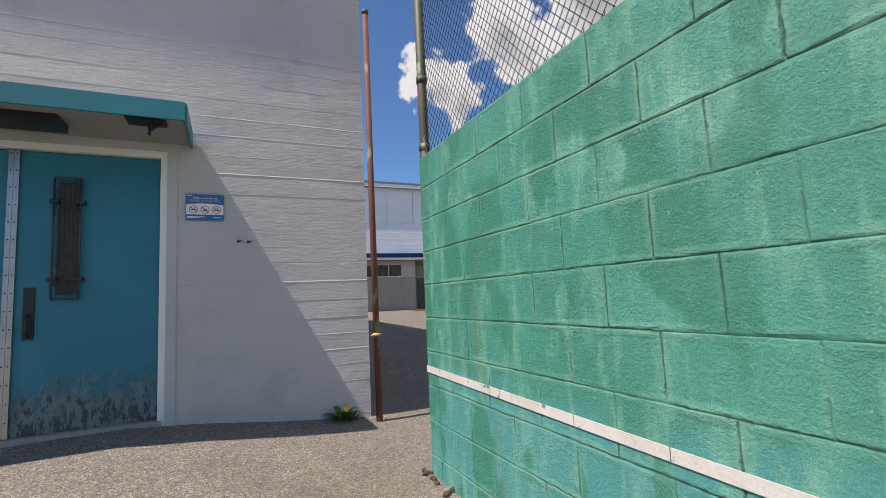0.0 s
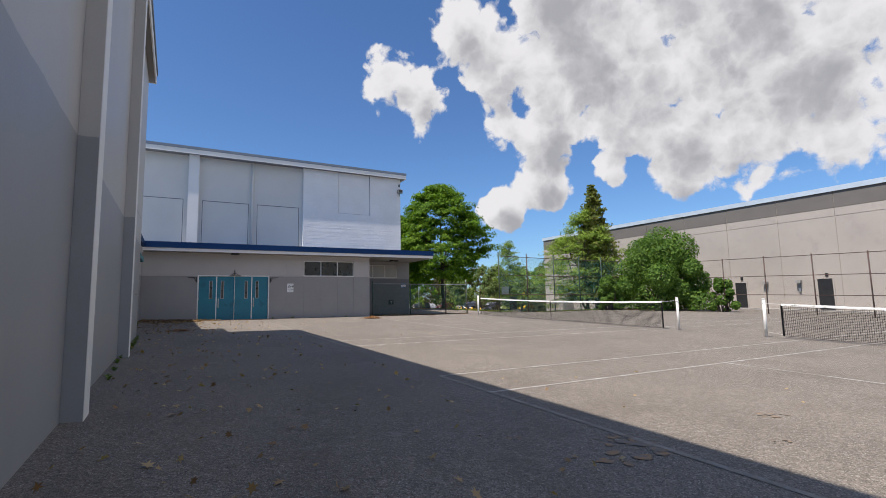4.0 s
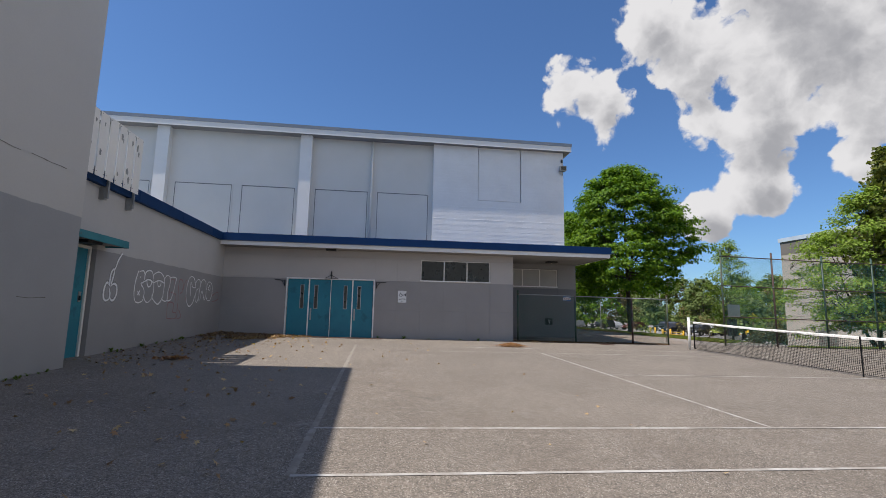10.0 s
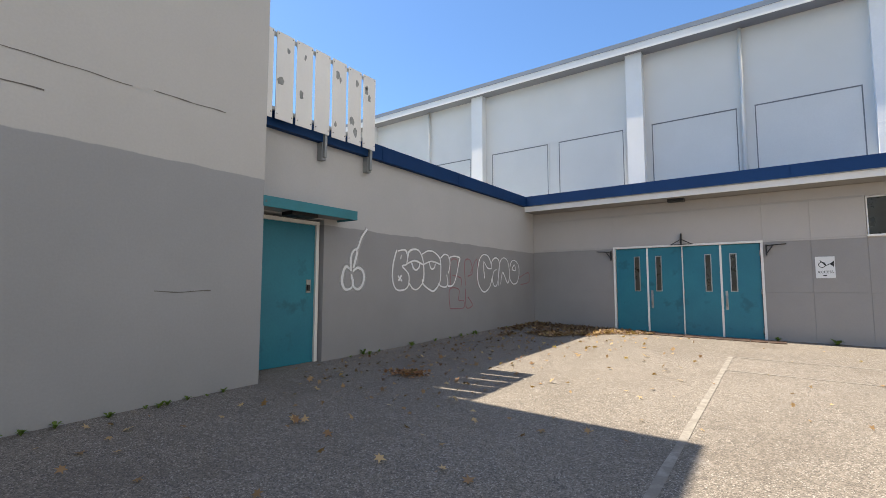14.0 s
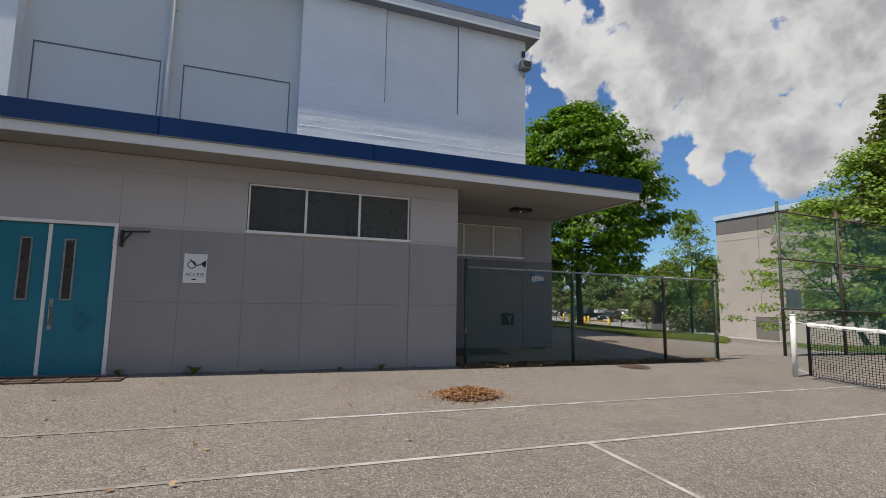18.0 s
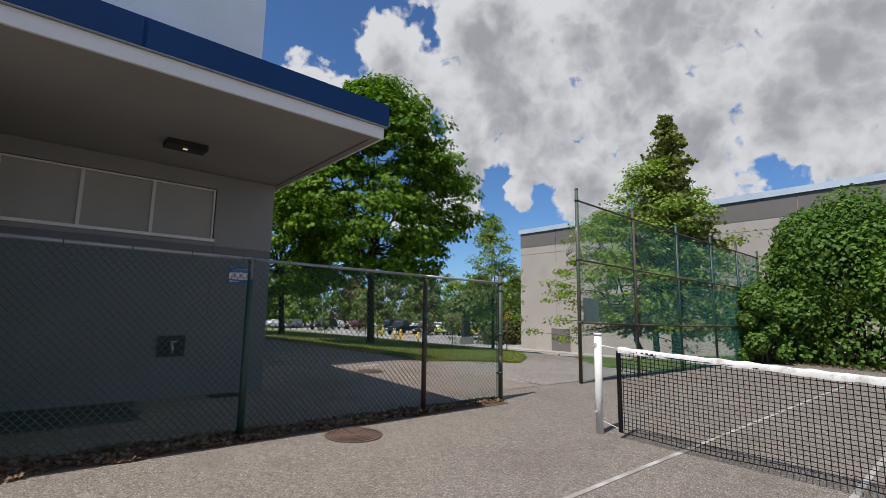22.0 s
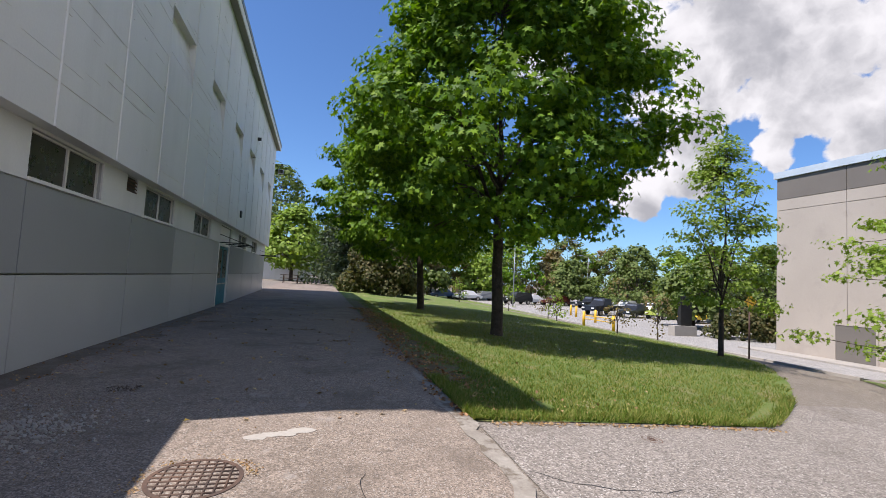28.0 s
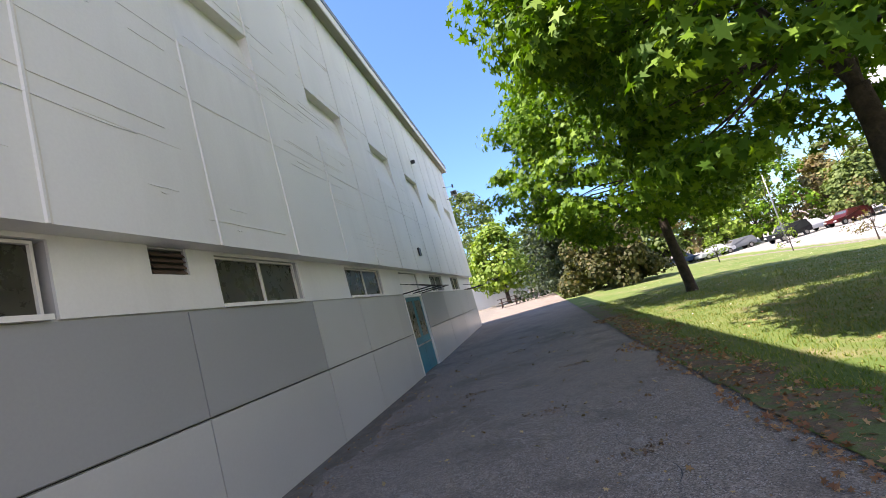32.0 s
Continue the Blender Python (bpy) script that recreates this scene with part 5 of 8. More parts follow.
# rusty pole at the gap
pole = thing("rusty_pole", "rusted steel fence pole with flaking green paint", "pole")
bm = bmesh.new()
tube(bm, (0.862, 2.27, 0.28), (0.842, 2.27, 4.50), 0.031, 14)
part("tube", bm, M["rust"], pole)
bm = bmesh.new()
tube(bm, (0.842, 2.27, 4.50), (0.842, 2.27, 4.54), 0.036, 14)
tube(bm, (0.842, 2.27, 4.54), (0.842, 2.27, 4.555), 0.036, 14, 0.018)
part("cap", bm, M["fence_old"], pole)
bm = bmesh.new()
tube(bm, (0.8585, 2.27, 1.165), (0.8583, 2.27, 1.195), 0.0345, 14)
tube(bm, (0.80, 2.262, 1.175), (0.905, 2.262, 1.185), 0.008, 6)
part("collar", bm, M["sign_gold"], pole, "ochre painted collar")

# single teal door of the wing
d1 = thing("door_2", "closed single teal door in a white frame", "door", kind="structure")
block("leaf", -0.085, 18.46, 0.80, -0.04, 19.42, 2.91, M["teal"], d1)
for y0, y1, z0, z1 in ((18.40, 18.455, 0.76, 2.97), (19.425, 19.48, 0.76, 2.97), (18.455, 19.425, 2.915, 2.97)):
    block("frame", -0.10, y0, z0, -0.005, y1, z1, M["white"], d1)
block("lock_plate", -0.04, 19.27, 1.86, -0.028, 19.35, 2.06, M["chrome"], d1, "steel lock plate")
block("handle", -0.028, 19.28, 1.89, 0.0, 19.32, 1.98, M["black"], d1)
block("backing", -0.20, 18.402, 0.3, -0.15, 19.498, 3.0, M["black"], d1)
h2 = thing("door_canopy", "teal metal door hood with dark lamp underneath", "canopy", kind="structure")
block("slab", 0.082, 18.17, 3.02, 0.50, 19.76, 3.10, M["soffit"], h2)
block("fascia", 0.501, 18.14, 2.99, 0.525, 19.785, 3.13, M["teal_trim"], h2)
for y in (18.14, 19.762):
    block("fascia", 0.082, y, 2.99, 0.50, y + 0.023, 3.13, M["teal_trim"], h2)
block("lamp_tray", 0.12, 18.7, 2.965, 0.36, 19.15, 3.018, M["black"], h2)

# sign board of sheet metal strips on the wing roof
sb = thing("roof_screen", "peeling white sheet metal screen bolted above the wing", "screen")
rnd = random.Random(4)
for i in range(7):
    y0 = 18.07 + i * 0.336
    st = block("strip", 0.275, max(18.17, y0 + 0.025), 4.285 + rnd.uniform(-0.008, 0.008), 0.285, y0 + 0.311, 5.56 + rnd.uniform(-0.01, 0.01), M["white"], sb)
    for zz in (4.36, 5.52):
        for yy in (y0 + (0.05 if i else 0.13), y0 + 0.29):
            bm = bmesh.new()
            tube(bm, (0.285, yy, zz), (0.291, yy, zz), 0.008, 6)
            part("bolt", bm, M["black"], st)
    if i in (1, 2, 4, 5, 6):
        for _ in range(3 if i > 3 else 2):
            bm = bmesh.new()
            cy, cz, r = y0 + rnd.uniform(0.09, 0.24), rnd.uniform(4.45, 5.45), rnd.uniform(0.03, 0.06)
            bm.faces.new([bm.verts.new((0.2865, cy + r * rnd.uniform(0.5, 1.1) * math.cos(k * 0.785), cz + r * 1.5 * rnd.uniform(0.5, 1.2) * math.sin(k * 0.785))) for k in range(8)])
            part("bare_patch", bm, M["chip"], st)
for z in (4.40, 5.48):
    block("rail", 0.235, 18.17, z, 0.274, 20.39, z + 0.05, M["galv"], sb)
for y in (18.2, 19.35, 20.34):
    block("upright", 0.192, y, 3.95, 0.234, y + 0.05, 5.5, M["galv"], sb)
    block("foot", 0.081, y - 0.02, 3.92, 0.191, y + 0.07, 4.19, M["galv"], sb)

# four doors of the annex
d4 = thing("door_3", "row of four closed teal doors with narrow wired windows", "door", kind="structure")
Y4 = 27.26
edges = [2.40, 3.175, 3.975, 4.775, 5.55]
door_frame(d4, 2.40, 5.55, 0.72, 2.935, Y4 - 0.02, 0.05)
for i in range(4):
    side = 1 if i % 2 == 0 else -1
    a, b = edges[i] + 0.012, edges[i + 1] - 0.012
    lx = (a + b) / 2 + (0.14 * (1 if side > 0 else -1))
    leaf = teal_leaf(d4, a, b, 0.76, 2.925, Y4 + 0.0, side, lite=(lx, 0.10, 1.86, 2.70))
    if i % 2 == 1:
        bm = bmesh.new()
        cuboid(bm, a + 0.055, Y4 - 0.008, 1.42, a + 0.105, Y4 - 0.001, 1.86)
        tube(bm, (a + 0.08, Y4 - 0.05, 1.50), (a + 0.08, Y4 - 0.05, 1.74), 0.011, 8)
        tube(bm, (a + 0.08, Y4 - 0.05, 1.50), (a + 0.08, Y4, 1.50), 0.009, 6)
        tube(bm, (a + 0.08, Y4 - 0.05, 1.74), (a + 0.08, Y4, 1.74), 0.009, 6)
        part("pull", bm, M["chrome"], leaf)
block("mullion", 3.965, Y4 - 0.04, 0.74, 3.985, Y4 + 0.06, 2.935, M["white"], d4)
for x in (3.165, 4.765):
    block("astragal", x - 0.012, Y4 - 0.012, 0.76, x + 0.032, Y4 - 0.001, 2.925, M["white"], d4)
block("threshold", 2.36, Y4 - 0.06, 0.66, 5.59, Y4 + 0.1, 0.757, M["kerb"], d4)
block("backing", 2.352, Y4 + 0.13, 0.3, 5.598, Y4 + 0.16, 2.998, M["black"], d4)
# hold-open arms above the doors
for x, out in ((2.30, -1), (3.97, 0), (5.66, 1)):
    bm = bmesh.new()
    z = 2.86 if out else 3.02
    cuboid(bm, x - 0.015, 27.15, z - 0.22 if out else z - 0.06, x + 0.015, 27.217, z + (0.02 if out else 0.22))
    if out:
        tube(bm, (x, 27.18, z), (x + out * 0.36, 27.16, z + 0.02), 0.014, 6)
        tube(bm, (x, 27.18, z - 0.18), (x + out * 0.12, 27.17, z), 0.010, 6)
    else:
        tube(bm, (x - 0.22, 27.12, z - 0.05), (x, 27.17, z + 0.08), 0.010, 6)
        tube(bm, (x + 0.24, 27.12, z - 0.05), (x, 27.17, z + 0.08), 0.010, 6)
        tube(bm, (x - 0.24, 27.12, z - 0.05), (x + 0.26, 27.12, z - 0.05), 0.008, 6)
    tagged(part("door_stay", bm, M["black"]), "black steel door stay bracket above the teal doors", "bracket", "door stays")


def strip_window(owner_name, facing, plane, u0, z0, u1, z1, panes, label, glassmat, rim=0.024, deep=0.06, trim="white"):
    wn_ = thing(owner_name, label, "window", kind="structure")

    def b(nm, ua, za, ub, zb, d0, d1, mt):
        if facing == "-y":
            return block(nm, ua, plane + d0, za, ub, plane + d1, zb, mt, wn_)
        return block(nm, plane - d1, ua, za, plane - d0, ub, zb, mt, wn_)
    b("sill", u0 - 0.02, z0 - 0.03, u1 + 0.02, z0 + 0.012, -0.03, deep + 0.04, M["white"])
    b("frame", u0, z1 - rim, u1, z1, deep - 0.03, deep + 0.04, M[trim])
    for u in (u0, u1 - rim):
        b("frame", u, z0 + 0.012, u + rim, z1 - rim, deep - 0.03, deep + 0.04, M[trim])
    w = (u1 - u0) / panes
    for i in range(panes):
        b("pane", u0 + w * i + rim * 0.6, z0 + 0.013, u0 + w * (i + 1) - rim * 0.6, z1 - rim - 0.001, deep, deep + 0.012, glassmat)
        if i:
            b("mullion", u0 + w * i - 0.02, z0 + 0.013, u0 + w * i + 0.02, z1 - rim, deep - 0.025, deep + 0.03, M[trim])
    b("backing", u0, z0, u1, z1, deep + 0.1, deep + 0.13, M["black"])
    return wn_


strip_window("window_1", "-y", 27.22, 7.35, 2.99, 10.08, 3.78, 3, "three-pane strip window with dark glass", M["glass"])
strip_window("window_2", "-y", 29.57, 11.36, 3.03, 13.79, 3.81, 3, "boarded cream strip window in a steel frame", M["cream"], trim="gym")
for i, h in enumerate(EW):
    strip_window(f"window_{3 + i}", "+x", 14.698, h[0] + 0.02, h[1] + 0.02, h[2] - 0.08, h[3] - 0.01, 2, "two-pane strip window with dark dusty glass", M["glass"], trim="gym")
bm = bmesh.new()
vent = thing("wall_vent", "dark louvred vent beside the strip windows", "vent")
block("box", 14.60, 36.08, 3.34, 14.66, 36.52, 3.59, M["black"], vent)
for i in range(4):
    bm = bmesh.new()
    vs = cuboid(bm, 14.665, 36.09, 3.345 + i * 0.058, 14.70, 36.51, 3.36 + i * 0.058)
    for k in (0, 3, 4, 7):
        vs[k].co.z += 0.035
    part("slat", bm, M["iron"], vent)
block("small_vent", 14.901, 46.2, 4.10, 14.95, 46.45, 4.35, M["black"], high)
for i, h in enumerate(ED):
    g = thing(f"door_{4 + i}", "teal double door with tall dark panes in a white frame" if i == 0 else "pale double door with dark panes", "door", kind="structure")
    m = (h[0] + h[2]) / 2
    leafm = M["teal"] if i == 0 else M["white"]
    for a, b in ((h[0] + 0.06, m - 0.01), (m + 0.01, h[2] - 0.06)):
        lf = block("leaf", 14.585, a, 0.86, 14.63, b, 2.88, leafm, g)
        block("liner", 14.631, a + 0.13, 1.78, 14.633, b - 0.13, 2.78, M["black"], lf)
        block("pane", 14.6335, a + 0.13, 1.78, 14.639, b - 0.13, 2.78, M["glass"], lf)
        block("push_bar", 14.637, a + 0.08, 1.56, 14.67, b - 0.08, 1.60, M["chrome"], lf)
    for a, b, z0, z1 in ((h[0], h[0] + 0.055, 0.8, 2.95), (h[2] - 0.055, h[2], 0.8, 2.95), (h[0] + 0.055, h[2] - 0.055, 2.89, 2.95)):
        block("frame", 14.57, a, z0, 14.685, b, z1, M["white"], g)
    if i == 0:
        block("transom", 14.60, 44.12, 2.97, 14.64, 45.98, 3.56, M["white"], g)
    block("backing", 14.45, h[0], 0.3, 14.5, h[2], 3.56 if i == 0 else 2.95, M["black"], g)
    st = thing("door_hood_frame", "black steel door hood brackets on the gym wall", "bracket", group="gym door hoods")
    for y in (h[0] - 0.1, m, h[2] + 0.1):
        bm = bmesh.new()
        tube(bm, (14.70, y, 2.98), (15.55, y, 2.98), 0.018, 6)
        tube(bm, (14.70, y, 3.25), (15.45, y, 2.99), 0.010, 6)
        part("arm", bm, M["black"], st)
    bm = bmesh.new()
    tube(bm, (15.53, h[0] - 0.15, 2.98), (15.53, h[2] + 0.15, 2.98), 0.016, 6)
    part("rail", bm, M["black"], st)

# soffit lamps, floodlights, small fixtures
for x, y, w, d, lit in ((3.94, 26.92, 0.36, 0.2, 0), (13.1, 28.45, 0.46, 0.26, 1)):
    lp = thing("soffit_lamp", "dark rectangular ceiling lamp under the canopy", "lamp", group="canopy lamps")
    block("tray", x - w / 2, y - d / 2, 3.985, x + w / 2, y + d / 2, 4.053, M["black"], lp)
    if lit:
        block("bulb", x - 0.03, y - 0.025, 3.975, x + 0.02, y + 0.015, 3.984, LAMP, lp, "small glowing bulb")


def floodlight(x, y, z, face):
    f = thing("floodlight", "grey metal floodlight on a wall bracket", "lamp", group="gym floodlights")
    bm = bmesh.new()
    cuboid(bm, x - 0.16, y - 0.12, z - 0.02, x + 0.16, y + 0.14, z + 0.22)
    for v in bm.verts:
        if v.co.z > z + 0.1 and v.co.y > y:
            v.co.y -= 0.06
    part("housing", bm, M["galv"], f)
    block("lens", x - 0.13, y - 0.126, z + 0.01, x + 0.13, y - 0.121, z + 0.19, M["glass"], f)
    bm = bmesh.new()
    tube(bm, (x, y + 0.05, z - 0.02), (x, y + 0.05, z - 0.22), 0.02, 8)
    tube(bm, (x, y + 0.05, z - 0.20), face, 0.02, 8)
    part("bracket", bm, M["galv"], f)
    cam_ = bmesh.new()
    cuboid(cam_, x - 0.03, y + 0.1, z + 0.45, x + 0.05, y + 0.2, z + 0.62)
    tube(cam_, (x, y + 0.15, z + 0.5), (face[0], face[1], z + 0.5), 0.012, 6)
    part("sensor", cam_, M["black"], f)


floodlight(14.74, 31.02, 9.0, (14.78, 31.17, 8.80))
floodlight(15.35, 56.9, 8.1, (14.9, 56.6, 7.9))
block("wall_camera", 14.901, 49.2, 7.95, 15.06, 49.32, 8.07, M["black"], high)

acc = thing("access_sign", "worn white access sign with a black wheelchair symbol", "sign")
block("plate", 6.49, 27.212, 2.13, 6.81, 27.217, 2.58, M["sign_white"], acc)
bm = bmesh.new()
ring(bm, (6.60, 2.41), 0.062, 0.014, 27.2105, 20)
flat(bm, [(6.56, 2.50), (6.58, 2.50), (6.66, 2.41), (6.64, 2.40)], 27.2105)
flat(bm, [(6.66, 2.40), (6.76, 2.45), (6.77, 2.435), (6.66, 2.385)], 27.2105)
flat(bm, [(6.72, 2.43), (6.80, 2.49), (6.79, 2.36), (6.75, 2.40)], 27.2105)
part("symbol", bm, M["black"], acc)
text_mesh("ACCESS", 0.075, M["black"], Matrix.Translation((6.65, 27.2108, 2.255)) @ Matrix.Rotation(radians(90), 4, "X"), acc)
block("bar", 6.61, 27.2105, 2.175, 6.67, 27.2118, 2.195, M["black"], acc)
tap = thing("wall_tap_box", "recessed dark hose tap box in the grey wall", "tap box")
block("box", 13.19, 29.56, 1.33, 13.54, 29.568, 1.62, M["black"], tap)
bm = bmesh.new()
tube(bm, (13.36, 29.45, 1.5), (13.36, 29.56, 1.5), 0.025, 8)
tube(bm, (13.36, 29.46, 1.5), (13.36, 29.44, 1.38), 0.02, 8)
tube(bm, (13.30, 29.46, 1.54), (13.42, 29.46, 1.54), 0.012, 6)
part("tap", bm, M["galv"], tap)


# ---- graffiti ----
def stroke(pts, smooth=6):
    """Sample a smooth curve through the points."""
    n = len(pts)
    out = []
    for i in range(n - 1):
        p = [Vector(pts[min(max(i + k, 0), n - 1)]) for k in (-1, 0, 1, 2)]
        for step in range(smooth):
            u = step / smooth
            out.append(0.5 * ((2 * p[1]) + (p[2] - p[0]) * u + (2 * p[0] - 5 * p[1] + 4 * p[2] - p[3]) * u * u + (3 * p[1] - p[0] - 3 * p[2] + p[3]) * u ** 3))
    out.append(Vector(pts[-1]))
    return out


def spray_mark(name, strokes, mat, label, width, x=0.0835, halo=0.0):
    """Sprayed outlines on the wing wall: strokes are curves in (along the wall, up), with a thin mist of overspray round them."""
    g = thing(name, label, "graffiti")
    for pts in strokes:
        x += 0.0005
        for nm, wd, mt, lift in ((("overspray", width * halo, "spray_mist", -0.0003),) if halo else ()) + (("stroke", width, mat, 0.0),):
            vs, fs = [], []
            line = stroke(pts)
            for i, p in enumerate(line):
                d = (line[min(i + 1, len(line) - 1)] - line[max(i - 1, 0)]).normalized()
                s = Vector((-d.y, d.x)) * wd * (0.8 + 0.4 * noise.noise(Vector((p.x * 4, p.y * 4, 1))))
                vs += [(x + lift, p.x + s.x, p.y + s.y), (x + lift, p.x - s.x, p.y - s.y)]
                if i:
                    k = 2 * i
                    fs.append((k - 2, k - 1, k + 1, k))
            me = bpy.data.meshes.new(nm)
            me.from_pydata(vs, [], fs)
            me.materials.append(M[mt])
            new(nm, me).parent = g
    return g


spray_mark("graffiti", [
    [(20.08, 2.23), (19.97, 2.28), (19.9, 2.16), (19.89, 2.01), (19.96, 1.91), (20.07, 1.92), (20.12, 1.99), (20.09, 2.16)],
    [(20.12, 2.21), (20.23, 2.27), (20.34, 2.23), (20.38, 2.11), (20.34, 1.98), (20.24, 1.91), (20.14, 1.96), (20.13, 2.08)],
    [(20.08, 2.21), (20.07, 2.4), (20.11, 2.53), (20.19, 2.58), (20.2, 2.49), (20.13, 2.26)],
    [(20.18, 2.56), (20.24, 2.63), (20.31, 2.79), (20.44, 2.95)],
], "spray", "white sprayed cherry outline on the grey wall", 0.027, halo=2.6)
spray_mark("graffiti", [
    [(21.22, 2.64), (21.12, 2.36), (21.11, 2.09), (21.18, 1.93), (21.32, 1.88), (21.52, 1.93), (21.58, 2.07), (21.55, 2.21), (21.38, 2.34), (21.5, 2.38), (21.53, 2.55), (21.45, 2.65), (21.26, 2.62)],
    [(21.35, 2.55), (21.33, 2.47)],
    [(21.26, 2.15), (21.37, 2.06)],
    [(21.36, 2.17), (21.27, 2.06)],
    [(21.53, 2.47), (21.57, 2.62), (21.71, 2.68), (21.88, 2.66), (22.0, 2.5), (22.04, 2.26), (22.01, 2.05), (21.85, 1.91), (21.7, 1.91), (21.58, 2.02)],
    [(21.52, 2.39), (21.75, 2.46), (22.01, 2.39)],
    [(21.65, 2.42), (21.7, 2.32), (21.78, 2.28), (21.87, 2.32), (21.91, 2.41)],
    [(21.98, 2.6), (22.18, 2.68), (22.39, 2.66), (22.59, 2.52), (22.61, 2.2), (22.56, 2.02), (22.38, 1.87), (22.23, 1.89), (22.02, 2.0), (21.98, 2.1)],
    [(22.03, 2.4), (22.29, 2.47), (22.6, 2.42)],
    [(22.22, 2.44), (22.25, 2.35), (22.31, 2.31), (22.39, 2.35), (22.42, 2.43)],
    [(22.6, 2.55), (22.75, 2.64), (22.9, 2.6), (22.95, 2.45), (22.89, 2.24)],
    [(22.82, 2.21), (22.87, 2.04), (22.8, 1.95), (22.63, 1.96), (22.52, 2.02)],
    [(22.89, 2.57), (23.1, 2.62), (23.33, 2.59), (23.29, 2.48), (23.19, 2.18), (23.06, 1.99), (22.87, 1.96)],
], "spray", "white sprayed bubble lettering on the grey wall", 0.021, halo=1.9)
spray_mark("graffiti", [
    [(24.75, 2.48), (24.62, 2.68), (24.39, 2.73), (24.2, 2.61), (24.1, 2.33), (24.12, 2.06), (24.27, 1.88), (24.44, 1.83), (24.67, 1.96), (24.8, 2.21)],
    [(24.42, 2.15), (24.37, 2.55), (24.56, 2.41), (24.76, 2.4)],
    [(24.76, 2.4), (24.78, 2.58), (24.98, 2.68), (25.16, 2.56), (25.1, 2.18), (24.96, 1.96), (24.81, 2.07), (24.85, 2.31), (25.02, 2.39)],
    [(25.08, 1.98), (25.11, 2.32), (25.2, 2.59), (25.39, 2.7), (25.62, 2.6), (25.69, 2.22), (25.59, 2.05), (25.42, 2.24), (25.31, 2.31), (25.21, 2.01)],
    [(25.7, 2.35), (25.78, 2.58), (25.97, 2.66), (26.21, 2.56), (26.26, 2.31), (26.14, 2.08), (25.91, 2.03), (25.73, 2.15), (25.7, 2.35)],
    [(25.83, 2.41), (25.98, 2.54), (26.05, 2.39), (25.83, 2.41)],
], "spray", "white sprayed bubble tag on the grey wall", 0.021, halo=2.1)
spray_mark("graffiti", [
    [(22.99, 1.93), (22.98, 2.49), (23.24, 2.53), (23.23, 2.23), (23.05, 2.2), (23.39, 2.14), (23.38, 1.94)],
    [(23.57, 1.98), (23.54, 2.51), (23.77, 2.56), (23.87, 2.28), (23.67, 2.19)],
    [(23.78, 2.26), (24.07, 2.6), (24.07, 1.97)],
    [(22.96, 1.48), (22.94, 1.89), (23.3, 1.89), (23.29, 1.66), (23.49, 1.64), (23.49, 1.48), (22.96, 1.48)],
    [(23.57, 1.9), (23.6, 1.49), (23.86, 1.53), (23.67, 1.72)],
    [(26.25, 2.19), (26.83, 2.35), (26.89, 2.1), (26.35, 2.01)],
], "spray_red", "faded red sprayed lettering under the white tags", 0.014, x=0.0815)

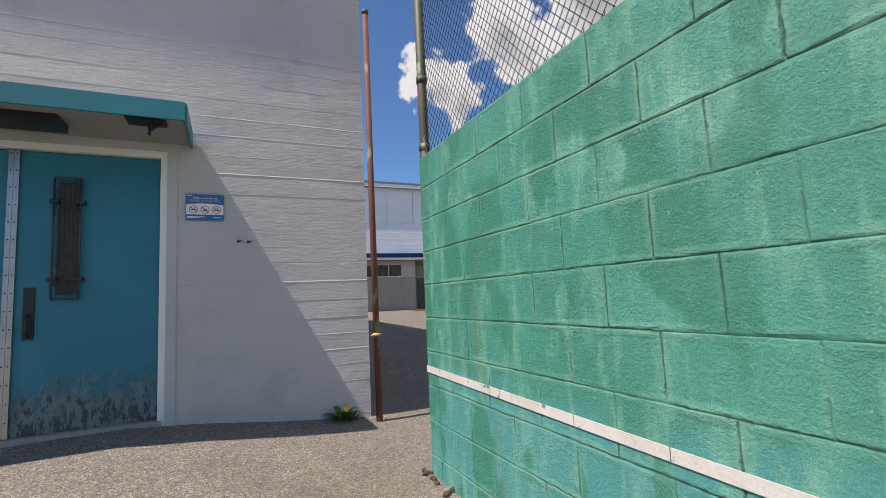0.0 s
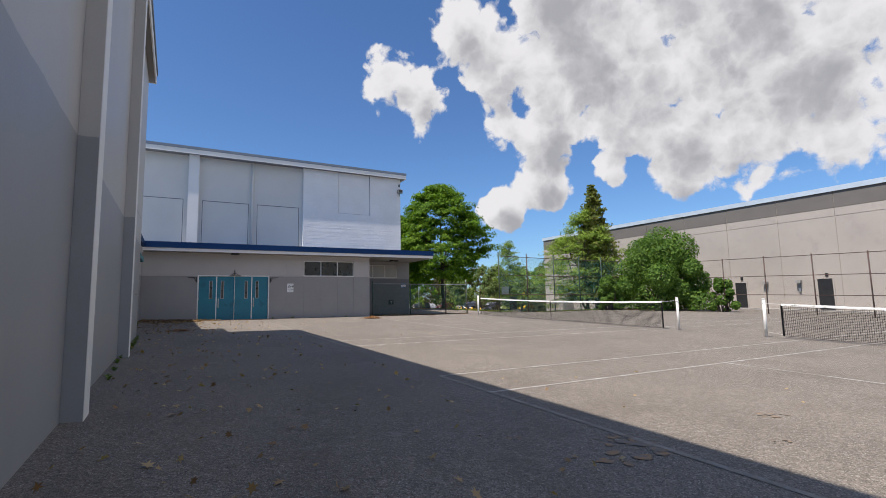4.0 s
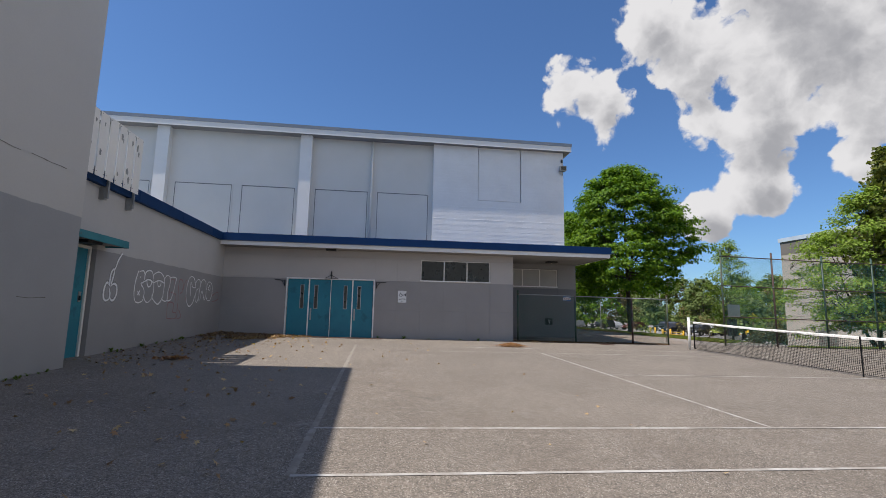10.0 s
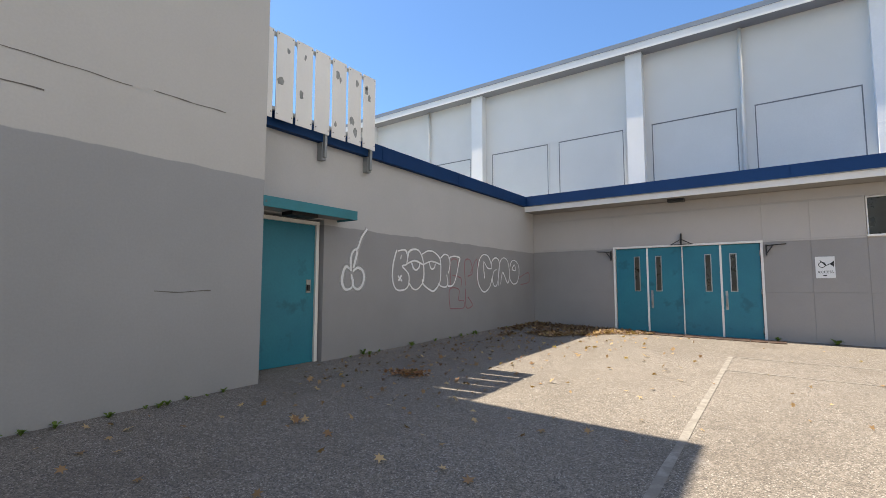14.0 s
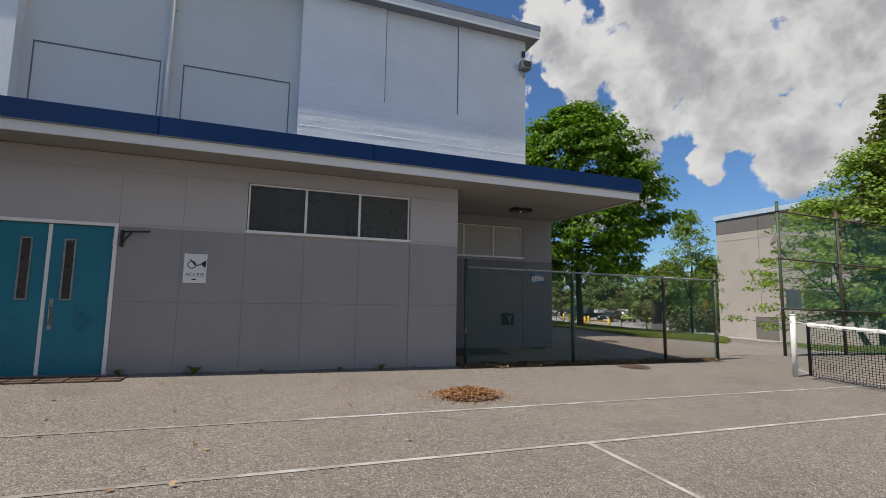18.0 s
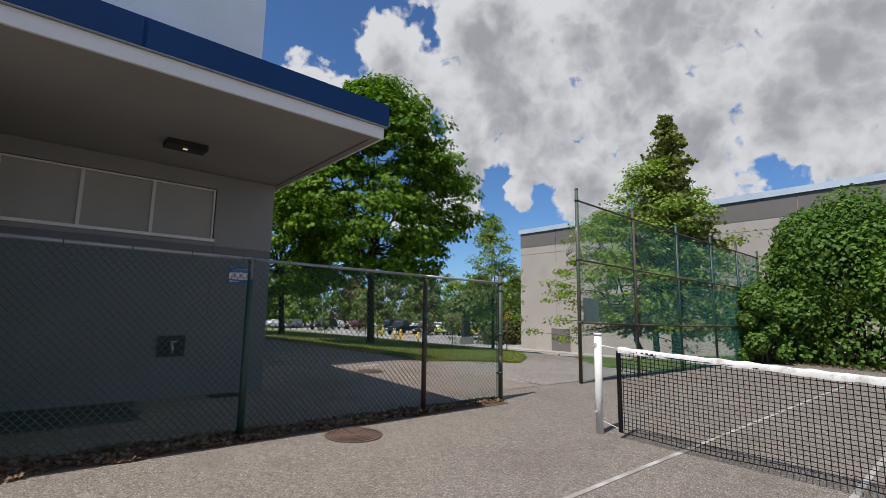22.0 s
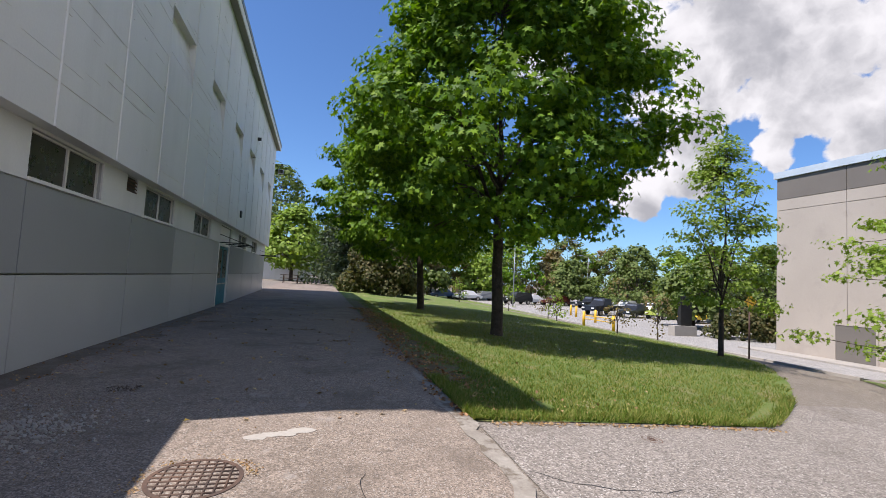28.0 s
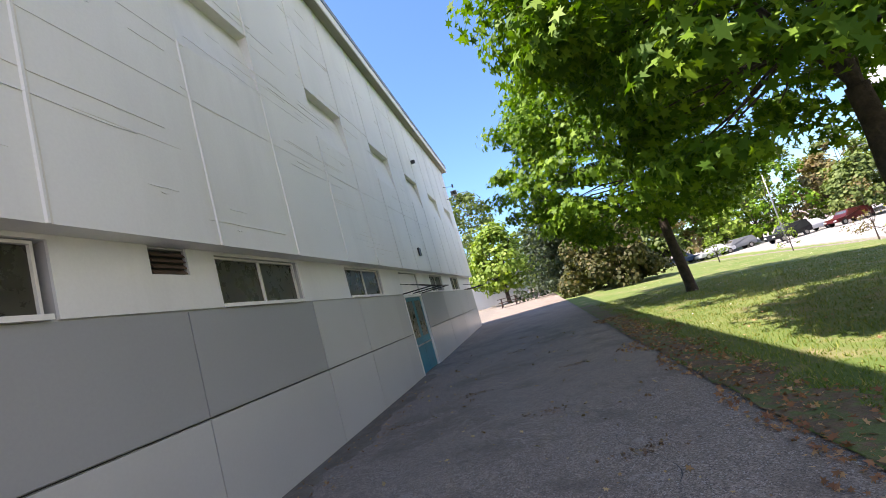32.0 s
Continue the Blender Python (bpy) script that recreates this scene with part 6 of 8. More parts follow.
# ---- nets ----
def tennis_net(y_a, y_b, x=17.05, gap_a=0.62, gap_b=0.27, seed=1):
    """A net between posts at y_a (far) and y_b (near); its cords, tape, strap and the two posts."""
    nt = thing("tennis_net", "black tennis net with a wrinkled white top tape", "net", group="tennis nets")
    s = 1 if y_b > y_a else -1
    ya, yb = y_a + s * gap_a, y_b - s * gap_b
    L = abs(yb - ya)

    def top(y):
        u = (y - ya) / (yb - ya)
        return ground_z(x, y) + 1.02 - 0.34 * u * (1 - u) * 1.0 + 0.012 * noise.noise(Vector((y * 1.3, seed, 0)))

    def bottom(y):
        return ground_z(x, y) + 0.045 + 0.05 * abs(noise.noise(Vector((y * 0.5, seed, 5))))

    def sway(y, v):
        return x + 0.02 * noise.noise(Vector((y * 0.6, v * 2, seed)))
    n = round(L / 0.047)
    bm = bmesh.new()
    for i in range(n + 1):
        y = ya + (yb - ya) * i / n
        zt, zb = top(y) - 0.05, bottom(y)
        pts = [(sway(y, k / 3), y + 0.006 * noise.noise(Vector((i, k, 0))), zb + (zt - zb) * k / 3) for k in range(4)]
        for p, q in zip(pts, pts[1:]):
            tube(bm, p, q, 0.0042, 3, caps=False)
    part("mesh", bm, M["net"], nt)
    bm = bmesh.new()
    m = round(L / 0.35)
    for j in range(22):
        v = j / 21
        prev = None
        for i in range(m + 1):
            y = ya + (yb - ya) * i / m
            zt, zb = top(y) - 0.05, bottom(y)
            p = (sway(y, 1 - v), y, zt + (zb - zt) * v)
            if prev:
                tube(bm, prev, p, 0.006 if j in (0, 21) else 0.0042, 3, caps=False)
            prev = p
    part("mesh", bm, M["net"], nt)
    bm = bmesh.new()
    m = round(L / 0.06)
    prev = None
    for i in range(m + 1):
        y = ya + (yb - ya) * i / m
        zt = top(y)
        bul = 0.018 * noise.noise(Vector((y * 9, seed, 3)))
        row = [bm.verts.new((x + dx + (bul if dx else 0) * (1 if dx > 0 else -1), y, zt + dz + 0.013 * noise.noise(Vector((y * 8, dx * 40, seed))))) for dx, dz in ((-0.012, -0.065), (-0.014, -0.02), (0, 0.0), (0.014, -0.02), (0.012, -0.065))]
        if prev:
            for k in range(4):
                f = bm.faces.new((prev[k], prev[k + 1], row[k + 1], row[k]))
                f.smooth = True
        prev = row
    tp = part("tape", bm, M["tape"], nt, "wrinkled white vinyl tape")
    for k in range(6):
        yy = yb - s * (0.25 + k * 0.055)
        block("print_bar", x - 0.0165, yy, top(yy) - 0.045, x - 0.0155, yy + 0.03, top(yy) - 0.03, M["black"], tp)
    for y in (ya, yb):
        block("side_band", x - 0.008, y - 0.025, bottom(y), x + 0.008, y + 0.025, top(y) - 0.05, M["net"], nt)
    for y, yp in ((ya, y_a), (yb, y_b)):
        bm = bmesh.new()
        tube(bm, (x, y, top(y) - 0.02), (x, yp, top(y) + 0.01), 0.006, 6)
        part("rope", bm, M["tape"], nt)
        bm = bmesh.new()
        tube(bm, (x, y, bottom(y) + 0.03), (x, yp, bottom(y) + 0.10), 0.004, 6)
        part("rope", bm, M["tape"], nt)
    ym = (ya + yb) / 2
    block("strap", x - 0.016, ym - 0.02, ground_z(x, ym), x - 0.013, ym + 0.02, top(ym), M["net"], nt)
    for y in (y_a, y_b):
        g = ground_z(x, y)
        p = thing("net_post", "round white painted steel net post", "post", group="net posts")
        lean = 0.012 * s * (1 if y == y_b else -1)
        bm = bmesh.new()
        tube(bm, (x, y, g - 0.05), (x, y - lean, g + 1.13), 0.045, 16)
        part("tube", bm, M["post"], p)
        bm = bmesh.new()
        tube(bm, (x, y - lean, g + 1.13), (x, y - lean, g + 1.165), 0.047, 16)
        part("cap", bm, M["tape"], p)
        for k in range(4):
            bm = bmesh.new()
            tube(bm, (x, y, g + 1.0 + k * 0.012), (x, y, g + 1.009 + k * 0.012), 0.050, 14)
            part("rope_turn", bm, M["tape"], p, "white rope wound round the post")
        bm = bmesh.new()
        tube(bm, (x - 0.045, y, g + 0.25), (x - 0.07, y, g + 0.25), 0.012, 6)
        part("cleat", bm, M["tape"], p)


tennis_net(12.48, 25.15, 17.05, 0.62, 0.27, seed=1)
tennis_net(-3.1, 9.66, 17.05, 0.4, 0.48, seed=2)


# ---- fences ----
def link_panel(bm, a, b, z0, z1, pitch, r, bow=0.0, zf=None):
    """Woven diamond wire between two plan points, from z0 to z1 above the ground there."""
    a, b = Vector((a[0], a[1], 0)), Vector((b[0], b[1], 0))
    L, H = (b - a).length, z1 - z0
    d = (b - a) / L
    side = Vector((-d.y, d.x, 0))
    slope = 1.1
    run = H / slope
    n = int((L + run) / pitch) + 1
    for fam in (0, 1):
        for i in range(n + 1):
            u0 = i * pitch - (run if fam == 0 else 0)
            p, q = (u0, z0), (u0 + run, z1)
            if fam:
                p, q = (u0, z0), (u0 - run, z1)
            t0, t1 = 0.0, 1.0
            du = q[0] - p[0]
            for lim, s in ((0.0, 1), (L, -1)):
                t = (lim - p[0]) / du
                if (p[0] < lim) == (s > 0) and p[0] != lim:
                    if (du > 0) == (s > 0):
                        t0 = max(t0, t)
                if (q[0] < lim) == (s > 0) and q[0] != lim:
                    if (du < 0) == (s > 0):
                        t1 = min(t1, t)
            if t1 - t0 < 0.02:
                continue
            ends = []
            for t in (t0, t1):
                u, z = p[0] + du * t, p[1] + (q[1] - p[1]) * t
                w = a + d * u + side * (0.004 if fam else -0.004)
                ends.append((w.x, w.y, z + (zf(w.x, w.y) if zf else 0.0)))
            tube(bm, ends[0], ends[1], r, 4 if r > 0.0018 else 3, caps=False)


def woven_panel(bm, a, b, z0, z1, pitch, r, zf):
    """Zigzag wires that hook into their neighbours, each bent round the next at the knuckles."""
    a, b = Vector((a[0], a[1], 0)), Vector((b[0], b[1], 0))
    L = (b - a).length
    d = (b - a) / L
    side = Vector((-d.y, d.x, 0))
    pitch = pitch / 2
    h = pitch * 1.1
    rows = int((z1 - z0) / h)
    hook = 0.0045
    for k in range(int(L / pitch) + 1):
        prev = None
        for j in range(rows + 1):
            out = 1 if (j + k) % 2 else -1
            for s in (-1, 1):
                u = (k + 0.5) * pitch + out * (pitch / 2 + hook * 0.5)
                z = z0 + j * h + s * 0.0045
                w = a + d * min(max(u, 0.0), L) + side * (s * out * 0.0035)
                p = (w.x, w.y, z + zf(w.x, w.y))
                if prev:
                    tube(bm, prev, p, r, 5, caps=False)
                prev = p


def fence(name, pts, height, rails, post_mat, rail_mat, wire_mat, pitch, r, label, post_r=0.03, mats=None, top_over=0.05, heights=None, wire_from=0.05, woven=False, rail_r=0.021):
    f = thing(name, label, "fence")
    for i, (x, y) in enumerate(pts):
        g = ground_z(x, y)
        h = heights[i] if heights else height + top_over
        bm = bmesh.new()
        tube(bm, (x, y, g - 0.05), (x, y, g + h), post_r, 14)
        po = part("post", bm, M[mats[i] if mats else post_mat], f)
        bm = bmesh.new()
        tube(bm, (x, y, g + h), (x, y, g + h + 0.025), post_r * 1.06, 14)
        tube(bm, (x, y, g + h + 0.025), (x, y, g + h + 0.045), post_r * 1.06, 14, post_r * 0.75)
        part("cap", bm, M[mats[i] if mats else post_mat], po)
        for z in [v for v in rails if v < h + 0.01]:
            bm = bmesh.new()
            tube(bm, (x, y, g + z - 0.03), (x, y, g + z + 0.03), post_r * 1.15, 14)
            part("clamp", bm, M[post_mat], po)
    for (x0, y0), (x1, y1) in zip(pts, pts[1:]):
        for z in rails:
            bm = bmesh.new()
            tube(bm, (x0, y0, ground_z(x0, y0) + z), (x1, y1, ground_z(x1, y1) + z), rail_r, 10)
            part("rail", bm, M[rail_mat], f)
        bm = bmesh.new()
        if woven:
            woven_panel(bm, (x0, y0), (x1, y1), wire_from, height, pitch, r, ground_z)
        else:
            link_panel(bm, (x0, y0), (x1, y1), wire_from, height, pitch, r, zf=ground_z)
        part("chain_link", bm, M[wire_mat], f)
    return f


# low fence at the gap, its end post beside the way through
gate = fence("chain_link_fence", [(11.22, 27.22), (13.60, 27.21), (16.02, 27.20), (17.55, 27.16)], 1.83, [1.84], "fence_old", "galv", "wire", 0.068, 0.0028,
             "low chain-link fence with a galvanised top rail", post_r=0.035, mats=["fence_green", "fence_green", "fence_brown", "fence_old"], heights=[1.95, 1.80, 1.80, 1.96], woven=True, rail_r=0.019)
ex, ey, eg = 17.55, 27.16, ground_z(17.55, 27.16)
for z in (0.42, 1.02, 1.72):
    bm = bmesh.new()
    tube(bm, (ex, ey, eg + z - 0.015), (ex, ey, eg + z + 0.015), 0.0395, 16)
    cuboid(bm, ex - 0.100, ey - 0.004, eg + z - 0.014, ex - 0.03, ey + 0.004, eg + z + 0.014)
    tube(bm, (ex - 0.088, ey - 0.012, eg + z), (ex - 0.088, ey + 0.014, eg + z), 0.007, 8)
    part("clamp", bm, M["fence_green"], gate)
bm = bmesh.new()
cuboid(bm, ex - 0.088, ey - 0.004, eg + 0.04, ex - 0.076, ey + 0.004, eg + 1.80)
part("tension_bar", bm, M["fence_brown"], gate)
for k in range(27):
    bm = bmesh.new()
    z = eg + 0.06 + k * 0.065
    tube(bm, (ex - 0.10, ey, z), (ex - 0.066, ey, z + 0.02), 0.0026, 4, caps=False)
    part("tie", bm, M["wire_dk"], gate)
rnd = random.Random(2)
for k in range(12):
    bm = bmesh.new()
    x = 11.5 + k * 0.5
    g = ground_z(x, 27.2) + 1.84
    tube(bm, (x, 27.175, g - 0.02), (x + 0.02, 27.23, g + 0.012), 0.003, 4, caps=False)
    tube(bm, (x, 27.175, g - 0.02), (x, 27.175, g + 0.02), 0.003, 4, caps=False)
    part("tie", bm, M["wire_dk"], gate)

fence("court_fence", [(20.43, 27.55), (22.90, 27.55), (25.42, 27.55), (28.0, 27.55), (30.42, 27.55), (32.8, 27.55)], 3.83, [1.22, 2.55, 3.83], "fence_green", "fence_brown", "wire_teal", 0.070, 0.0025,
      "tall green chain-link court fence with rusty rails", post_r=0.038, top_over=0.22, mats=["fence_old", "fence_brown", "fence_green", "fence_green", "fence_green", "fence_green"])
fence("court_fence", [(34.5, 25.7 - 2.63 * k) for k in range(12)], 3.6, [1.2, 2.4, 3.6], "fence_brown", "fence_brown", "wire_dk", 0.16, 0.0016,
      "tall chain-link fence along the far end of the courts", post_r=0.035, top_over=0.04)
wf = thing("board_sign", "blank grey board wired to the court fence", "sign")
block("board", 20.66, 27.58, 1.85, 21.24, 27.595, 2.36, M["galv"], wf)

# ---- green practice wall ----
GW_Y, GW_T, PITCH, COURSE, BOND = 0.92, 2.54, 0.457, 0.2332, 0.51
gw = structure(block("wall_practice", 0.8305, -9.0, 0.0, 1.01, GW_Y - 0.012, GW_T - 0.012, M["block"]), "green painted concrete block practice wall with a white stripe", "wall")
rnd = random.Random(11)


def block_mesh(w, seed):
    """A painted block, its edges ragged and rolled back into the joint."""
    r = random.Random(seed)
    bm = bmesh.new()
    h = COURSE
    rim = []
    for ax, n in ((0, 5), (1, 3), (2, 5), (3, 3)):
        for i in range(n):
            u = i / n
            y, z = ((-w / 2 + w * u, -h / 2), (w / 2, -h / 2 + h * u), (w / 2 - w * u, h / 2), (-w / 2, h / 2 - h * u))[ax]
            rim.append((y, z))
    rings = []
    for inset, depth in ((0.0016, 0.0030), (0.0060, 0.0012), (0.016, 0.0)):
        row = []
        for y, z in rim:
            a = inset * r.uniform(0.45, 1.7)
            row.append(bm.verts.new((depth + r.uniform(-0.0006, 0.0006), y - math.copysign(min(a, abs(y)), y), z - math.copysign(min(a, abs(z)), z))))
        rings.append(row)
    n = len(rim)
    for p, q in zip(rings, rings[1:]):
        for i in range(n):
            bm.faces.new((p[i], q[i], q[(i + 1) % n], p[(i + 1) % n]))
    bm.faces.new(rings[-1][::-1])
    bm.normal_update()
    me = mesh_of("block", bm)
    me.materials.append(M["block"])
    return me


shapes = [block_mesh(PITCH, k) for k in range(8)]
for row in range(11):
    start = BOND if row % 2 == 0 else BOND - PITCH / 2
    if row % 2:
        start += PITCH
    cuts = [GW_Y - 0.002] + [start - PITCH * k for k in range(15) if start - PITCH * k < GW_Y - 0.05]
    for y1, y0 in zip(cuts, cuts[1:]):
        whole = abs(y1 - y0 - PITCH) < 0.001
        ob = new("block", rnd.choice(shapes) if whole else block_mesh(y1 - y0, 50 + row))
        ob.parent = gw
        ob.location = (0.826 + rnd.uniform(-0.0012, 0.0012), (y0 + y1) / 2, GW_T - COURSE * (row + 0.5))
    bm = bmesh.new()
    cuboid(bm, 0.8285, -9.0, GW_T - COURSE * (row + 1) + 0.004, 0.8303, cuts[-1] - 0.004, GW_T - COURSE * row - 0.004)
    part("far_course", bm, M["block"], gw)
# painted stripe: one short bar a block, just proud of the paint
for k in range(-1, 14):
    y1 = min(GW_Y - 0.004, BOND - PITCH / 2 + PITCH - PITCH * k)
    bar_ = block("stripe", 0.8205, BOND - PITCH / 2 - PITCH * k + 0.002, 0.996, 0.8235, y1 - 0.002, 1.041, M["stripe"], gw)
    for v in bar_.data.vertices:
        v.co.z += 0.0165 * (bar_.location.y + v.co.y - 0.92)
for k, (y, z, w, h) in enumerate(((0.884, 1.80, 0.009, 0.020), (0.880, 1.725, 0.013, 0.007), (0.855, 1.665, 0.010, 0.010), (0.895, 1.56, 0.005, 0.025))):
    rs = random.Random(70 + k)
    bm = bmesh.new()
    bm.faces.new([bm.verts.new((0.8215, y + w * rs.uniform(0.5, 1.1) * math.cos(0.63 * q), z + h * rs.uniform(0.5, 1.1) * math.sin(0.63 * q))) for q in range(10)])
    part("paint_smear", bm, M["stripe"] if k != 2 else M["iron"], gw)
gp = thing("wall_fence", "chain-link fence standing on the green wall", "fence")
bm = bmesh.new()
tube(bm, (0.893, GW_Y + 0.03, 0.2), (0.889, GW_Y + 0.03, 5.4), 0.036, 18)
part("post", bm, M["fence_old"], gp)
for z in (2.62, 3.15):
    bm = bmesh.new()
    tube(bm, (0.891, GW_Y + 0.03, z), (0.891, GW_Y + 0.03, z + 0.05), 0.042, 18)
    part("clamp", bm, M["fence_old"], gp)
bm = bmesh.new()
link_panel(bm, (0.90, GW_Y + 0.01), (0.90, -7.0), 2.56, 5.3, 0.062, 0.0022)
part("chain_link", bm, M["wire_dk"], gp)
for k in range(130):
    y = GW_Y - 0.02 - k * 0.06
    bm = bmesh.new()
    tube(bm, (0.895, y, 2.555), (0.885 + 0.02 * (k % 2), y - 0.02, 2.60), 0.0022, 4, caps=False)
    part("wire_end", bm, M["wire_dk"], gp)

# ---- plants ----
def soup(name, verts, k, material):
    """One mesh of many separate small faces with k corners each; verts is an array of shape (n*k, 3)."""
    n = len(verts) // k
    me = bpy.data.meshes.new(name)
    me.vertices.add(n * k)
    me.vertices.foreach_set("co", np.asarray(verts, dtype=np.float32).ravel())
    me.loops.add(n * k)
    me.loops.foreach_set("vertex_index", np.arange(n * k, dtype=np.int32))
    me.polygons.add(n)
    me.polygons.foreach_set("loop_start", np.arange(0, n * k, k, dtype=np.int32))
    me.polygons.foreach_set("loop_total", np.full(n, k, dtype=np.int32))
    me.update()
    me.materials.append(material)
    return new(name, me)


def leaf_faces(centres, size, rng, flatness=0.6, lobes=True, out_ways=None):
    """Leaf blades at the centres: kite shapes, tilted at random, mostly level when flatness is high; out_ways: ways that they turn their faces to."""
    n = len(centres)
    nrm = rng.normal(size=(n, 3)) * (1 - flatness)
    if out_ways is None:
        nrm[:, 2] += flatness * rng.choice([1, 1, 1, -1], n)
    else:
        nrm = nrm * 0.75 + out_ways
        nrm[:, 2] += flatness
    nrm /= np.linalg.norm(nrm, axis=1, keepdims=True) + 1e-9
    ref = rng.normal(size=(n, 3))
    u = np.cross(nrm, ref)
    u /= np.linalg.norm(u, axis=1, keepdims=True) + 1e-9
    v = np.cross(nrm, u)
    s = (size * rng.uniform(0.65, 1.3, n))[:, None]
    shape = ((-0.5, 0.0), (-0.08, -0.42), (0.5, 0.0), (-0.08, 0.42)) if not lobes else ((-0.45, 0.0), (-0.22, -0.10), (-0.30, -0.40), (-0.02, -0.20), (0.16, -0.46), (0.18, -0.13), (0.58, 0.0), (0.18, 0.13), (0.16, 0.46), (-0.02, 0.20), (-0.30, 0.40), (-0.22, 0.10))
    out = np.empty((n, len(shape), 3))
    for i, (a, b) in enumerate(shape):
        droop = -0.12 * abs(b) * 2
        out[:, i] = centres + u * a * s + v * b * s + nrm * droop * s
    return out.reshape(-1, 3), len(shape)


def limb(bm, p, q, r0, r1, rng, bends=4, sag=0.0, n=8, crook=0.035):
    """A tapering, slightly crooked limb."""
    p, q = Vector(p), Vector(q)
    pts = [p]
    L = (q - p).length
    for i in range(1, bends + 1):
        t = i / bends
        off = Vector(rng.normal(0, crook * L * math.sin(math.pi * min(t, 0.95)), 3))
        pts.append(p.lerp(q, t) + off * (0 if i == bends else 1) + Vector((0, 0, sag * math.sin(math.pi * t))))
    prev = None
    across = (q - p).orthogonal().normalized()
    for i, c in enumerate(pts):
        d = (pts[min(i + 1, len(pts) - 1)] - pts[max(i - 1, 0)]).normalized()
        across = (across - d * across.dot(d)).normalized()
        up = d.cross(across)
        r = r0 + (r1 - r0) * i / bends
        ring_ = [bm.verts.new(c + across * (r * math.cos(6.28319 * k / n)) + up * (r * math.sin(6.28319 * k / n))) for k in range(n)]
        if prev:
            for k in range(n):
                f = bm.faces.new((prev[k], prev[(k + 1) % n], ring_[(k + 1) % n], ring_[k]))
                f.smooth = True
        prev = ring_
    return pts


def broad_tree(name, x, y, height, crown_z, radius, trunk_r, leaf, leaf_size, n_clumps, per_clump, seed, label, lean=(0, 0), clump=0.8, flat_=0.42, squash=1.0, top_pow=0.55, group="", lobes=True, fork=0.35, bark="bark", inner=0.45):
    """A broadleaf tree: flared trunk, limbs out to the leaf clumps, and an uneven crown with gaps."""
    rng = np.random.default_rng(seed)
    g = ground_z(x, y)
    t = thing(name, label, "tree", group=group)
    bm = bmesh.new()
    top = Vector((x + lean[0], y + lean[1], g + height * 0.80))
    fork_z = g + crown_z + (height - crown_z) * 0.05
    base = Vector((x, y, g - 0.1))
    # flare
    tube(bm, base, base + Vector((0, 0, 0.35)), trunk_r * 1.25, 12, trunk_r * 1.04, caps=False)
    limb(bm, base + Vector((0, 0, 0.34)), Vector((x + lean[0] * 0.3, y + lean[1] * 0.3, fork_z)), trunk_r * 1.04, trunk_r * 0.85, rng, 5, n=12, crook=0.003)
    mid = Vector((x + lean[0] * 0.3, y + lean[1] * 0.3, fork_z))
    mains = [(mid, top, trunk_r * 0.62)]
    k_main = 6
    for i in range(k_main):
        a = 6.28319 * (i + rng.uniform(-0.3, 0.3)) / k_main
        rr = radius * rng.uniform(0.45, 0.7)
        q = Vector((x + lean[0] * 0.7 + rr * math.cos(a), y + lean[1] * 0.7 + rr * math.sin(a), g + crown_z + (height - crown_z) * rng.uniform(0.35, 0.72)))
        p = mid.lerp(top, rng.uniform(0.0, 0.22))
        mains.append((p, q, trunk_r * rng.uniform(0.34, 0.5)))
    spine = []
    for p, q, r in mains:
        pts = limb(bm, p, q, r, r * 0.22, rng, 6, crook=0.022)
        spine += [(c, r * (1 - 0.75 * i / 6)) for i, c in enumerate(pts) if i > 0]
    cen = []
    ctr = np.array([x + lean[0], y + lean[1], 0])
    for i in range(n_clumps):
        h = rng.uniform(0, 1) ** 0.9
        prof = (math.sin(math.pi * (0.10 + 0.90 * h) ** top_pow)) ** 0.55 if h < 0.995 else 0.1
        wob_ = 1 + 0.46 * noise.noise(Vector((math.cos(i * 2.4) * 1.5, math.sin(i * 2.4) * 1.5, h * 3 + seed)))
        rad = radius * max(prof, 0.16) * wob_ * (rng.uniform(inner, 1.0) ** 0.55)
        a = i * 2.39996 + rng.uniform(-0.3, 0.3)
        cen.append((ctr[0] + rad * math.cos(a), ctr[1] + rad * math.sin(a) * squash, g + crown_z + (height - crown_z) * h))
    cen = np.array(cen)
    for c in cen[:: max(1, n_clumps // 190)]:
        cv = Vector(c)
        best = min(spine, key=lambda s: (s[0] - cv).length + max(0, s[0].z - cv.z) * 1.5)
        limb(bm, best[0], cv, max(0.014, min(0.055, best[1] * 0.55)), 0.006, rng, 3, n=5)
    part("trunk", bm, M[bark], t)
    pts, ways = [], []
    for c in cen:
        m = int(per_clump * rng.uniform(0.6, 1.4))
        d = rng.normal(size=(m, 3))
        d /= np.linalg.norm(d, axis=1, keepdims=True)
        d *= (rng.uniform(0, 1, m) ** 0.5)[:, None] * clump * rng.uniform(0.65, 1.25)
        ways.append(d / clump * 0.8 + (c - np.array([ctr[0], ctr[1], g + crown_z + (height - crown_z) * 0.45])) / radius * 0.35)
        d[:, 2] *= flat_
        d[:, 2] -= 0.10 * (d[:, 0] ** 2 + d[:, 1] ** 2) / max(clump, 0.1)
        pts.append(c + d)
    vs, k = leaf_faces(np.concatenate(pts), leaf_size, rng, 0.5, lobes, np.concatenate(ways))
    cr = soup("crown", vs, k, M[leaf])
    cr.parent = t
    return t


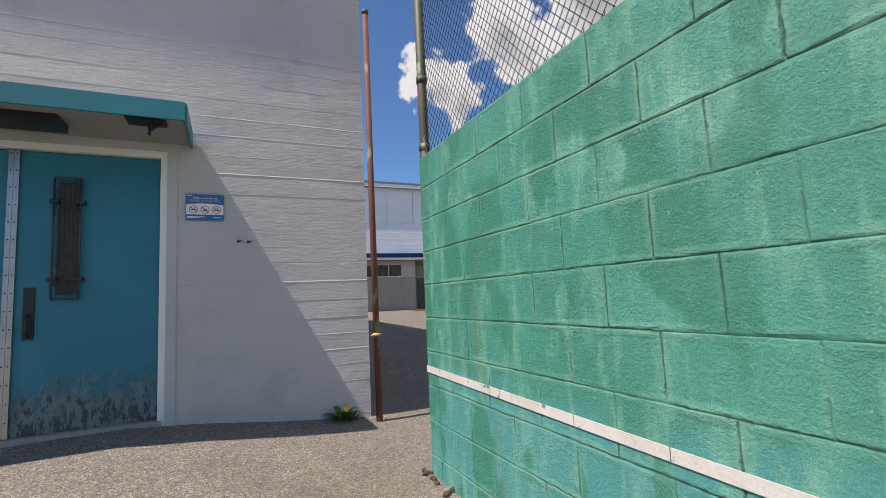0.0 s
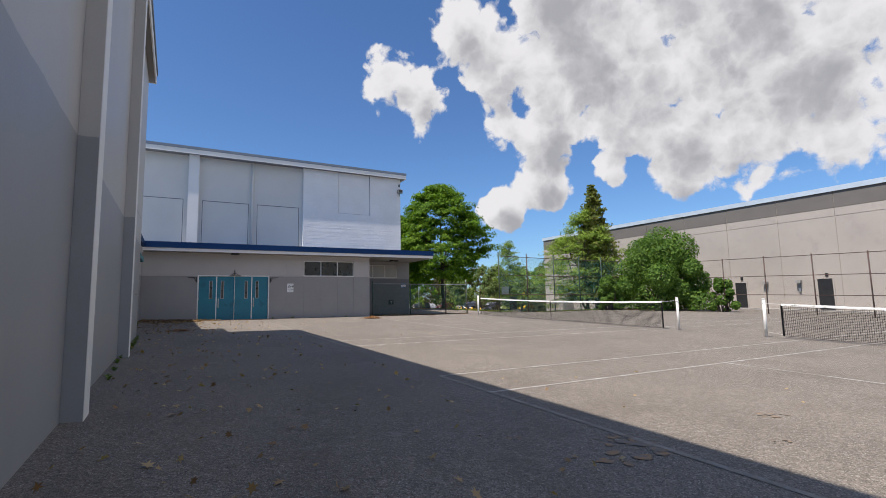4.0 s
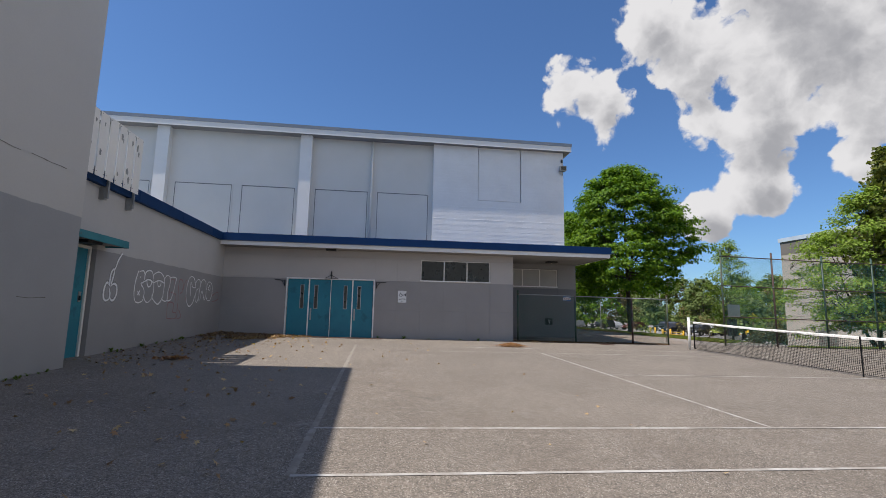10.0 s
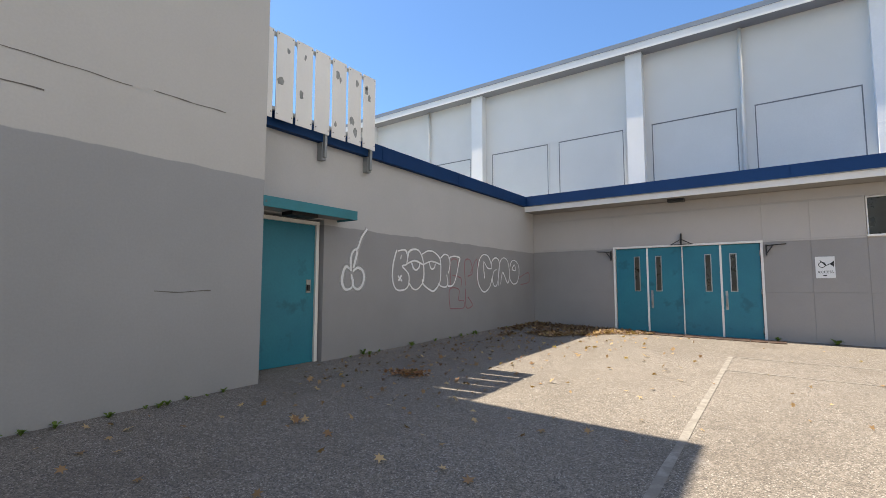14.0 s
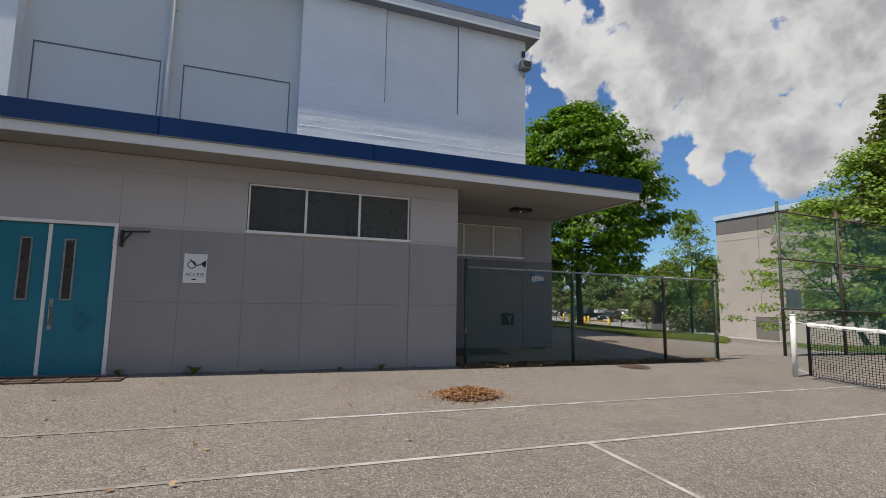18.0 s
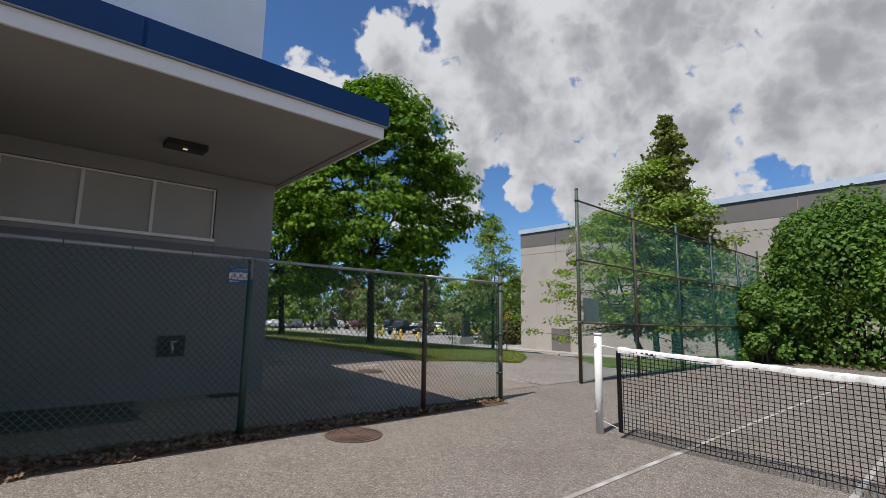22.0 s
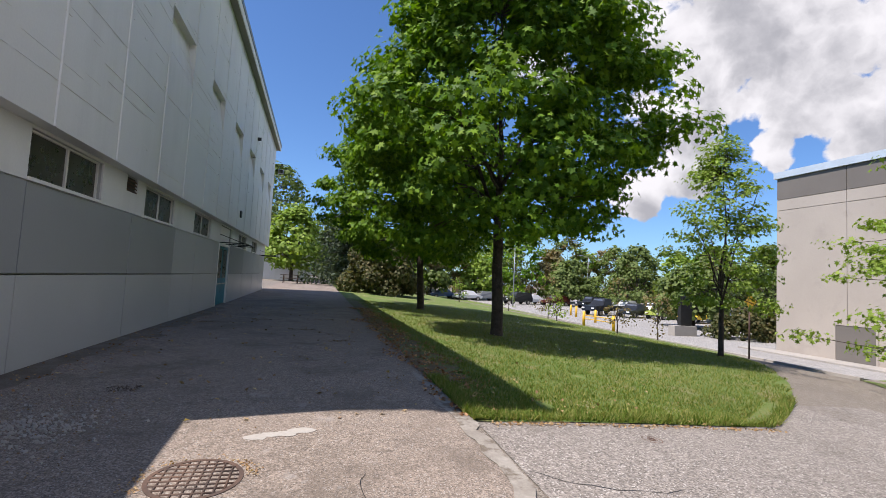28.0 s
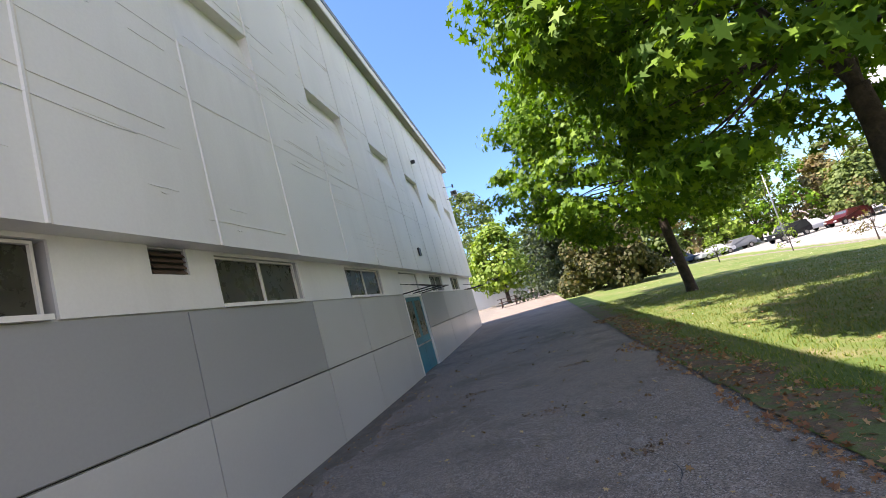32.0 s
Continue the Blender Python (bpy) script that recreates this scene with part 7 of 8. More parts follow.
def mound(name, x, y, rx, ry, height, leaf, leaf_size, n, seed, label, category="shrub", lumps=26, skirt=0.0, parent=None, stems=True):
    """A dense shrub: leaves over a lumpy dome and through its outer layer, on a few stems."""
    rng = np.random.default_rng(seed)
    g = ground_z(x, y)
    t = thing(name, label, category)
    lump = []
    for i in range(lumps):
        a, h = i * 2.39996, (i + 0.5) / lumps
        rr = math.sqrt(max(0.02, 1 - h ** 2.2)) * rng.uniform(0.5, 0.85)
        lump.append((x + rx * rr * math.cos(a), y + ry * rr * math.sin(a), g + skirt + (height - skirt) * h * 0.84, rng.uniform(0.20, 0.36) * (rx + ry) / 2 * rng.uniform(0.8, 1.2)))
    pts, ways = [], []
    for lx, ly, lz, lr in lump:
        m = n // lumps
        d = rng.normal(size=(m, 3))
        d /= np.linalg.norm(d, axis=1, keepdims=True)
        d *= (lr * rng.uniform(0.72, 1.12, m))[:, None]
        p = np.array([lx, ly, lz]) + d
        pts.append(p[p[:, 2] > g + 0.05])
        ways.append((d / lr)[p[:, 2] > g + 0.05])
    vs, k = leaf_faces(np.concatenate(pts), leaf_size, rng, 0.3, False, np.concatenate(ways))
    soup("foliage", vs, k, M[leaf]).parent = t
    if stems:
        for i in range(9):
            a = i * 0.7
            bm = bmesh.new()
            limb(bm, (x + 0.25 * math.cos(a), y + 0.25 * math.sin(a), g - 0.05), (x + rx * 0.6 * math.cos(a), y + ry * 0.6 * math.sin(a), g + height * rng.uniform(0.5, 0.8)), 0.05, 0.012, rng, 4, n=6)
            part("stem", bm, M["bark"], t)
    return t


def conifer(name, x, y, height, radius, leaf, seed, label, n_leaf=16000, leaf_size=0.2, base=1.2, power=0.8):
    """A conical evergreen: straight trunk, tiers of drooping branches with sprays along them."""
    rng = np.random.default_rng(seed)
    g = ground_z(x, y)
    t = thing(name, label, "tree")
    bm = bmesh.new()
    limb(bm, (x, y, g - 0.1), (x + 0.1, y, g + height), 0.22, 0.02, rng, 8, n=10)
    pts = []
    nb = 150
    for i in range(nb):
        h = (i + rng.uniform(0, 1)) / nb
        z = g + base + (height - base) * h
        L = radius * ((1 - h) ** power) * rng.uniform(0.6, 1.15) + 0.12
        a = i * 2.39996 + rng.uniform(-0.4, 0.4)
        d = Vector((math.cos(a), math.sin(a), -0.10 + 0.35 * h))
        p0, p1 = Vector((x, y, z)), Vector((x, y, z)) + d * L
        limb(bm, p0, p1, 0.03, 0.006, rng, 2, sag=-0.06 * L, n=4)
        m = max(14, int(n_leaf * L / (nb * radius * 0.55)))
        u = rng.uniform(0.12, 1.05, m)
        w = (0.10 + 0.18 * L * (1 - u * 0.6))
        q = np.array(p0)[None] + np.array(d * L)[None] * u[:, None]
        q += rng.normal(size=(m, 3)) * np.stack([w, w, w * 0.45], 1) * 0.8
        q[:, 2] -= 0.10 * u * L
        pts.append(q)
    part("trunk", bm, M["bark"], t)
    vs, k = leaf_faces(np.concatenate(pts), leaf_size, rng, 0.35, False)
    soup("foliage", vs, k, M[leaf]).parent = t
    return t


broad_tree("maple_tree", 22.76, 39.2, 11.4, 2.5, 4.2, 0.155, "maple", 0.205, 430, 130, 3, "large green maple tree on the lawn, grey-brown trunk", lean=(-0.3, 0.0), clump=0.80, flat_=0.40, group="lawn maples", top_pow=0.85)
broad_tree("maple_tree", 22.64, 48.4, 10.0, 2.4, 4.2, 0.16, "maple", 0.21, 380, 110, 5, "smaller green maple tree further along the lawn", lean=(-0.6, 0.0), clump=0.82, flat_=0.40, group="lawn maples", top_pow=0.8)
broad_tree("oak_tree", 30.6, 39.4, 7.2, 1.3, 1.6, 0.08, "oak", 0.13, 110, 62, 8, "slender young tree with light green leaves", clump=0.62, flat_=0.4, group="young trees", top_pow=0.5, inner=0.2)
broad_tree("oak_tree", 35.0, 33.2, 7.4, 0.9, 4.3, 0.13, "oak", 0.14, 115, 66, 12, "light green tree with low spreading branches behind the fence", clump=0.75, flat_=0.3, group="young trees", lean=(-2.4, 0.3), top_pow=0.35, inner=0.3)
conifer("conifer_tree", 33.9, 31.2, 11.6, 2.5, "needle", 4, "conical brownish-green evergreen behind the court fence", 15000, 0.22, base=1.5, power=0.75)
broad_tree("broadleaf_tree", 33.4, 31.9, 9.4, 1.4, 3.3, 0.14, "oak", 0.155, 170, 90, 13, "green leafy tree wrapped round the evergreen", clump=0.8, flat_=0.5)
mound("ivy_bush", 33.9, 25.0, 3.0, 4.2, 6.2, "vine", 0.15, 50000, 6, "large dense green bush swallowing the fence corner", lumps=27)
mound("ivy_bush", 30.6, 27.1, 1.1, 0.8, 2.9, "vine", 0.135, 9000, 16, "green bush growing through the court fence", lumps=16)
mound("vine", 34.6, 20.7, 0.5, 1.3, 2.6, "vine", 0.18, 2600, 17, "trailing ivy on the far fence", lumps=12)
mound("evergreen_shrub", 22.6, 61.5, 3.0, 3.4, 4.4, "shrub", 0.24, 13000, 21, "large dark rounded evergreen shrub beside the path", lumps=24)
conifer("cedar_tree", 20.9, 71.5, 9.0, 4.2, "cedar", 22, "grey-green drooping cedar near the path end", 9000, 0.30, base=0.8, power=0.6)
for i, (x, y, h, leaf) in enumerate(((32.3, 47.1, 2.6, "plum"), (34.4, 46.8, 2.9, "plum"), (32.7, 53.8, 1.7, "oak"), (36.6, 70.5, 2.6, "oak"), (30.0, 66.0, 2.0, "oak"), (35.4, 60.0, 3.4, "plum"))):
    broad_tree("young_tree", x, y, h, 0.35, h * 0.30, 0.035, leaf, 0.12, 20, 16, 40 + i, "young kerbside tree with sparse reddish leaves" if leaf == "plum" else "young kerbside bush with light leaves", clump=0.36, flat_=0.8, group="kerbside saplings", lobes=False)
# far belt beyond the car park and at the path's end
rng0 = random.Random(31)
for i in range(46):
    x = 20 + i * 2.15 + rng0.uniform(-1.2, 1.2)
    y = 104 + rng0.uniform(-6, 10) - max(0, x - 60) * 0.45
    h = rng0.uniform(7.0, 13.0)
    leaf = rng0.choice(["far_leaf", "far_leaf", "oak", "plum", "maple"])
    broad_tree("far_tree", x, y, h, 0.9, h * 0.42, 0.14, leaf, 0.55, 60, 26, 100 + i, "leafy tree in the belt beyond the car park", clump=1.25, flat_=0.6, group="far tree belt", lobes=False)
for i, (x, y, h, r) in enumerate(((12.5, 92.0, 15.0, 5.6), (15.2, 80.0, 8.0, 3.0), (18.5, 122.0, 8.0, 4.0), (24.0, 128.0, 7.0, 4.0), (9.0, 120.0, 12.0, 5.0), (56.0, 92.0, 7.0, 3.4), (49.0, 60.0, 5.2, 2.6), (62.0, 84.0, 9.0, 4.0), (70.0, 70.0, 9.0, 4.2))):
    broad_tree("far_tree", x, y, h, 1.0 if i != 1 else 1.6, r, 0.2, "far_leaf" if i != 1 else "oak", 0.45, 110, 40, 160 + i, "leafy green tree in the distance", clump=1.2, flat_=0.6, group="distant trees", lobes=False)
mound("dark_hedge", 46.5, 52.5, 3.6, 1.6, 2.2, "shrub", 0.25, 4000, 61, "dark hedge beside the beige hall", lumps=14, stems=False)


# ---- lawn blades, weeds and litter ----
def blades(name, spots, seed, material, label, h0=0.04, h1=0.10):
    rng = np.random.default_rng(seed)
    p = np.array(spots)
    n = len(p)
    a = rng.uniform(0, 6.28, n)
    w = rng.uniform(0.004, 0.010, n)
    tuft = np.array([0.5 + 0.75 * noise.noise(Vector((q[0] * 2.3, q[1] * 2.3, 7))) + 0.5 * noise.noise(Vector((q[0] * 7, q[1] * 7, 3))) for q in p])
    h = h0 + (h1 - h0) * np.clip(rng.uniform(0, 1, n) * (0.35 + 1.5 * np.clip(tuft, 0, 1.2)), 0, 1.6)
    side = np.stack([np.cos(a) * w, np.sin(a) * w, np.zeros(n)], 1)
    lean = np.stack([rng.normal(0, 0.5, n) * h, rng.normal(0, 0.5, n) * h, h], 1)
    v = np.stack([p - side, p + side, p + lean], 1).reshape(-1, 3)
    return tagged(soup(name, v, 3, material), label, "grass", "", "stuff")


rl = random.Random(77)
spots = []
while len(spots) < 100000:
    y = 31.5 + rl.random() ** 1.7 * 20
    a, b = lerp_list(LAWN_L, y), lerp_list(LAWN_R, y)
    x = a + (0.5 + 0.5 * noise.noise(Vector((y * 1.9, 4, 1))) if y > 33 else 0.0) + rl.random() ** 1.2 * min(b - a - 0.6, 12)
    if noise.noise(Vector((x * 0.8, y * 0.8, 3))) + 0.5 * noise.noise(Vector((x * 3.1, y * 3.1, 8))) > -0.62:
        spots.append((x, y, ground_z(x, y) + 0.014))
blades("grass", spots, 1, M["blade"], "short mown grass blades of the lawn", 0.02, 0.055)
spots = []
for _ in range(3600):
    y = rl.uniform(31.6, 33.2)
    a, b = lerp_list(LAWN_L, y), lerp_list(LAWN_R, y)
    if rl.random() < 0.5:
        x = a + abs(rl.gauss(0, 0.10))
    else:
        x = b - abs(rl.gauss(0, 0.14))
    spots.append((x, y, ground_z(x, y) + 0.02))
for _ in range(2600):
    x = rl.uniform(19.6, 23.6)
    y = 31.47 + 0.085 * (x - 19.5) + abs(rl.gauss(0, 0.10))
    spots.append((x, y, ground_z(x, y) + 0.02))
blades("grass", spots, 2, M["blade"], "longer ragged grass at the lawn's edge", 0.04, 0.10)
spots = []
for _ in range(16000):
    y = rl.uniform(27.9, 34)
    a = lerp_list(LAWN2_L, y)
    spots.append((a + rl.random() * 8, y, ground_z(a, y)))
spots = [(x, y, ground_z(x, y) + 0.02) for x, y, _ in spots]
blades("grass", spots, 3, M["blade"], "grass behind the court fence", 0.04, 0.10)


def weed(x, y, size, n, seed, flower=False, label="small green weed at the foot of the wall"):
    """A rosette of long toothed leaves."""
    rng = random.Random(seed)
    g = ground_z(x, y)
    w = thing("weed", label, "weed", group="weeds")
    for i in range(n):
        a = 6.28319 * i / n + rng.uniform(-0.3, 0.3)
        L, up = size * rng.uniform(0.6, 1.1), rng.uniform(0.25, 0.9)
        bm = bmesh.new()
        prev = None
        for k in range(7):
            t = k / 6
            c = Vector((x + math.cos(a) * L * t * (1 - 0.3 * up), y + math.sin(a) * L * t * (1 - 0.3 * up), g + size * up * math.sin(t * 2.0) * 0.75))
            wd = size * (0.03 + 0.13 * math.sin(math.pi * min(1, t * 1.02)) * (1.25 if k % 2 else 0.75))
            s = Vector((-math.sin(a), math.cos(a), 0)) * wd
            row = (bm.verts.new(c - s), bm.verts.new(c + s))
            if prev:
                bm.faces.new((prev[0], prev[1], row[1], row[0]))
            prev = row
        part("leaf", bm, M["weed"], w)
    if flower:
        bm = bmesh.new()
        tube(bm, (x, y - 0.02, g), (x + 0.01, y - 0.17, g + size * 0.75), 0.004, 5)
        part("stalk", bm, M["weed"], w)
        bm = bmesh.new()
        c = Vector((x + 0.01, y - 0.175, g + size * 0.76))
        for k in range(16):
            a = 6.28319 * k / 16
            d = Vector((math.cos(a), -0.3, math.sin(a))) * 0.036
            e = Vector((-math.sin(a), 0, math.cos(a))) * 0.006
            bm.faces.new([bm.verts.new(p) for p in (c, c + d * 0.6 + e, c + d, c + d * 0.6 - e)])
        part("flower", bm, M["yellow"], w, "yellow dandelion flower")


weed(0.52, 2.38, 0.20, 16, 1, True, "dandelion with a yellow flower at the foot of the wall")
weed(0.62, 2.40, 0.12, 9, 2)
for i, (x, y, s) in enumerate(((5.78, 27.1, 0.13), (6.75, 27.08, 0.18), (9.6, 27.06, 0.15), (8.9, 27.08, 0.10), (10.2, 27.1, 0.08), (7.7, 27.1, 0.08))):
    weed(x, y, s, 11, 10 + i)
rng1 = random.Random(8)
for i in range(46):
    y = rng1.choice([rng1.uniform(10.2, 18.0), rng1.uniform(13.6, 17.6), rng1.uniform(20.0, 25.8)])
    x = (H_X if y < 18.15 else 0.08) + rng1.uniform(0.04, 0.14)
    weed(x, y, rng1.uniform(0.05, 0.14) * (1.3 if 13.4 < y < 14.6 else 1.0), 7, 60 + i)


def litter(name, spots, size, mat, seed, label, category="leaves"):
    rng = np.random.default_rng(seed)
    p = np.array(spots)
    vs, k = leaf_faces(p, size, rng, 0.72, True)
    v = vs.reshape(-1, k, 3)
    low = v[:, :, 2].min(axis=1) - (p[:, 2] - 0.002)
    v[:, :, 2] -= np.minimum(low, 0)[:, None]
    return tagged(soup(name, v.reshape(-1, 3), k, M[mat]), label, category, "", "stuff")


def scatter(n, box_, seed, keep=lambda x, y: True, lift=0.010):
    r = random.Random(seed)
    out = []
    while len(out) < n:
        x, y = r.uniform(box_[0], box_[2]), r.uniform(box_[1], box_[3])
        if keep(x, y):
            out.append((x, y, ground_z(x, y) + lift))
    return out


clump_keep = lambda x, y: noise.noise(Vector((x * 0.9, y * 0.9, 9))) > -0.1
litter("fallen_leaves", scatter(480, (0.6, 4.0, 4.8, 26.5), 3, lambda x, y: x > 0.62 and random.Random(x * 91 + y).random() < 0.25 + 0.75 * math.exp(-(x - 0.6) / 1.6) * (0.5 + y / 40)), 0.085, "dry", 4, "brown fallen leaves scattered on the shaded asphalt")
litter("fallen_leaves", scatter(150, (0.8, 5.0, 9.0, 26.5), 5), 0.055, "dry", 6, "pale dry leaves on the court")
litter("leaf_drift", scatter(2600, (0.16, 22.6, 3.4, 27.15), 7, lambda x, y: y > 22.6 + x * 1.2 and (27.2 - y) + x * 0.35 < 2.6 * (1 + noise.noise(Vector((x * 2, y * 2, 1))))), 0.075, "brown", 8, "drift of brown leaves in the wall corner")
litter("leaf_drift", scatter(1000, (1.3, 24.6, 2.6, 26.6), 9, lambda x, y: abs((y - 26.6) * 0.62 + (2.5 - x)) < 0.33), 0.07, "dry", 10, "sunlit dry leaf litter beside the doors")
litter("leaf_drift", scatter(6500, (11.1, 26.72, 17.5, 27.5), 11, lambda x, y: abs(y - 27.18) < 0.32 * (0.8 + 0.5 * noise.noise(Vector((x * 2.5, 0, 1)))) * (0.55 + 0.5 * (17.6 - x) / 6.4)), 0.055, "brown", 12, "brown leaves banked along the chain-link fence")
structure(sheet("soil_strip", lambda x_: spaced((11.06, 17.45, 0.25)), [26.90, 27.0, 27.2, 27.42], M["soil"], 0.007), "strip of dark soil under the fence", "soil")
litter("path_leaves", scatter(330, (15.0, 31.5, 20.3, 46), 13), 0.06, "dry", 14, "scattered brown leaves on the path")
litter("path_leaves", scatter(4200, (18.9, 31.6, 20.9, 46), 15, lambda x, y: abs(x - 19.7) < 0.60 * (0.7 + noise.noise(Vector((x, y * 0.7, 2)))) and random.Random(x * 77 + y).random() < 1.1 - abs(x - 19.7)), 0.058, "pile", 16, "dry leaves along the lawn edge")
litter("path_leaves", scatter(700, (31, 24, 36, 28), 19), 0.11, "brown", 20, "brown leaves round the overgrown fence corner")
litter("fallen_leaves", scatter(520, (0.25, 18.6, 3.0, 26.8), 41, lambda x, y: random.Random(x * 57 + y).random() < 1.1 - x * 0.32), 0.065, "brown", 42, "brown leaves lying in the shade along the wing wall")
litter("leaf_heap", [(1.61 + 0.30 * a, 19.74 + 0.22 * b, ground_z(1.6, 19.7) + 0.012 + 0.05 * max(0.0, 1 - a * a - b * b) * c) for a, b, c in ((rl.gauss(0, 0.5), rl.gauss(0, 0.5), rl.random()) for _ in range(260))], 0.055, "pile", 43, "small heap of dry leaves on the shaded asphalt")
litter("lawn_leaves", scatter(260, (19.6, 31.6, 24.5, 44), 44, lambda x, y: x > lerp_list(LAWN_L, y) + 0.2 and random.Random(x * 31 + y).random() < 1.2 - (x - 19.5) * 0.2, 0.055), 0.05, "dry", 45, "dry leaves scattered over the lawn")
litter("path_crumbs", scatter(620, (14.9, 31.2, 19.6, 44), 46, clump_keep), 0.022, "dry", 47, "crumbs of dry leaf and bark on the path")
litter("path_crumbs", scatter(380, (14.75, 31.4, 15.4, 42), 50), 0.035, "pile", 51, "leaf crumbs along the foot of the gym wall")
litter("clover_flowers", scatter(700, (20.5, 36.0, 34.0, 60), 48, lambda x, y: x < lerp_list(LAWN_R, y) - 0.5 and noise.noise(Vector((x * 0.5, y * 0.5, 5))) > 0.05, 0.07), 0.03, "tape", 49, "small white clover flowers in the lawn", "flowers")


def ground_crack(x, y, way, length, seed, width=0.0032):
    """A wandering open crack in the asphalt."""
    r = random.Random(seed)
    vs, fs, n = [], [], max(6, int(length / 0.09))
    for i in range(n + 1):
        way += r.uniform(-0.45, 0.45)
        w = width * r.uniform(0.3, 1.3) * (0.15 if i in (0, n) else 1.0)
        d = Vector((math.cos(way), math.sin(way)))
        for k in (-1, 1):
            px, py = x - d.y * w * k, y + d.x * w * k
            vs.append((px, py, ground_z(px, py) + 0.0105))
        if i:
            fs.append((2 * i - 2, 2 * i - 1, 2 * i + 1, 2 * i))
        x, y = x + d.x * length / n, y + d.y * length / n
    me = bpy.data.meshes.new("crack")
    me.from_pydata(vs, [], fs)
    me.materials.append(M["black"])
    structure(new("ground_crack", me), "dark open crack in the asphalt", "crack")


for i, (x, y, way, length) in enumerate(((19.1, 31.6, 1.7, 1.8), (19.0, 33.2, 1.5, 2.2), (18.7, 34.0, 0.5, 0.9), (18.4, 35.6, 1.4, 1.6), (18.9, 36.6, 1.9, 2.4), (18.2, 37.5, 0.2, 1.1), (17.3, 35.2, 2.2, 1.2), (18.6, 39.5, 1.6, 2.6),
                                         (17.0, 38.2, 2.6, 1.3), (19.05, 42.0, 1.6, 2.8), (16.2, 33.6, 0.9, 1.2), (19.5, 30.4, -0.5, 1.3), (20.8, 29.3, 0.4, 1.1), (18.6, 29.2, 2.7, 1.4), (17.6, 36.9, 1.0, 0.8))):
    ground_crack(x, y, way, length, 200 + i)
# raked pile
rp = random.Random(12)
pile = []
for _ in range(5200):
    a, r = rp.uniform(0, 6.283), abs(rp.gauss(0, 0.21))
    h = max(0.0, 0.11 * (1 - (r / 0.52) ** 1.3)) if r < 0.52 else 0.0
    x, y = 10.27 + 1.1 * r * math.cos(a), 24.86 + 0.75 * r * math.sin(a)
    pile.append((x, y, ground_z(x, y) + 0.012 + h * rp.uniform(0.45, 1.0)))
litter("leaf_pile", pile, 0.034, "pile", 18, "small raked pile of dry brown leaves on the court")
bm = bmesh.new()
bmesh.ops.create_icosphere(bm, subdivisions=3, radius=1.0)
for v in bm.verts:
    v.co = Vector((10.27 + v.co.x * 0.42, 24.86 + v.co.y * 0.29, ground_z(10.27, 24.86) + v.co.z * 0.085 - 0.02))
tagged(part("leaf_mound", bm, M["soil"]), "dark core of the raked leaf pile", "leaves", "", "stuff")

# ---- ground furniture ----
def disc_cover(name, x, y, r, label, rings=5, grate=False):
    g = ground_z(x, y)
    c = thing(name, label, "cover")
    nx = (ground_z(x + 0.3, y) - ground_z(x - 0.3, y)) / 0.6
    ny = (ground_z(x, y + 0.3) - ground_z(x, y - 0.3)) / 0.6

    def at(px, py, dz):
        return (x + px, y + py, g + nx * px + ny * py + dz)

    def annulus(bm, r0, r1, z0, z1, n=40):
        prev = None
        for i in range(n + 1):
            a = 6.28319 * i / n
            row = [bm.verts.new(at(rr * math.cos(a), rr * math.sin(a), z)) for rr, z in ((r0, z0), (r0, z1), (r1, z1), (r1, z0))]
            if prev:
                for k in range(3):
                    bm.faces.new((prev[k], prev[k + 1], row[k + 1], row[k]))
            prev = row
    bm = bmesh.new()
    annulus(bm, r * 0.90, r, -0.01, 0.010)
    part("rim", bm, M["iron"], c)
    bm = bmesh.new()
    if not grate:
        annulus(bm, 0.001, r * 0.885, -0.01, 0.006)
        for k in range(rings):
            annulus(bm, r * (0.12 + 0.16 * k), r * (0.19 + 0.16 * k), 0.0, 0.011)
        part("lid", bm, M["iron"], c)
    else:
        annulus(bm, 0.001, r * 0.89, -0.02, 0.003)
        part("pit", bm, M["soil"], c)
        n = 9
        for i in range(1, n):
            u = -r * 0.9 + 1.8 * r * i / n
            h = math.sqrt(max(0, (0.9 * r) ** 2 - u * u))
            for swap in (0, 1):
                bm = bmesh.new()
                for s0 in ((u, -h, u, h),) if not swap else ((-h, u, h, u),):
                    tube(bm, at(s0[0], s0[1], 0.006), at(s0[2], s0[3], 0.006), 0.008, 4)
                part("bar", bm, M["iron"], c)
    return c


disc_cover("manhole_cover", 14.6, 26.62, 0.305, "rusty round iron manhole cover by the fence")
disc_cover("drain_grate", 17.24, 30.47, 0.285, "round rusty drain grate in the path", grate=True)
disc_cover("small_drain", 1.917, 3.339, 0.10, "small round drain in the asphalt", rings=3)
disc_cover("small_drain", 21.2, 31.14, 0.10, "small dark valve cover in the asphalt", rings=3)
mat_ = thing("door_mat", "dark rubber slatted mat before the teal doors", "mat")
for i in range(30):
    y = 26.62 + (i % 3) * 0.14
    x = 2.75 + (i // 3) * 0.32
    block("slat", x, y, ground_z(x, y) + 0.002, x + 0.30, y + 0.11, ground_z(x, y) + 0.018, M["iron"], mat_)
rm = thing("floor_drain", "dark slatted drain grate at the foot of the recess wall", "drain")
for i in range(9):
    block("slat", 13.88 + i * 0.045, 29.24, ground_z(14.1, 29.4) + 0.002, 13.91 + i * 0.045, 29.52, ground_z(14.1, 29.4) + 0.018, M["black"], rm)
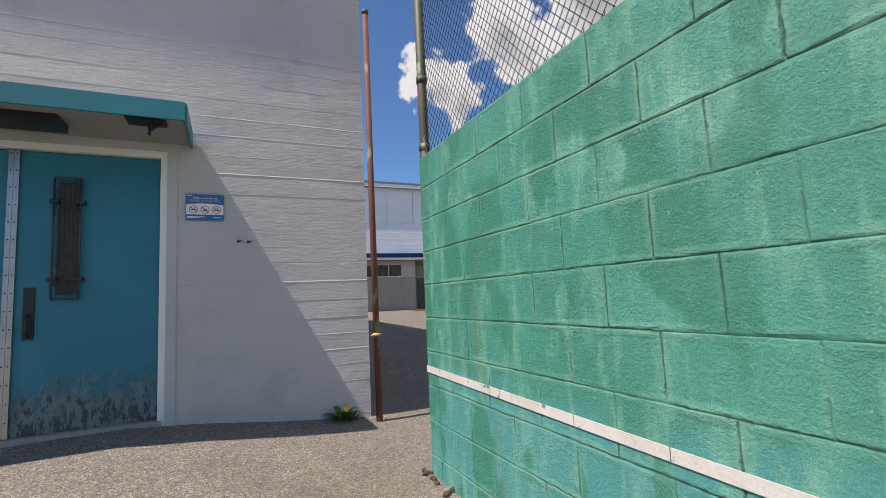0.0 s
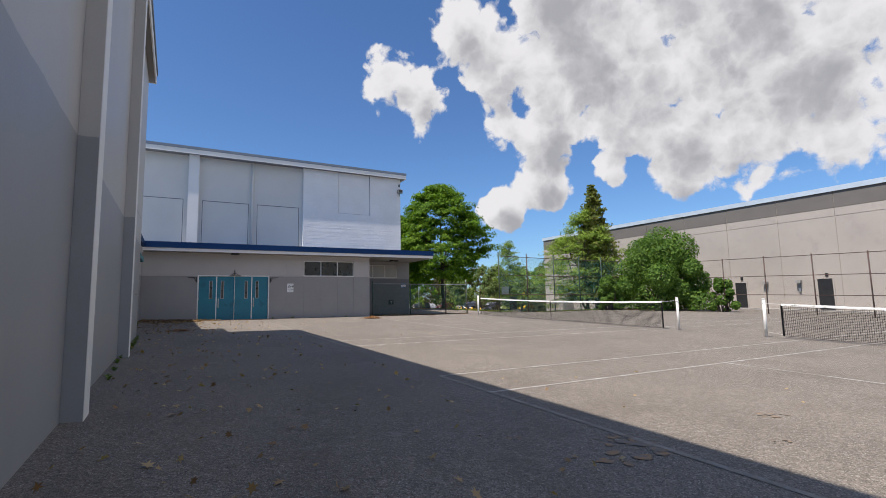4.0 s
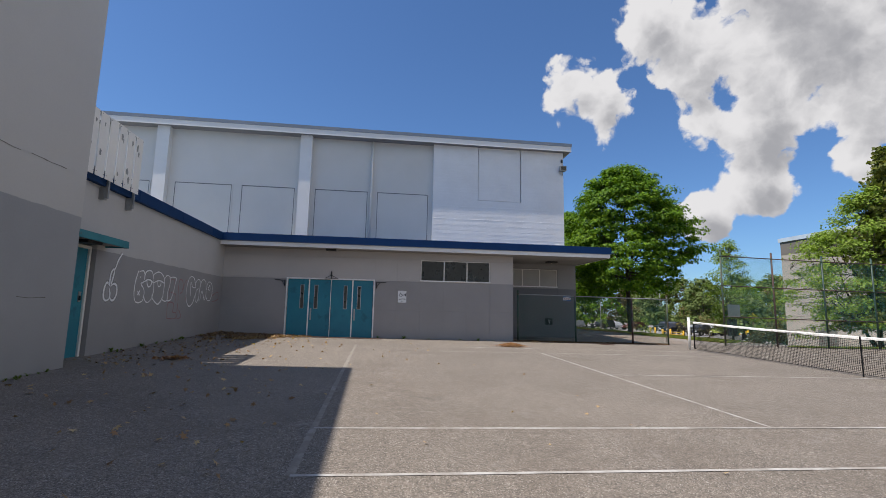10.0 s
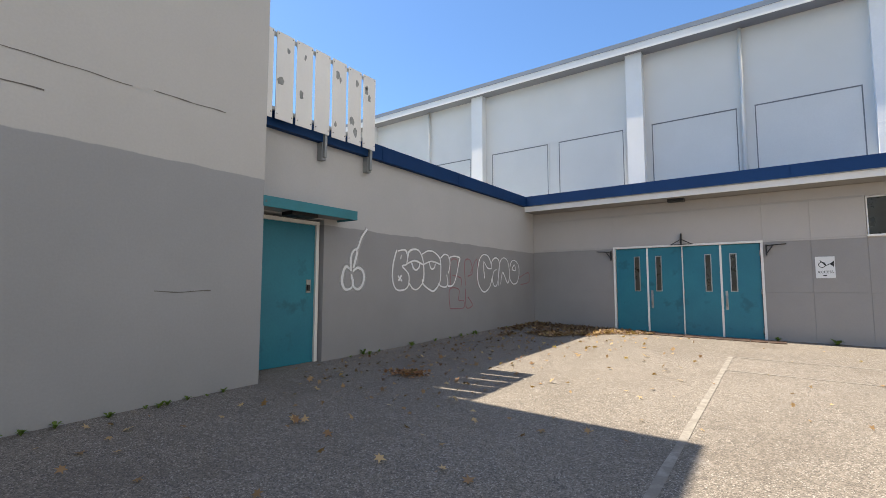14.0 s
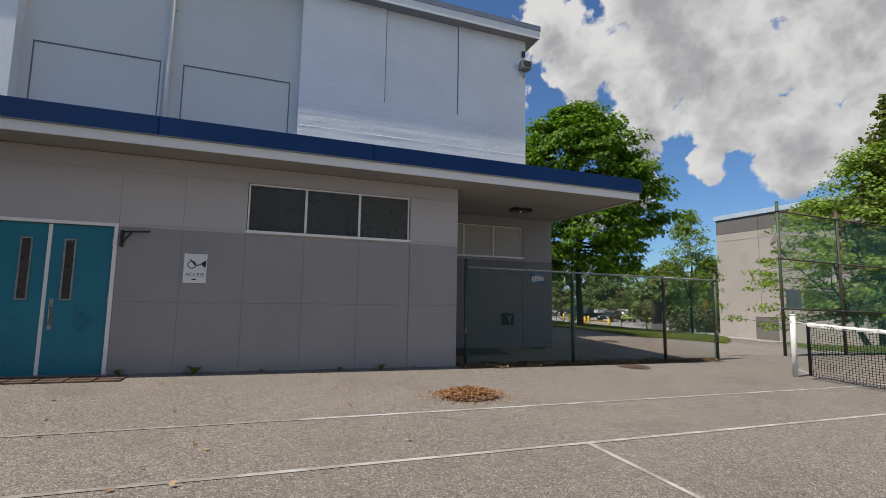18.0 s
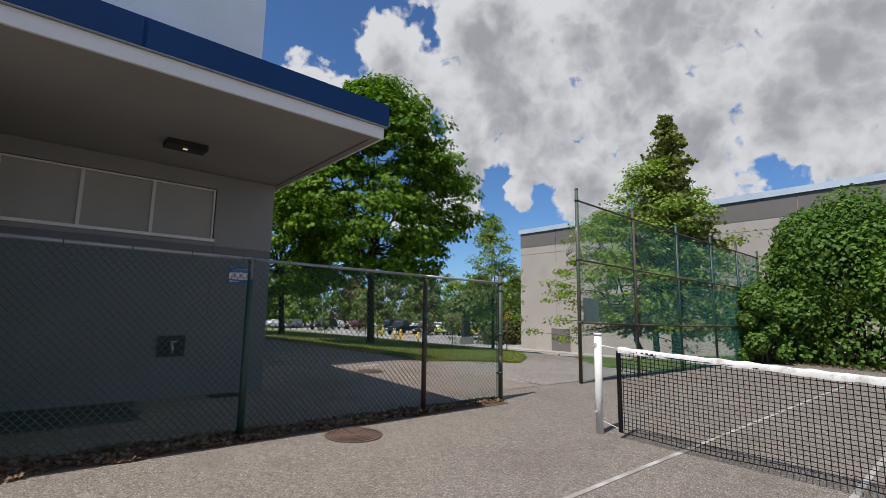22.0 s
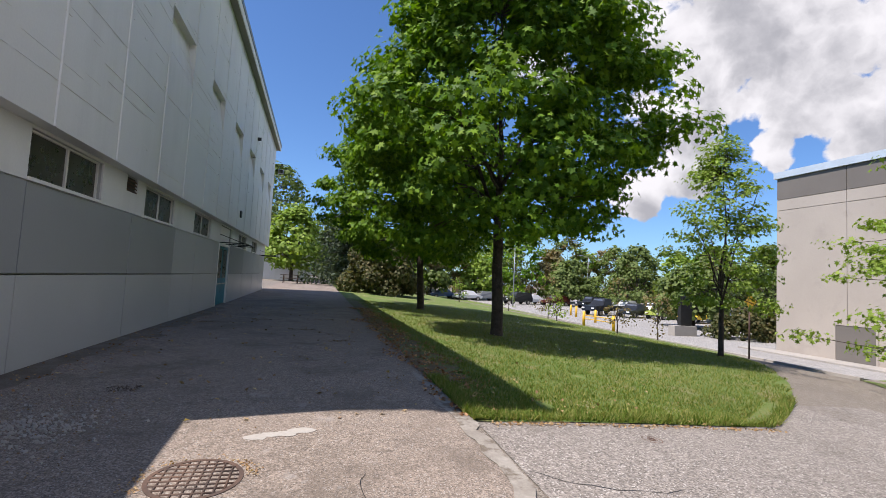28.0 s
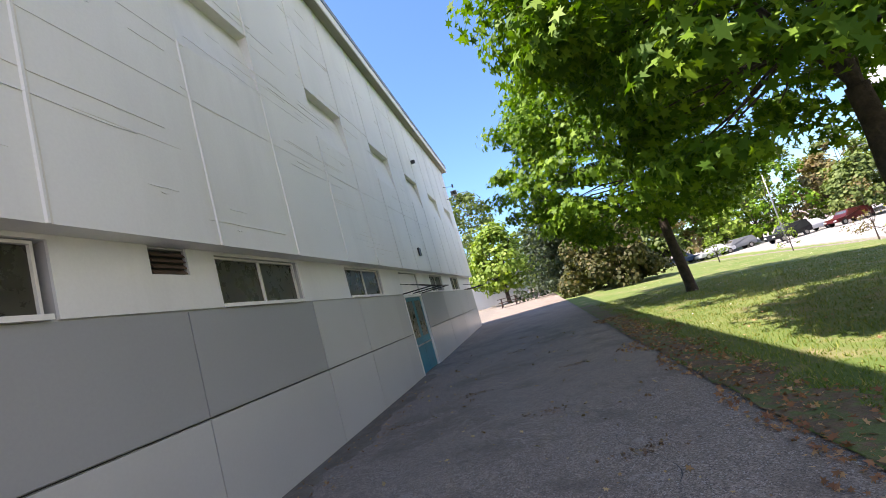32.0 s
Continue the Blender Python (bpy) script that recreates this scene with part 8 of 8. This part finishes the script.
# dark patch of asphalt in the recess behind the fence
structure(sheet("damp_patch", lambda y: [11.15 + 0.3 * wob(y, 41.0, 0.3), 11.7, 12.4, 12.92 + wob(y * 2, 43.0, 0.15)], spaced((28.45, 29.55, 0.12)), M["dark_ground"], 0.006), "dark patch of asphalt in the recess", "patch")
# ochre wear patches and pale scuffs on the asphalt
for i, (x, y, r, mt) in enumerate(((4.76, 4.85, 0.36, "ochre"), (4.95, 5.15, 0.18, "ochre"), (7.14, 4.93, 0.18, "ochre"), (4.2, 5.6, 0.10, "ochre"), (6.2, 4.4, 0.10, "ochre"), (21.5, 29.0, 0.12, "kerb"))):
    rr = random.Random(i + 50)
    bm = bmesh.new()
    for k in range(10 if mt == "ochre" else 2):
        cx, cy, s = x + rr.uniform(-r, r), y + rr.uniform(-r, r) * 0.6, r * rr.uniform(0.1, 0.34) * (1.8 if mt == "kerb" else 1)
        vs = []
        for q in range(9):
            a = 6.283 * q / 9
            px, py = cx + s * rr.uniform(0.5, 1.1) * math.cos(a), cy + s * rr.uniform(0.4, 0.9) * math.sin(a)
            vs.append(bm.verts.new((px, py, ground_z(px, py) + 0.0045 + 0.0004 * k)))
        bm.faces.new(vs)
    structure(part("asphalt_patch", bm, M[mt]), "worn patch in the asphalt", "patch")
bm = bmesh.new()
for k, (cx, cy, s) in enumerate(((17.52, 31.14, 0.10), (17.62, 31.19, 0.08), (17.74, 31.20, 0.09), (17.86, 31.27, 0.11))):
    rr = random.Random(k + 90)
    vs = []
    for q in range(14):
        px, py = cx + s * rr.uniform(0.75, 1.1) * math.cos(0.4488 * q), cy + 0.75 * s * rr.uniform(0.7, 1.1) * math.sin(0.4488 * q)
        vs.append(bm.verts.new((px, py, ground_z(px, py) + 0.0085 + 0.0004 * k)))
    bm.faces.new(vs)
structure(part("asphalt_patch", bm, M["kerb"]), "pale worn patch in the asphalt", "patch")
bm = bmesh.new()
rr = random.Random(91)
for _ in range(420):
    a, d = rr.uniform(0, 6.283), abs(rr.gauss(0, 0.5))
    px, py, s = 15.9 + 0.62 * d * math.cos(a) + rr.uniform(-0.25, 0.25), 31.45 + 0.75 * d * math.sin(a), rr.uniform(0.004, 0.013)
    m = pose(px, py, ground_z(px, py) + 0.007 + s * 0.3, rr.uniform(0, 90), rr.uniform(0, 90), rr.uniform(0, 90))
    bmesh.ops.create_cube(bm, size=s * 2, matrix=m @ Matrix.Diagonal((1, rr.uniform(0.5, 1), rr.uniform(0.4, 0.8), 1)))
tagged(part("loose_gravel", bm, M["kerb"]), "loose stone crumbs on the broken path asphalt", "gravel", "", "stuff")
litter("path_crumbs", scatter(420, (15.4, 30.5, 16.5, 32.4), 92), 0.018, "brown", 93, "earth and leaf crumbs on the broken asphalt")
for k, (x, y) in enumerate(((17.1, 43.9), (18.13, 40.5), (17.7, 38.0), (16.5, 40.1), (15.5, 39.1), (17.3, 46.5), (18.4, 36.3))):
    litter("path_crumbs", [(x + rr.gauss(0, 0.16), y + rr.gauss(0, 0.07), ground_z(x, y) + 0.012) for _ in range(60)], 0.035, "brown", 120 + k, "dark scrap of leaf and bark on the path")
litter("path_crumbs", scatter(140, (15.93, 32.50, 16.22, 32.72), 94), 0.022, "soil", 95, "small patch of dark earth on the path")
litter("drain_leaves", [(17.24 + (0.30 + 0.05 * abs(rr.gauss(0, 1))) * math.cos(a), 30.46 + (0.30 + 0.05 * abs(rr.gauss(0, 1))) * math.sin(a), ground_z(17.24, 30.46) + 0.012) for a in (rr.uniform(0.0, 3.6) for _ in range(230))], 0.022, "dry", 96, "leaf crumbs round the rim of the drain grate")
litter("edge_leaves", [(x, 31.42 + 0.085 * (x - 19.5) - abs(rr.gauss(0, 0.05)), ground_z(x, 31.4) + 0.016) for x in (rr.uniform(19.6, 23.6) for _ in range(420))], 0.035, "dry", 97, "dry leaves along the front edge of the lawn")
drn = thing("corner_rubble", "crumbled concrete at the foot of the green wall", "rubble")
rr = random.Random(3)
for i in range(14):
    bm = bmesh.new()
    bmesh.ops.create_icosphere(bm, subdivisions=1, radius=rr.uniform(0.01, 0.03))
    o = Vector((rr.uniform(0.74, 0.83), rr.uniform(0.3, 1.0), 0))
    for v in bm.verts:
        v.co = v.co * rr.uniform(0.7, 1.2) + Vector((o.x, o.y, ground_z(o.x, o.y) + 0.008))
    part("lump", bm, M["soil"], drn)


# ---- car park ----
def car(x, y, yaw, length, height, body, label, kind_="sedan"):
    """A car with lofted body, dark glasshouse, lamps and four wheels."""
    c = thing("car", label, "car", group="parked cars")
    W = 0.88
    L = length / 2
    hood = height * 0.58
    prof = {"sedan": [(-L, 0.35), (-L, hood * 0.92), (-L * 0.62, hood), (-L * 0.30, height), (L * 0.22, height * 0.99), (L * 0.50, hood), (L * 0.96, hood * 0.86), (L, 0.38)],
            "suv": [(-L, 0.38), (-L, hood), (-L * 0.90, height * 0.97), (-L * 0.7, height), (L * 0.20, height), (L * 0.45, hood * 1.02), (L * 0.95, hood * 0.93), (L, 0.42)],
            "pickup": [(-L, 0.5), (-L, hood), (-L * 0.18, hood), (-L * 0.12, height), (L * 0.28, height), (L * 0.50, hood * 1.02), (L * 0.95, hood * 0.95), (L, 0.5)]}[kind_]
    m = pose(x, y, ground_z(x, y) + 0.02, 0, 0, yaw)

    def loft(pts, w0, w1, zs):
        bm = bmesh.new()
        sides = []
        for s in (-1, 1):
            sides.append([bm.verts.new((px, s * (w0 if pz < zs else w1), pz)) for px, pz in pts])
        n = len(pts)
        for i in range(n):
            bm.faces.new((sides[0][i], sides[0][(i + 1) % n], sides[1][(i + 1) % n], sides[1][i]))
        bm.faces.new(sides[0][::-1])
        bm.faces.new(sides[1])
        bmesh.ops.recalc_face_normals(bm, faces=bm.faces)
        bmesh.ops.bevel(bm, geom=[e for e in bm.edges], offset=0.05, segments=2, affect="EDGES")
        bm.transform(m)
        return bm
    part("body", loft(prof, W, W * 0.80, hood * 1.04), body, c)
    top = [p for p in prof if p[1] > hood * 1.04]
    x0, x1 = top[0][0], top[-1][0]
    for s in (-1, 1):
        bm = bmesh.new()
        bm.faces.new([bm.verts.new(p) for p in ((x0 - 0.02, s * (W * 0.84), hood * 1.06), (x1 + 0.25, s * (W * 0.84), hood * 1.06), (x1 + 0.02, s * (W * 0.815), height * 0.93), (x0 + 0.08, s * (W * 0.815), height * 0.93))])
        bm.transform(m)
        part("side_glass", bm, M["glass"], c)
    for xa, za, xb, zb in ((x1 + 0.06, height * 0.94, x1 + 0.46, hood * 1.06), (x0 - 0.06, height * 0.93, x0 - 0.22, hood * 1.08)):
        bm = bmesh.new()
        bm.faces.new([bm.verts.new(p) for p in ((xa, -W * 0.68, za), (xa, W * 0.68, za), (xb, W * 0.74, zb), (xb, -W * 0.74, zb))])
        bm.transform(m @ Matrix.Translation((0.03 if xb > xa else -0.03, 0, 0.02)))
        part("windscreen", bm, M["glass"], c)
    for sx in (-0.62, 0.62):
        for s in (-1, 1):
            bm = bmesh.new()
            tube(bm, (sx * L, s * (W - 0.16), 0.33), (sx * L, s * (W + 0.02), 0.33), 0.33, 18)
            bm.transform(m)
            wheel = part("wheel", bm, M["tyre"], c)
            bm = bmesh.new()
            tube(bm, (sx * L, s * (W + 0.021), 0.33), (sx * L, s * (W + 0.03), 0.33), 0.20, 14)
            bm.transform(m)
            part("rim", bm, M["chrome"], wheel)
    for s in (-1, 1):
        for xx, mt in ((L + 0.005, "sign_white"), (-L - 0.005, "sign_red")):
            bm = bmesh.new()
            cuboid(bm, xx - 0.02, s * 0.62 - 0.16, hood * 0.66, xx + 0.02, s * 0.62 + 0.16, hood * 0.80)
            bm.transform(m)
            part("lamp", bm, M[mt], c)
    return c


def car_paint(name, col):
    m = surface(name, col, tuple(v * 0.94 for v in col), 0.28, grain=0.03, bump=0)
    return m


P = {k: car_paint(k + "_car_paint", v) for k, v in dict(black=(0.015, 0.016, 0.018), grey=(0.16, 0.17, 0.18), white=(0.70, 0.70, 0.70), red=(0.07, 0.012, 0.012), lime=(0.30, 0.36, 0.06), yellow=(0.75, 0.50, 0.01), silver=(0.45, 0.46, 0.47), blue=(0.05, 0.10, 0.2)).items()}
for x, y, yaw, L, h, p, k, lab in ((48.8, 72.5, 200, 5.4, 1.85, "black", "pickup", "dark pickup truck in the car park"), (51.2, 70.3, 200, 4.5, 1.5, "black", "sedan", "black parked sedan in the car park"),
                                   (53.6, 69.2, 205, 3.9, 1.5, "lime", "suv", "lime green hatchback in the car park"), (54.6, 65.5, 190, 4.4, 1.25, "yellow", "sedan", "low bright yellow parked car"),
                                   (56.8, 68.0, 190, 4.4, 1.3, "yellow", "sedan", "yellow parked sports car in the row"), (53.8, 60.3, 175, 4.4, 1.45, "silver", "sedan", "silver parked sedan in the car park"),
                                   (46.5, 90.5, 195, 4.6, 1.75, "black", "suv", "dark sport utility vehicle in the car park"), (49.6, 92.0, 195, 4.5, 1.45, "white", "sedan", "white parked car in the row"),
                                   (52.4, 90.0, 195, 4.5, 1.5, "red", "suv", "dark red parked car in the row"), (56.0, 86.0, 195, 4.6, 1.7, "black", "suv", "dark sport utility vehicle in the car park"),
                                   (59.0, 82.0, 195, 4.5, 1.5, "silver", "sedan", "silver parked sedan in the car park"), (41.0, 97.0, 190, 4.5, 1.5, "white", "sedan", "white parked car in the row"),
                                   (37.5, 99.0, 185, 4.5, 1.5, "blue", "sedan", "blue parked car in the row"), (34.0, 100.0, 185, 4.5, 1.5, "silver", "sedan", "silver parked sedan in the car park"), (44.0, 98.0, 185, 4.5, 1.5, "grey", "suv", "grey parked car in the row"),
                                   (61.5, 75.0, 195, 4.5, 1.5, "grey", "sedan", "grey parked car in the row"), (57.0, 74.5, 195, 4.5, 1.5, "white", "suv", "white parked car in the row")):
    car(x, y, yaw, L, h, P[p], lab, k)
bar = thing("road_barrier", "yellow steel swing barrier between posts", "barrier")
for x, y in ((36.9, 57.4), (37.2, 54.3)):
    bm = bmesh.new()
    tube(bm, (x, y, ground_z(x, y)), (x, y, ground_z(x, y) + 1.05), 0.10, 10)
    part("post", bm, M["yellow"], bar)
for z in (0.55, 0.8):
    bm = bmesh.new()
    tube(bm, (36.9, 57.4, ground_z(37, 56) + z), (37.2, 54.3, ground_z(37, 56) + z), 0.035, 6)
    part("rail", bm, M["yellow"], bar)
for x, y in ((42.7, 68.0), (43.4, 70.2), (40.9, 62.0)):
    bm = bmesh.new()
    tube(bm, (x, y, ground_z(x, y)), (x, y, ground_z(x, y) + 1.1), 0.10, 10)
    tagged(part("bollard", bm, M["yellow"]), "yellow steel bollard at the car park", "bollard", "yellow bollards")
ps = thing("stone_sign", "dark monument sign on a concrete plinth by the road", "sign")
gs = ground_z(42.0, 53.8)
block("plinth", 41.3, 53.4, gs, 43.1, 54.0, gs + 0.7, M["kerb"], ps)
block("slab", 41.9, 53.55, gs + 0.7, 42.8, 53.85, gs + 2.7, M["black"], ps)
ws = thing("warning_sign", "orange diamond warning sign on a thin post", "sign")
gs = ground_z(33.9, 41.3)
bm = bmesh.new()
tube(bm, (33.9, 41.3, gs), (33.9, 41.3, gs + 2.3), 0.03, 8)
part("post", bm, M["fence_brown"], ws)
bm = bmesh.new()
flat(bm, [(33.9, gs + 1.85), (34.2, gs + 2.15), (33.9, gs + 2.45), (33.6, gs + 2.15)], 41.26)
part("plate", bm, M["yellow"], ws)
for x, y, h in ((43.0, 84.0, 7.5), (61.0, 95.0, 8.0), (39.0, 110.0, 8.0)):
    lpst = thing("street_lamp", "tall grey car park lamp post", "lamp", group="car park lamps")
    g = ground_z(x, y)
    bm = bmesh.new()
    tube(bm, (x, y, g), (x, y, g + h), 0.09, 8, 0.05)
    tube(bm, (x, y, g + h), (x - 1.2, y, g + h + 0.2), 0.04, 6)
    part("pole", bm, M["galv"], lpst)
    block("head", x - 1.7, y - 0.15, g + h + 0.14, x - 1.1, y + 0.15, g + h + 0.26, M["galv"], lpst)
# low building and benches past the end of the gym
fb = thing("far_building", "low pale building past the gym", "building")
gs = ground_z(12, 84)
block("wall", 2.0, 84.0, gs - 0.5, 17.2, 96.0, gs + 3.4, M["east"], fb)
block("roof", 1.6, 83.6, gs + 3.4, 17.6, 96.4, gs + 3.75, M["coping"], fb)
block("door", 8.0, 83.95, gs, 9.0, 83.999, gs + 2.1, M["beige_dk"], fb)
for x, y in ((15.6, 72.0), (17.4, 76.0)):
    tb = thing("picnic_table", "weathered wooden picnic table", "table", group="picnic tables")
    g = ground_z(x, y)
    block("top", x - 0.9, y - 0.38, g + 0.72, x + 0.9, y + 0.38, g + 0.77, M["iron"], tb)
    for s in (-1, 1):
        block("bench", x - 0.9, y + s * 0.72 - 0.13, g + 0.42, x + 0.9, y + s * 0.72 + 0.13, g + 0.46, M["iron"], tb)
        bm = bmesh.new()
        tube(bm, (x + s * 0.6, y - 0.75, g), (x + s * 0.6, y - 0.2, g + 0.72), 0.035, 6)
        tube(bm, (x + s * 0.6, y + 0.75, g), (x + s * 0.6, y + 0.2, g + 0.72), 0.035, 6)
        tube(bm, (x + s * 0.6, y - 0.8, g + 0.42), (x + s * 0.6, y + 0.8, g + 0.42), 0.03, 6)
        part("frame", bm, M["iron"], tb)
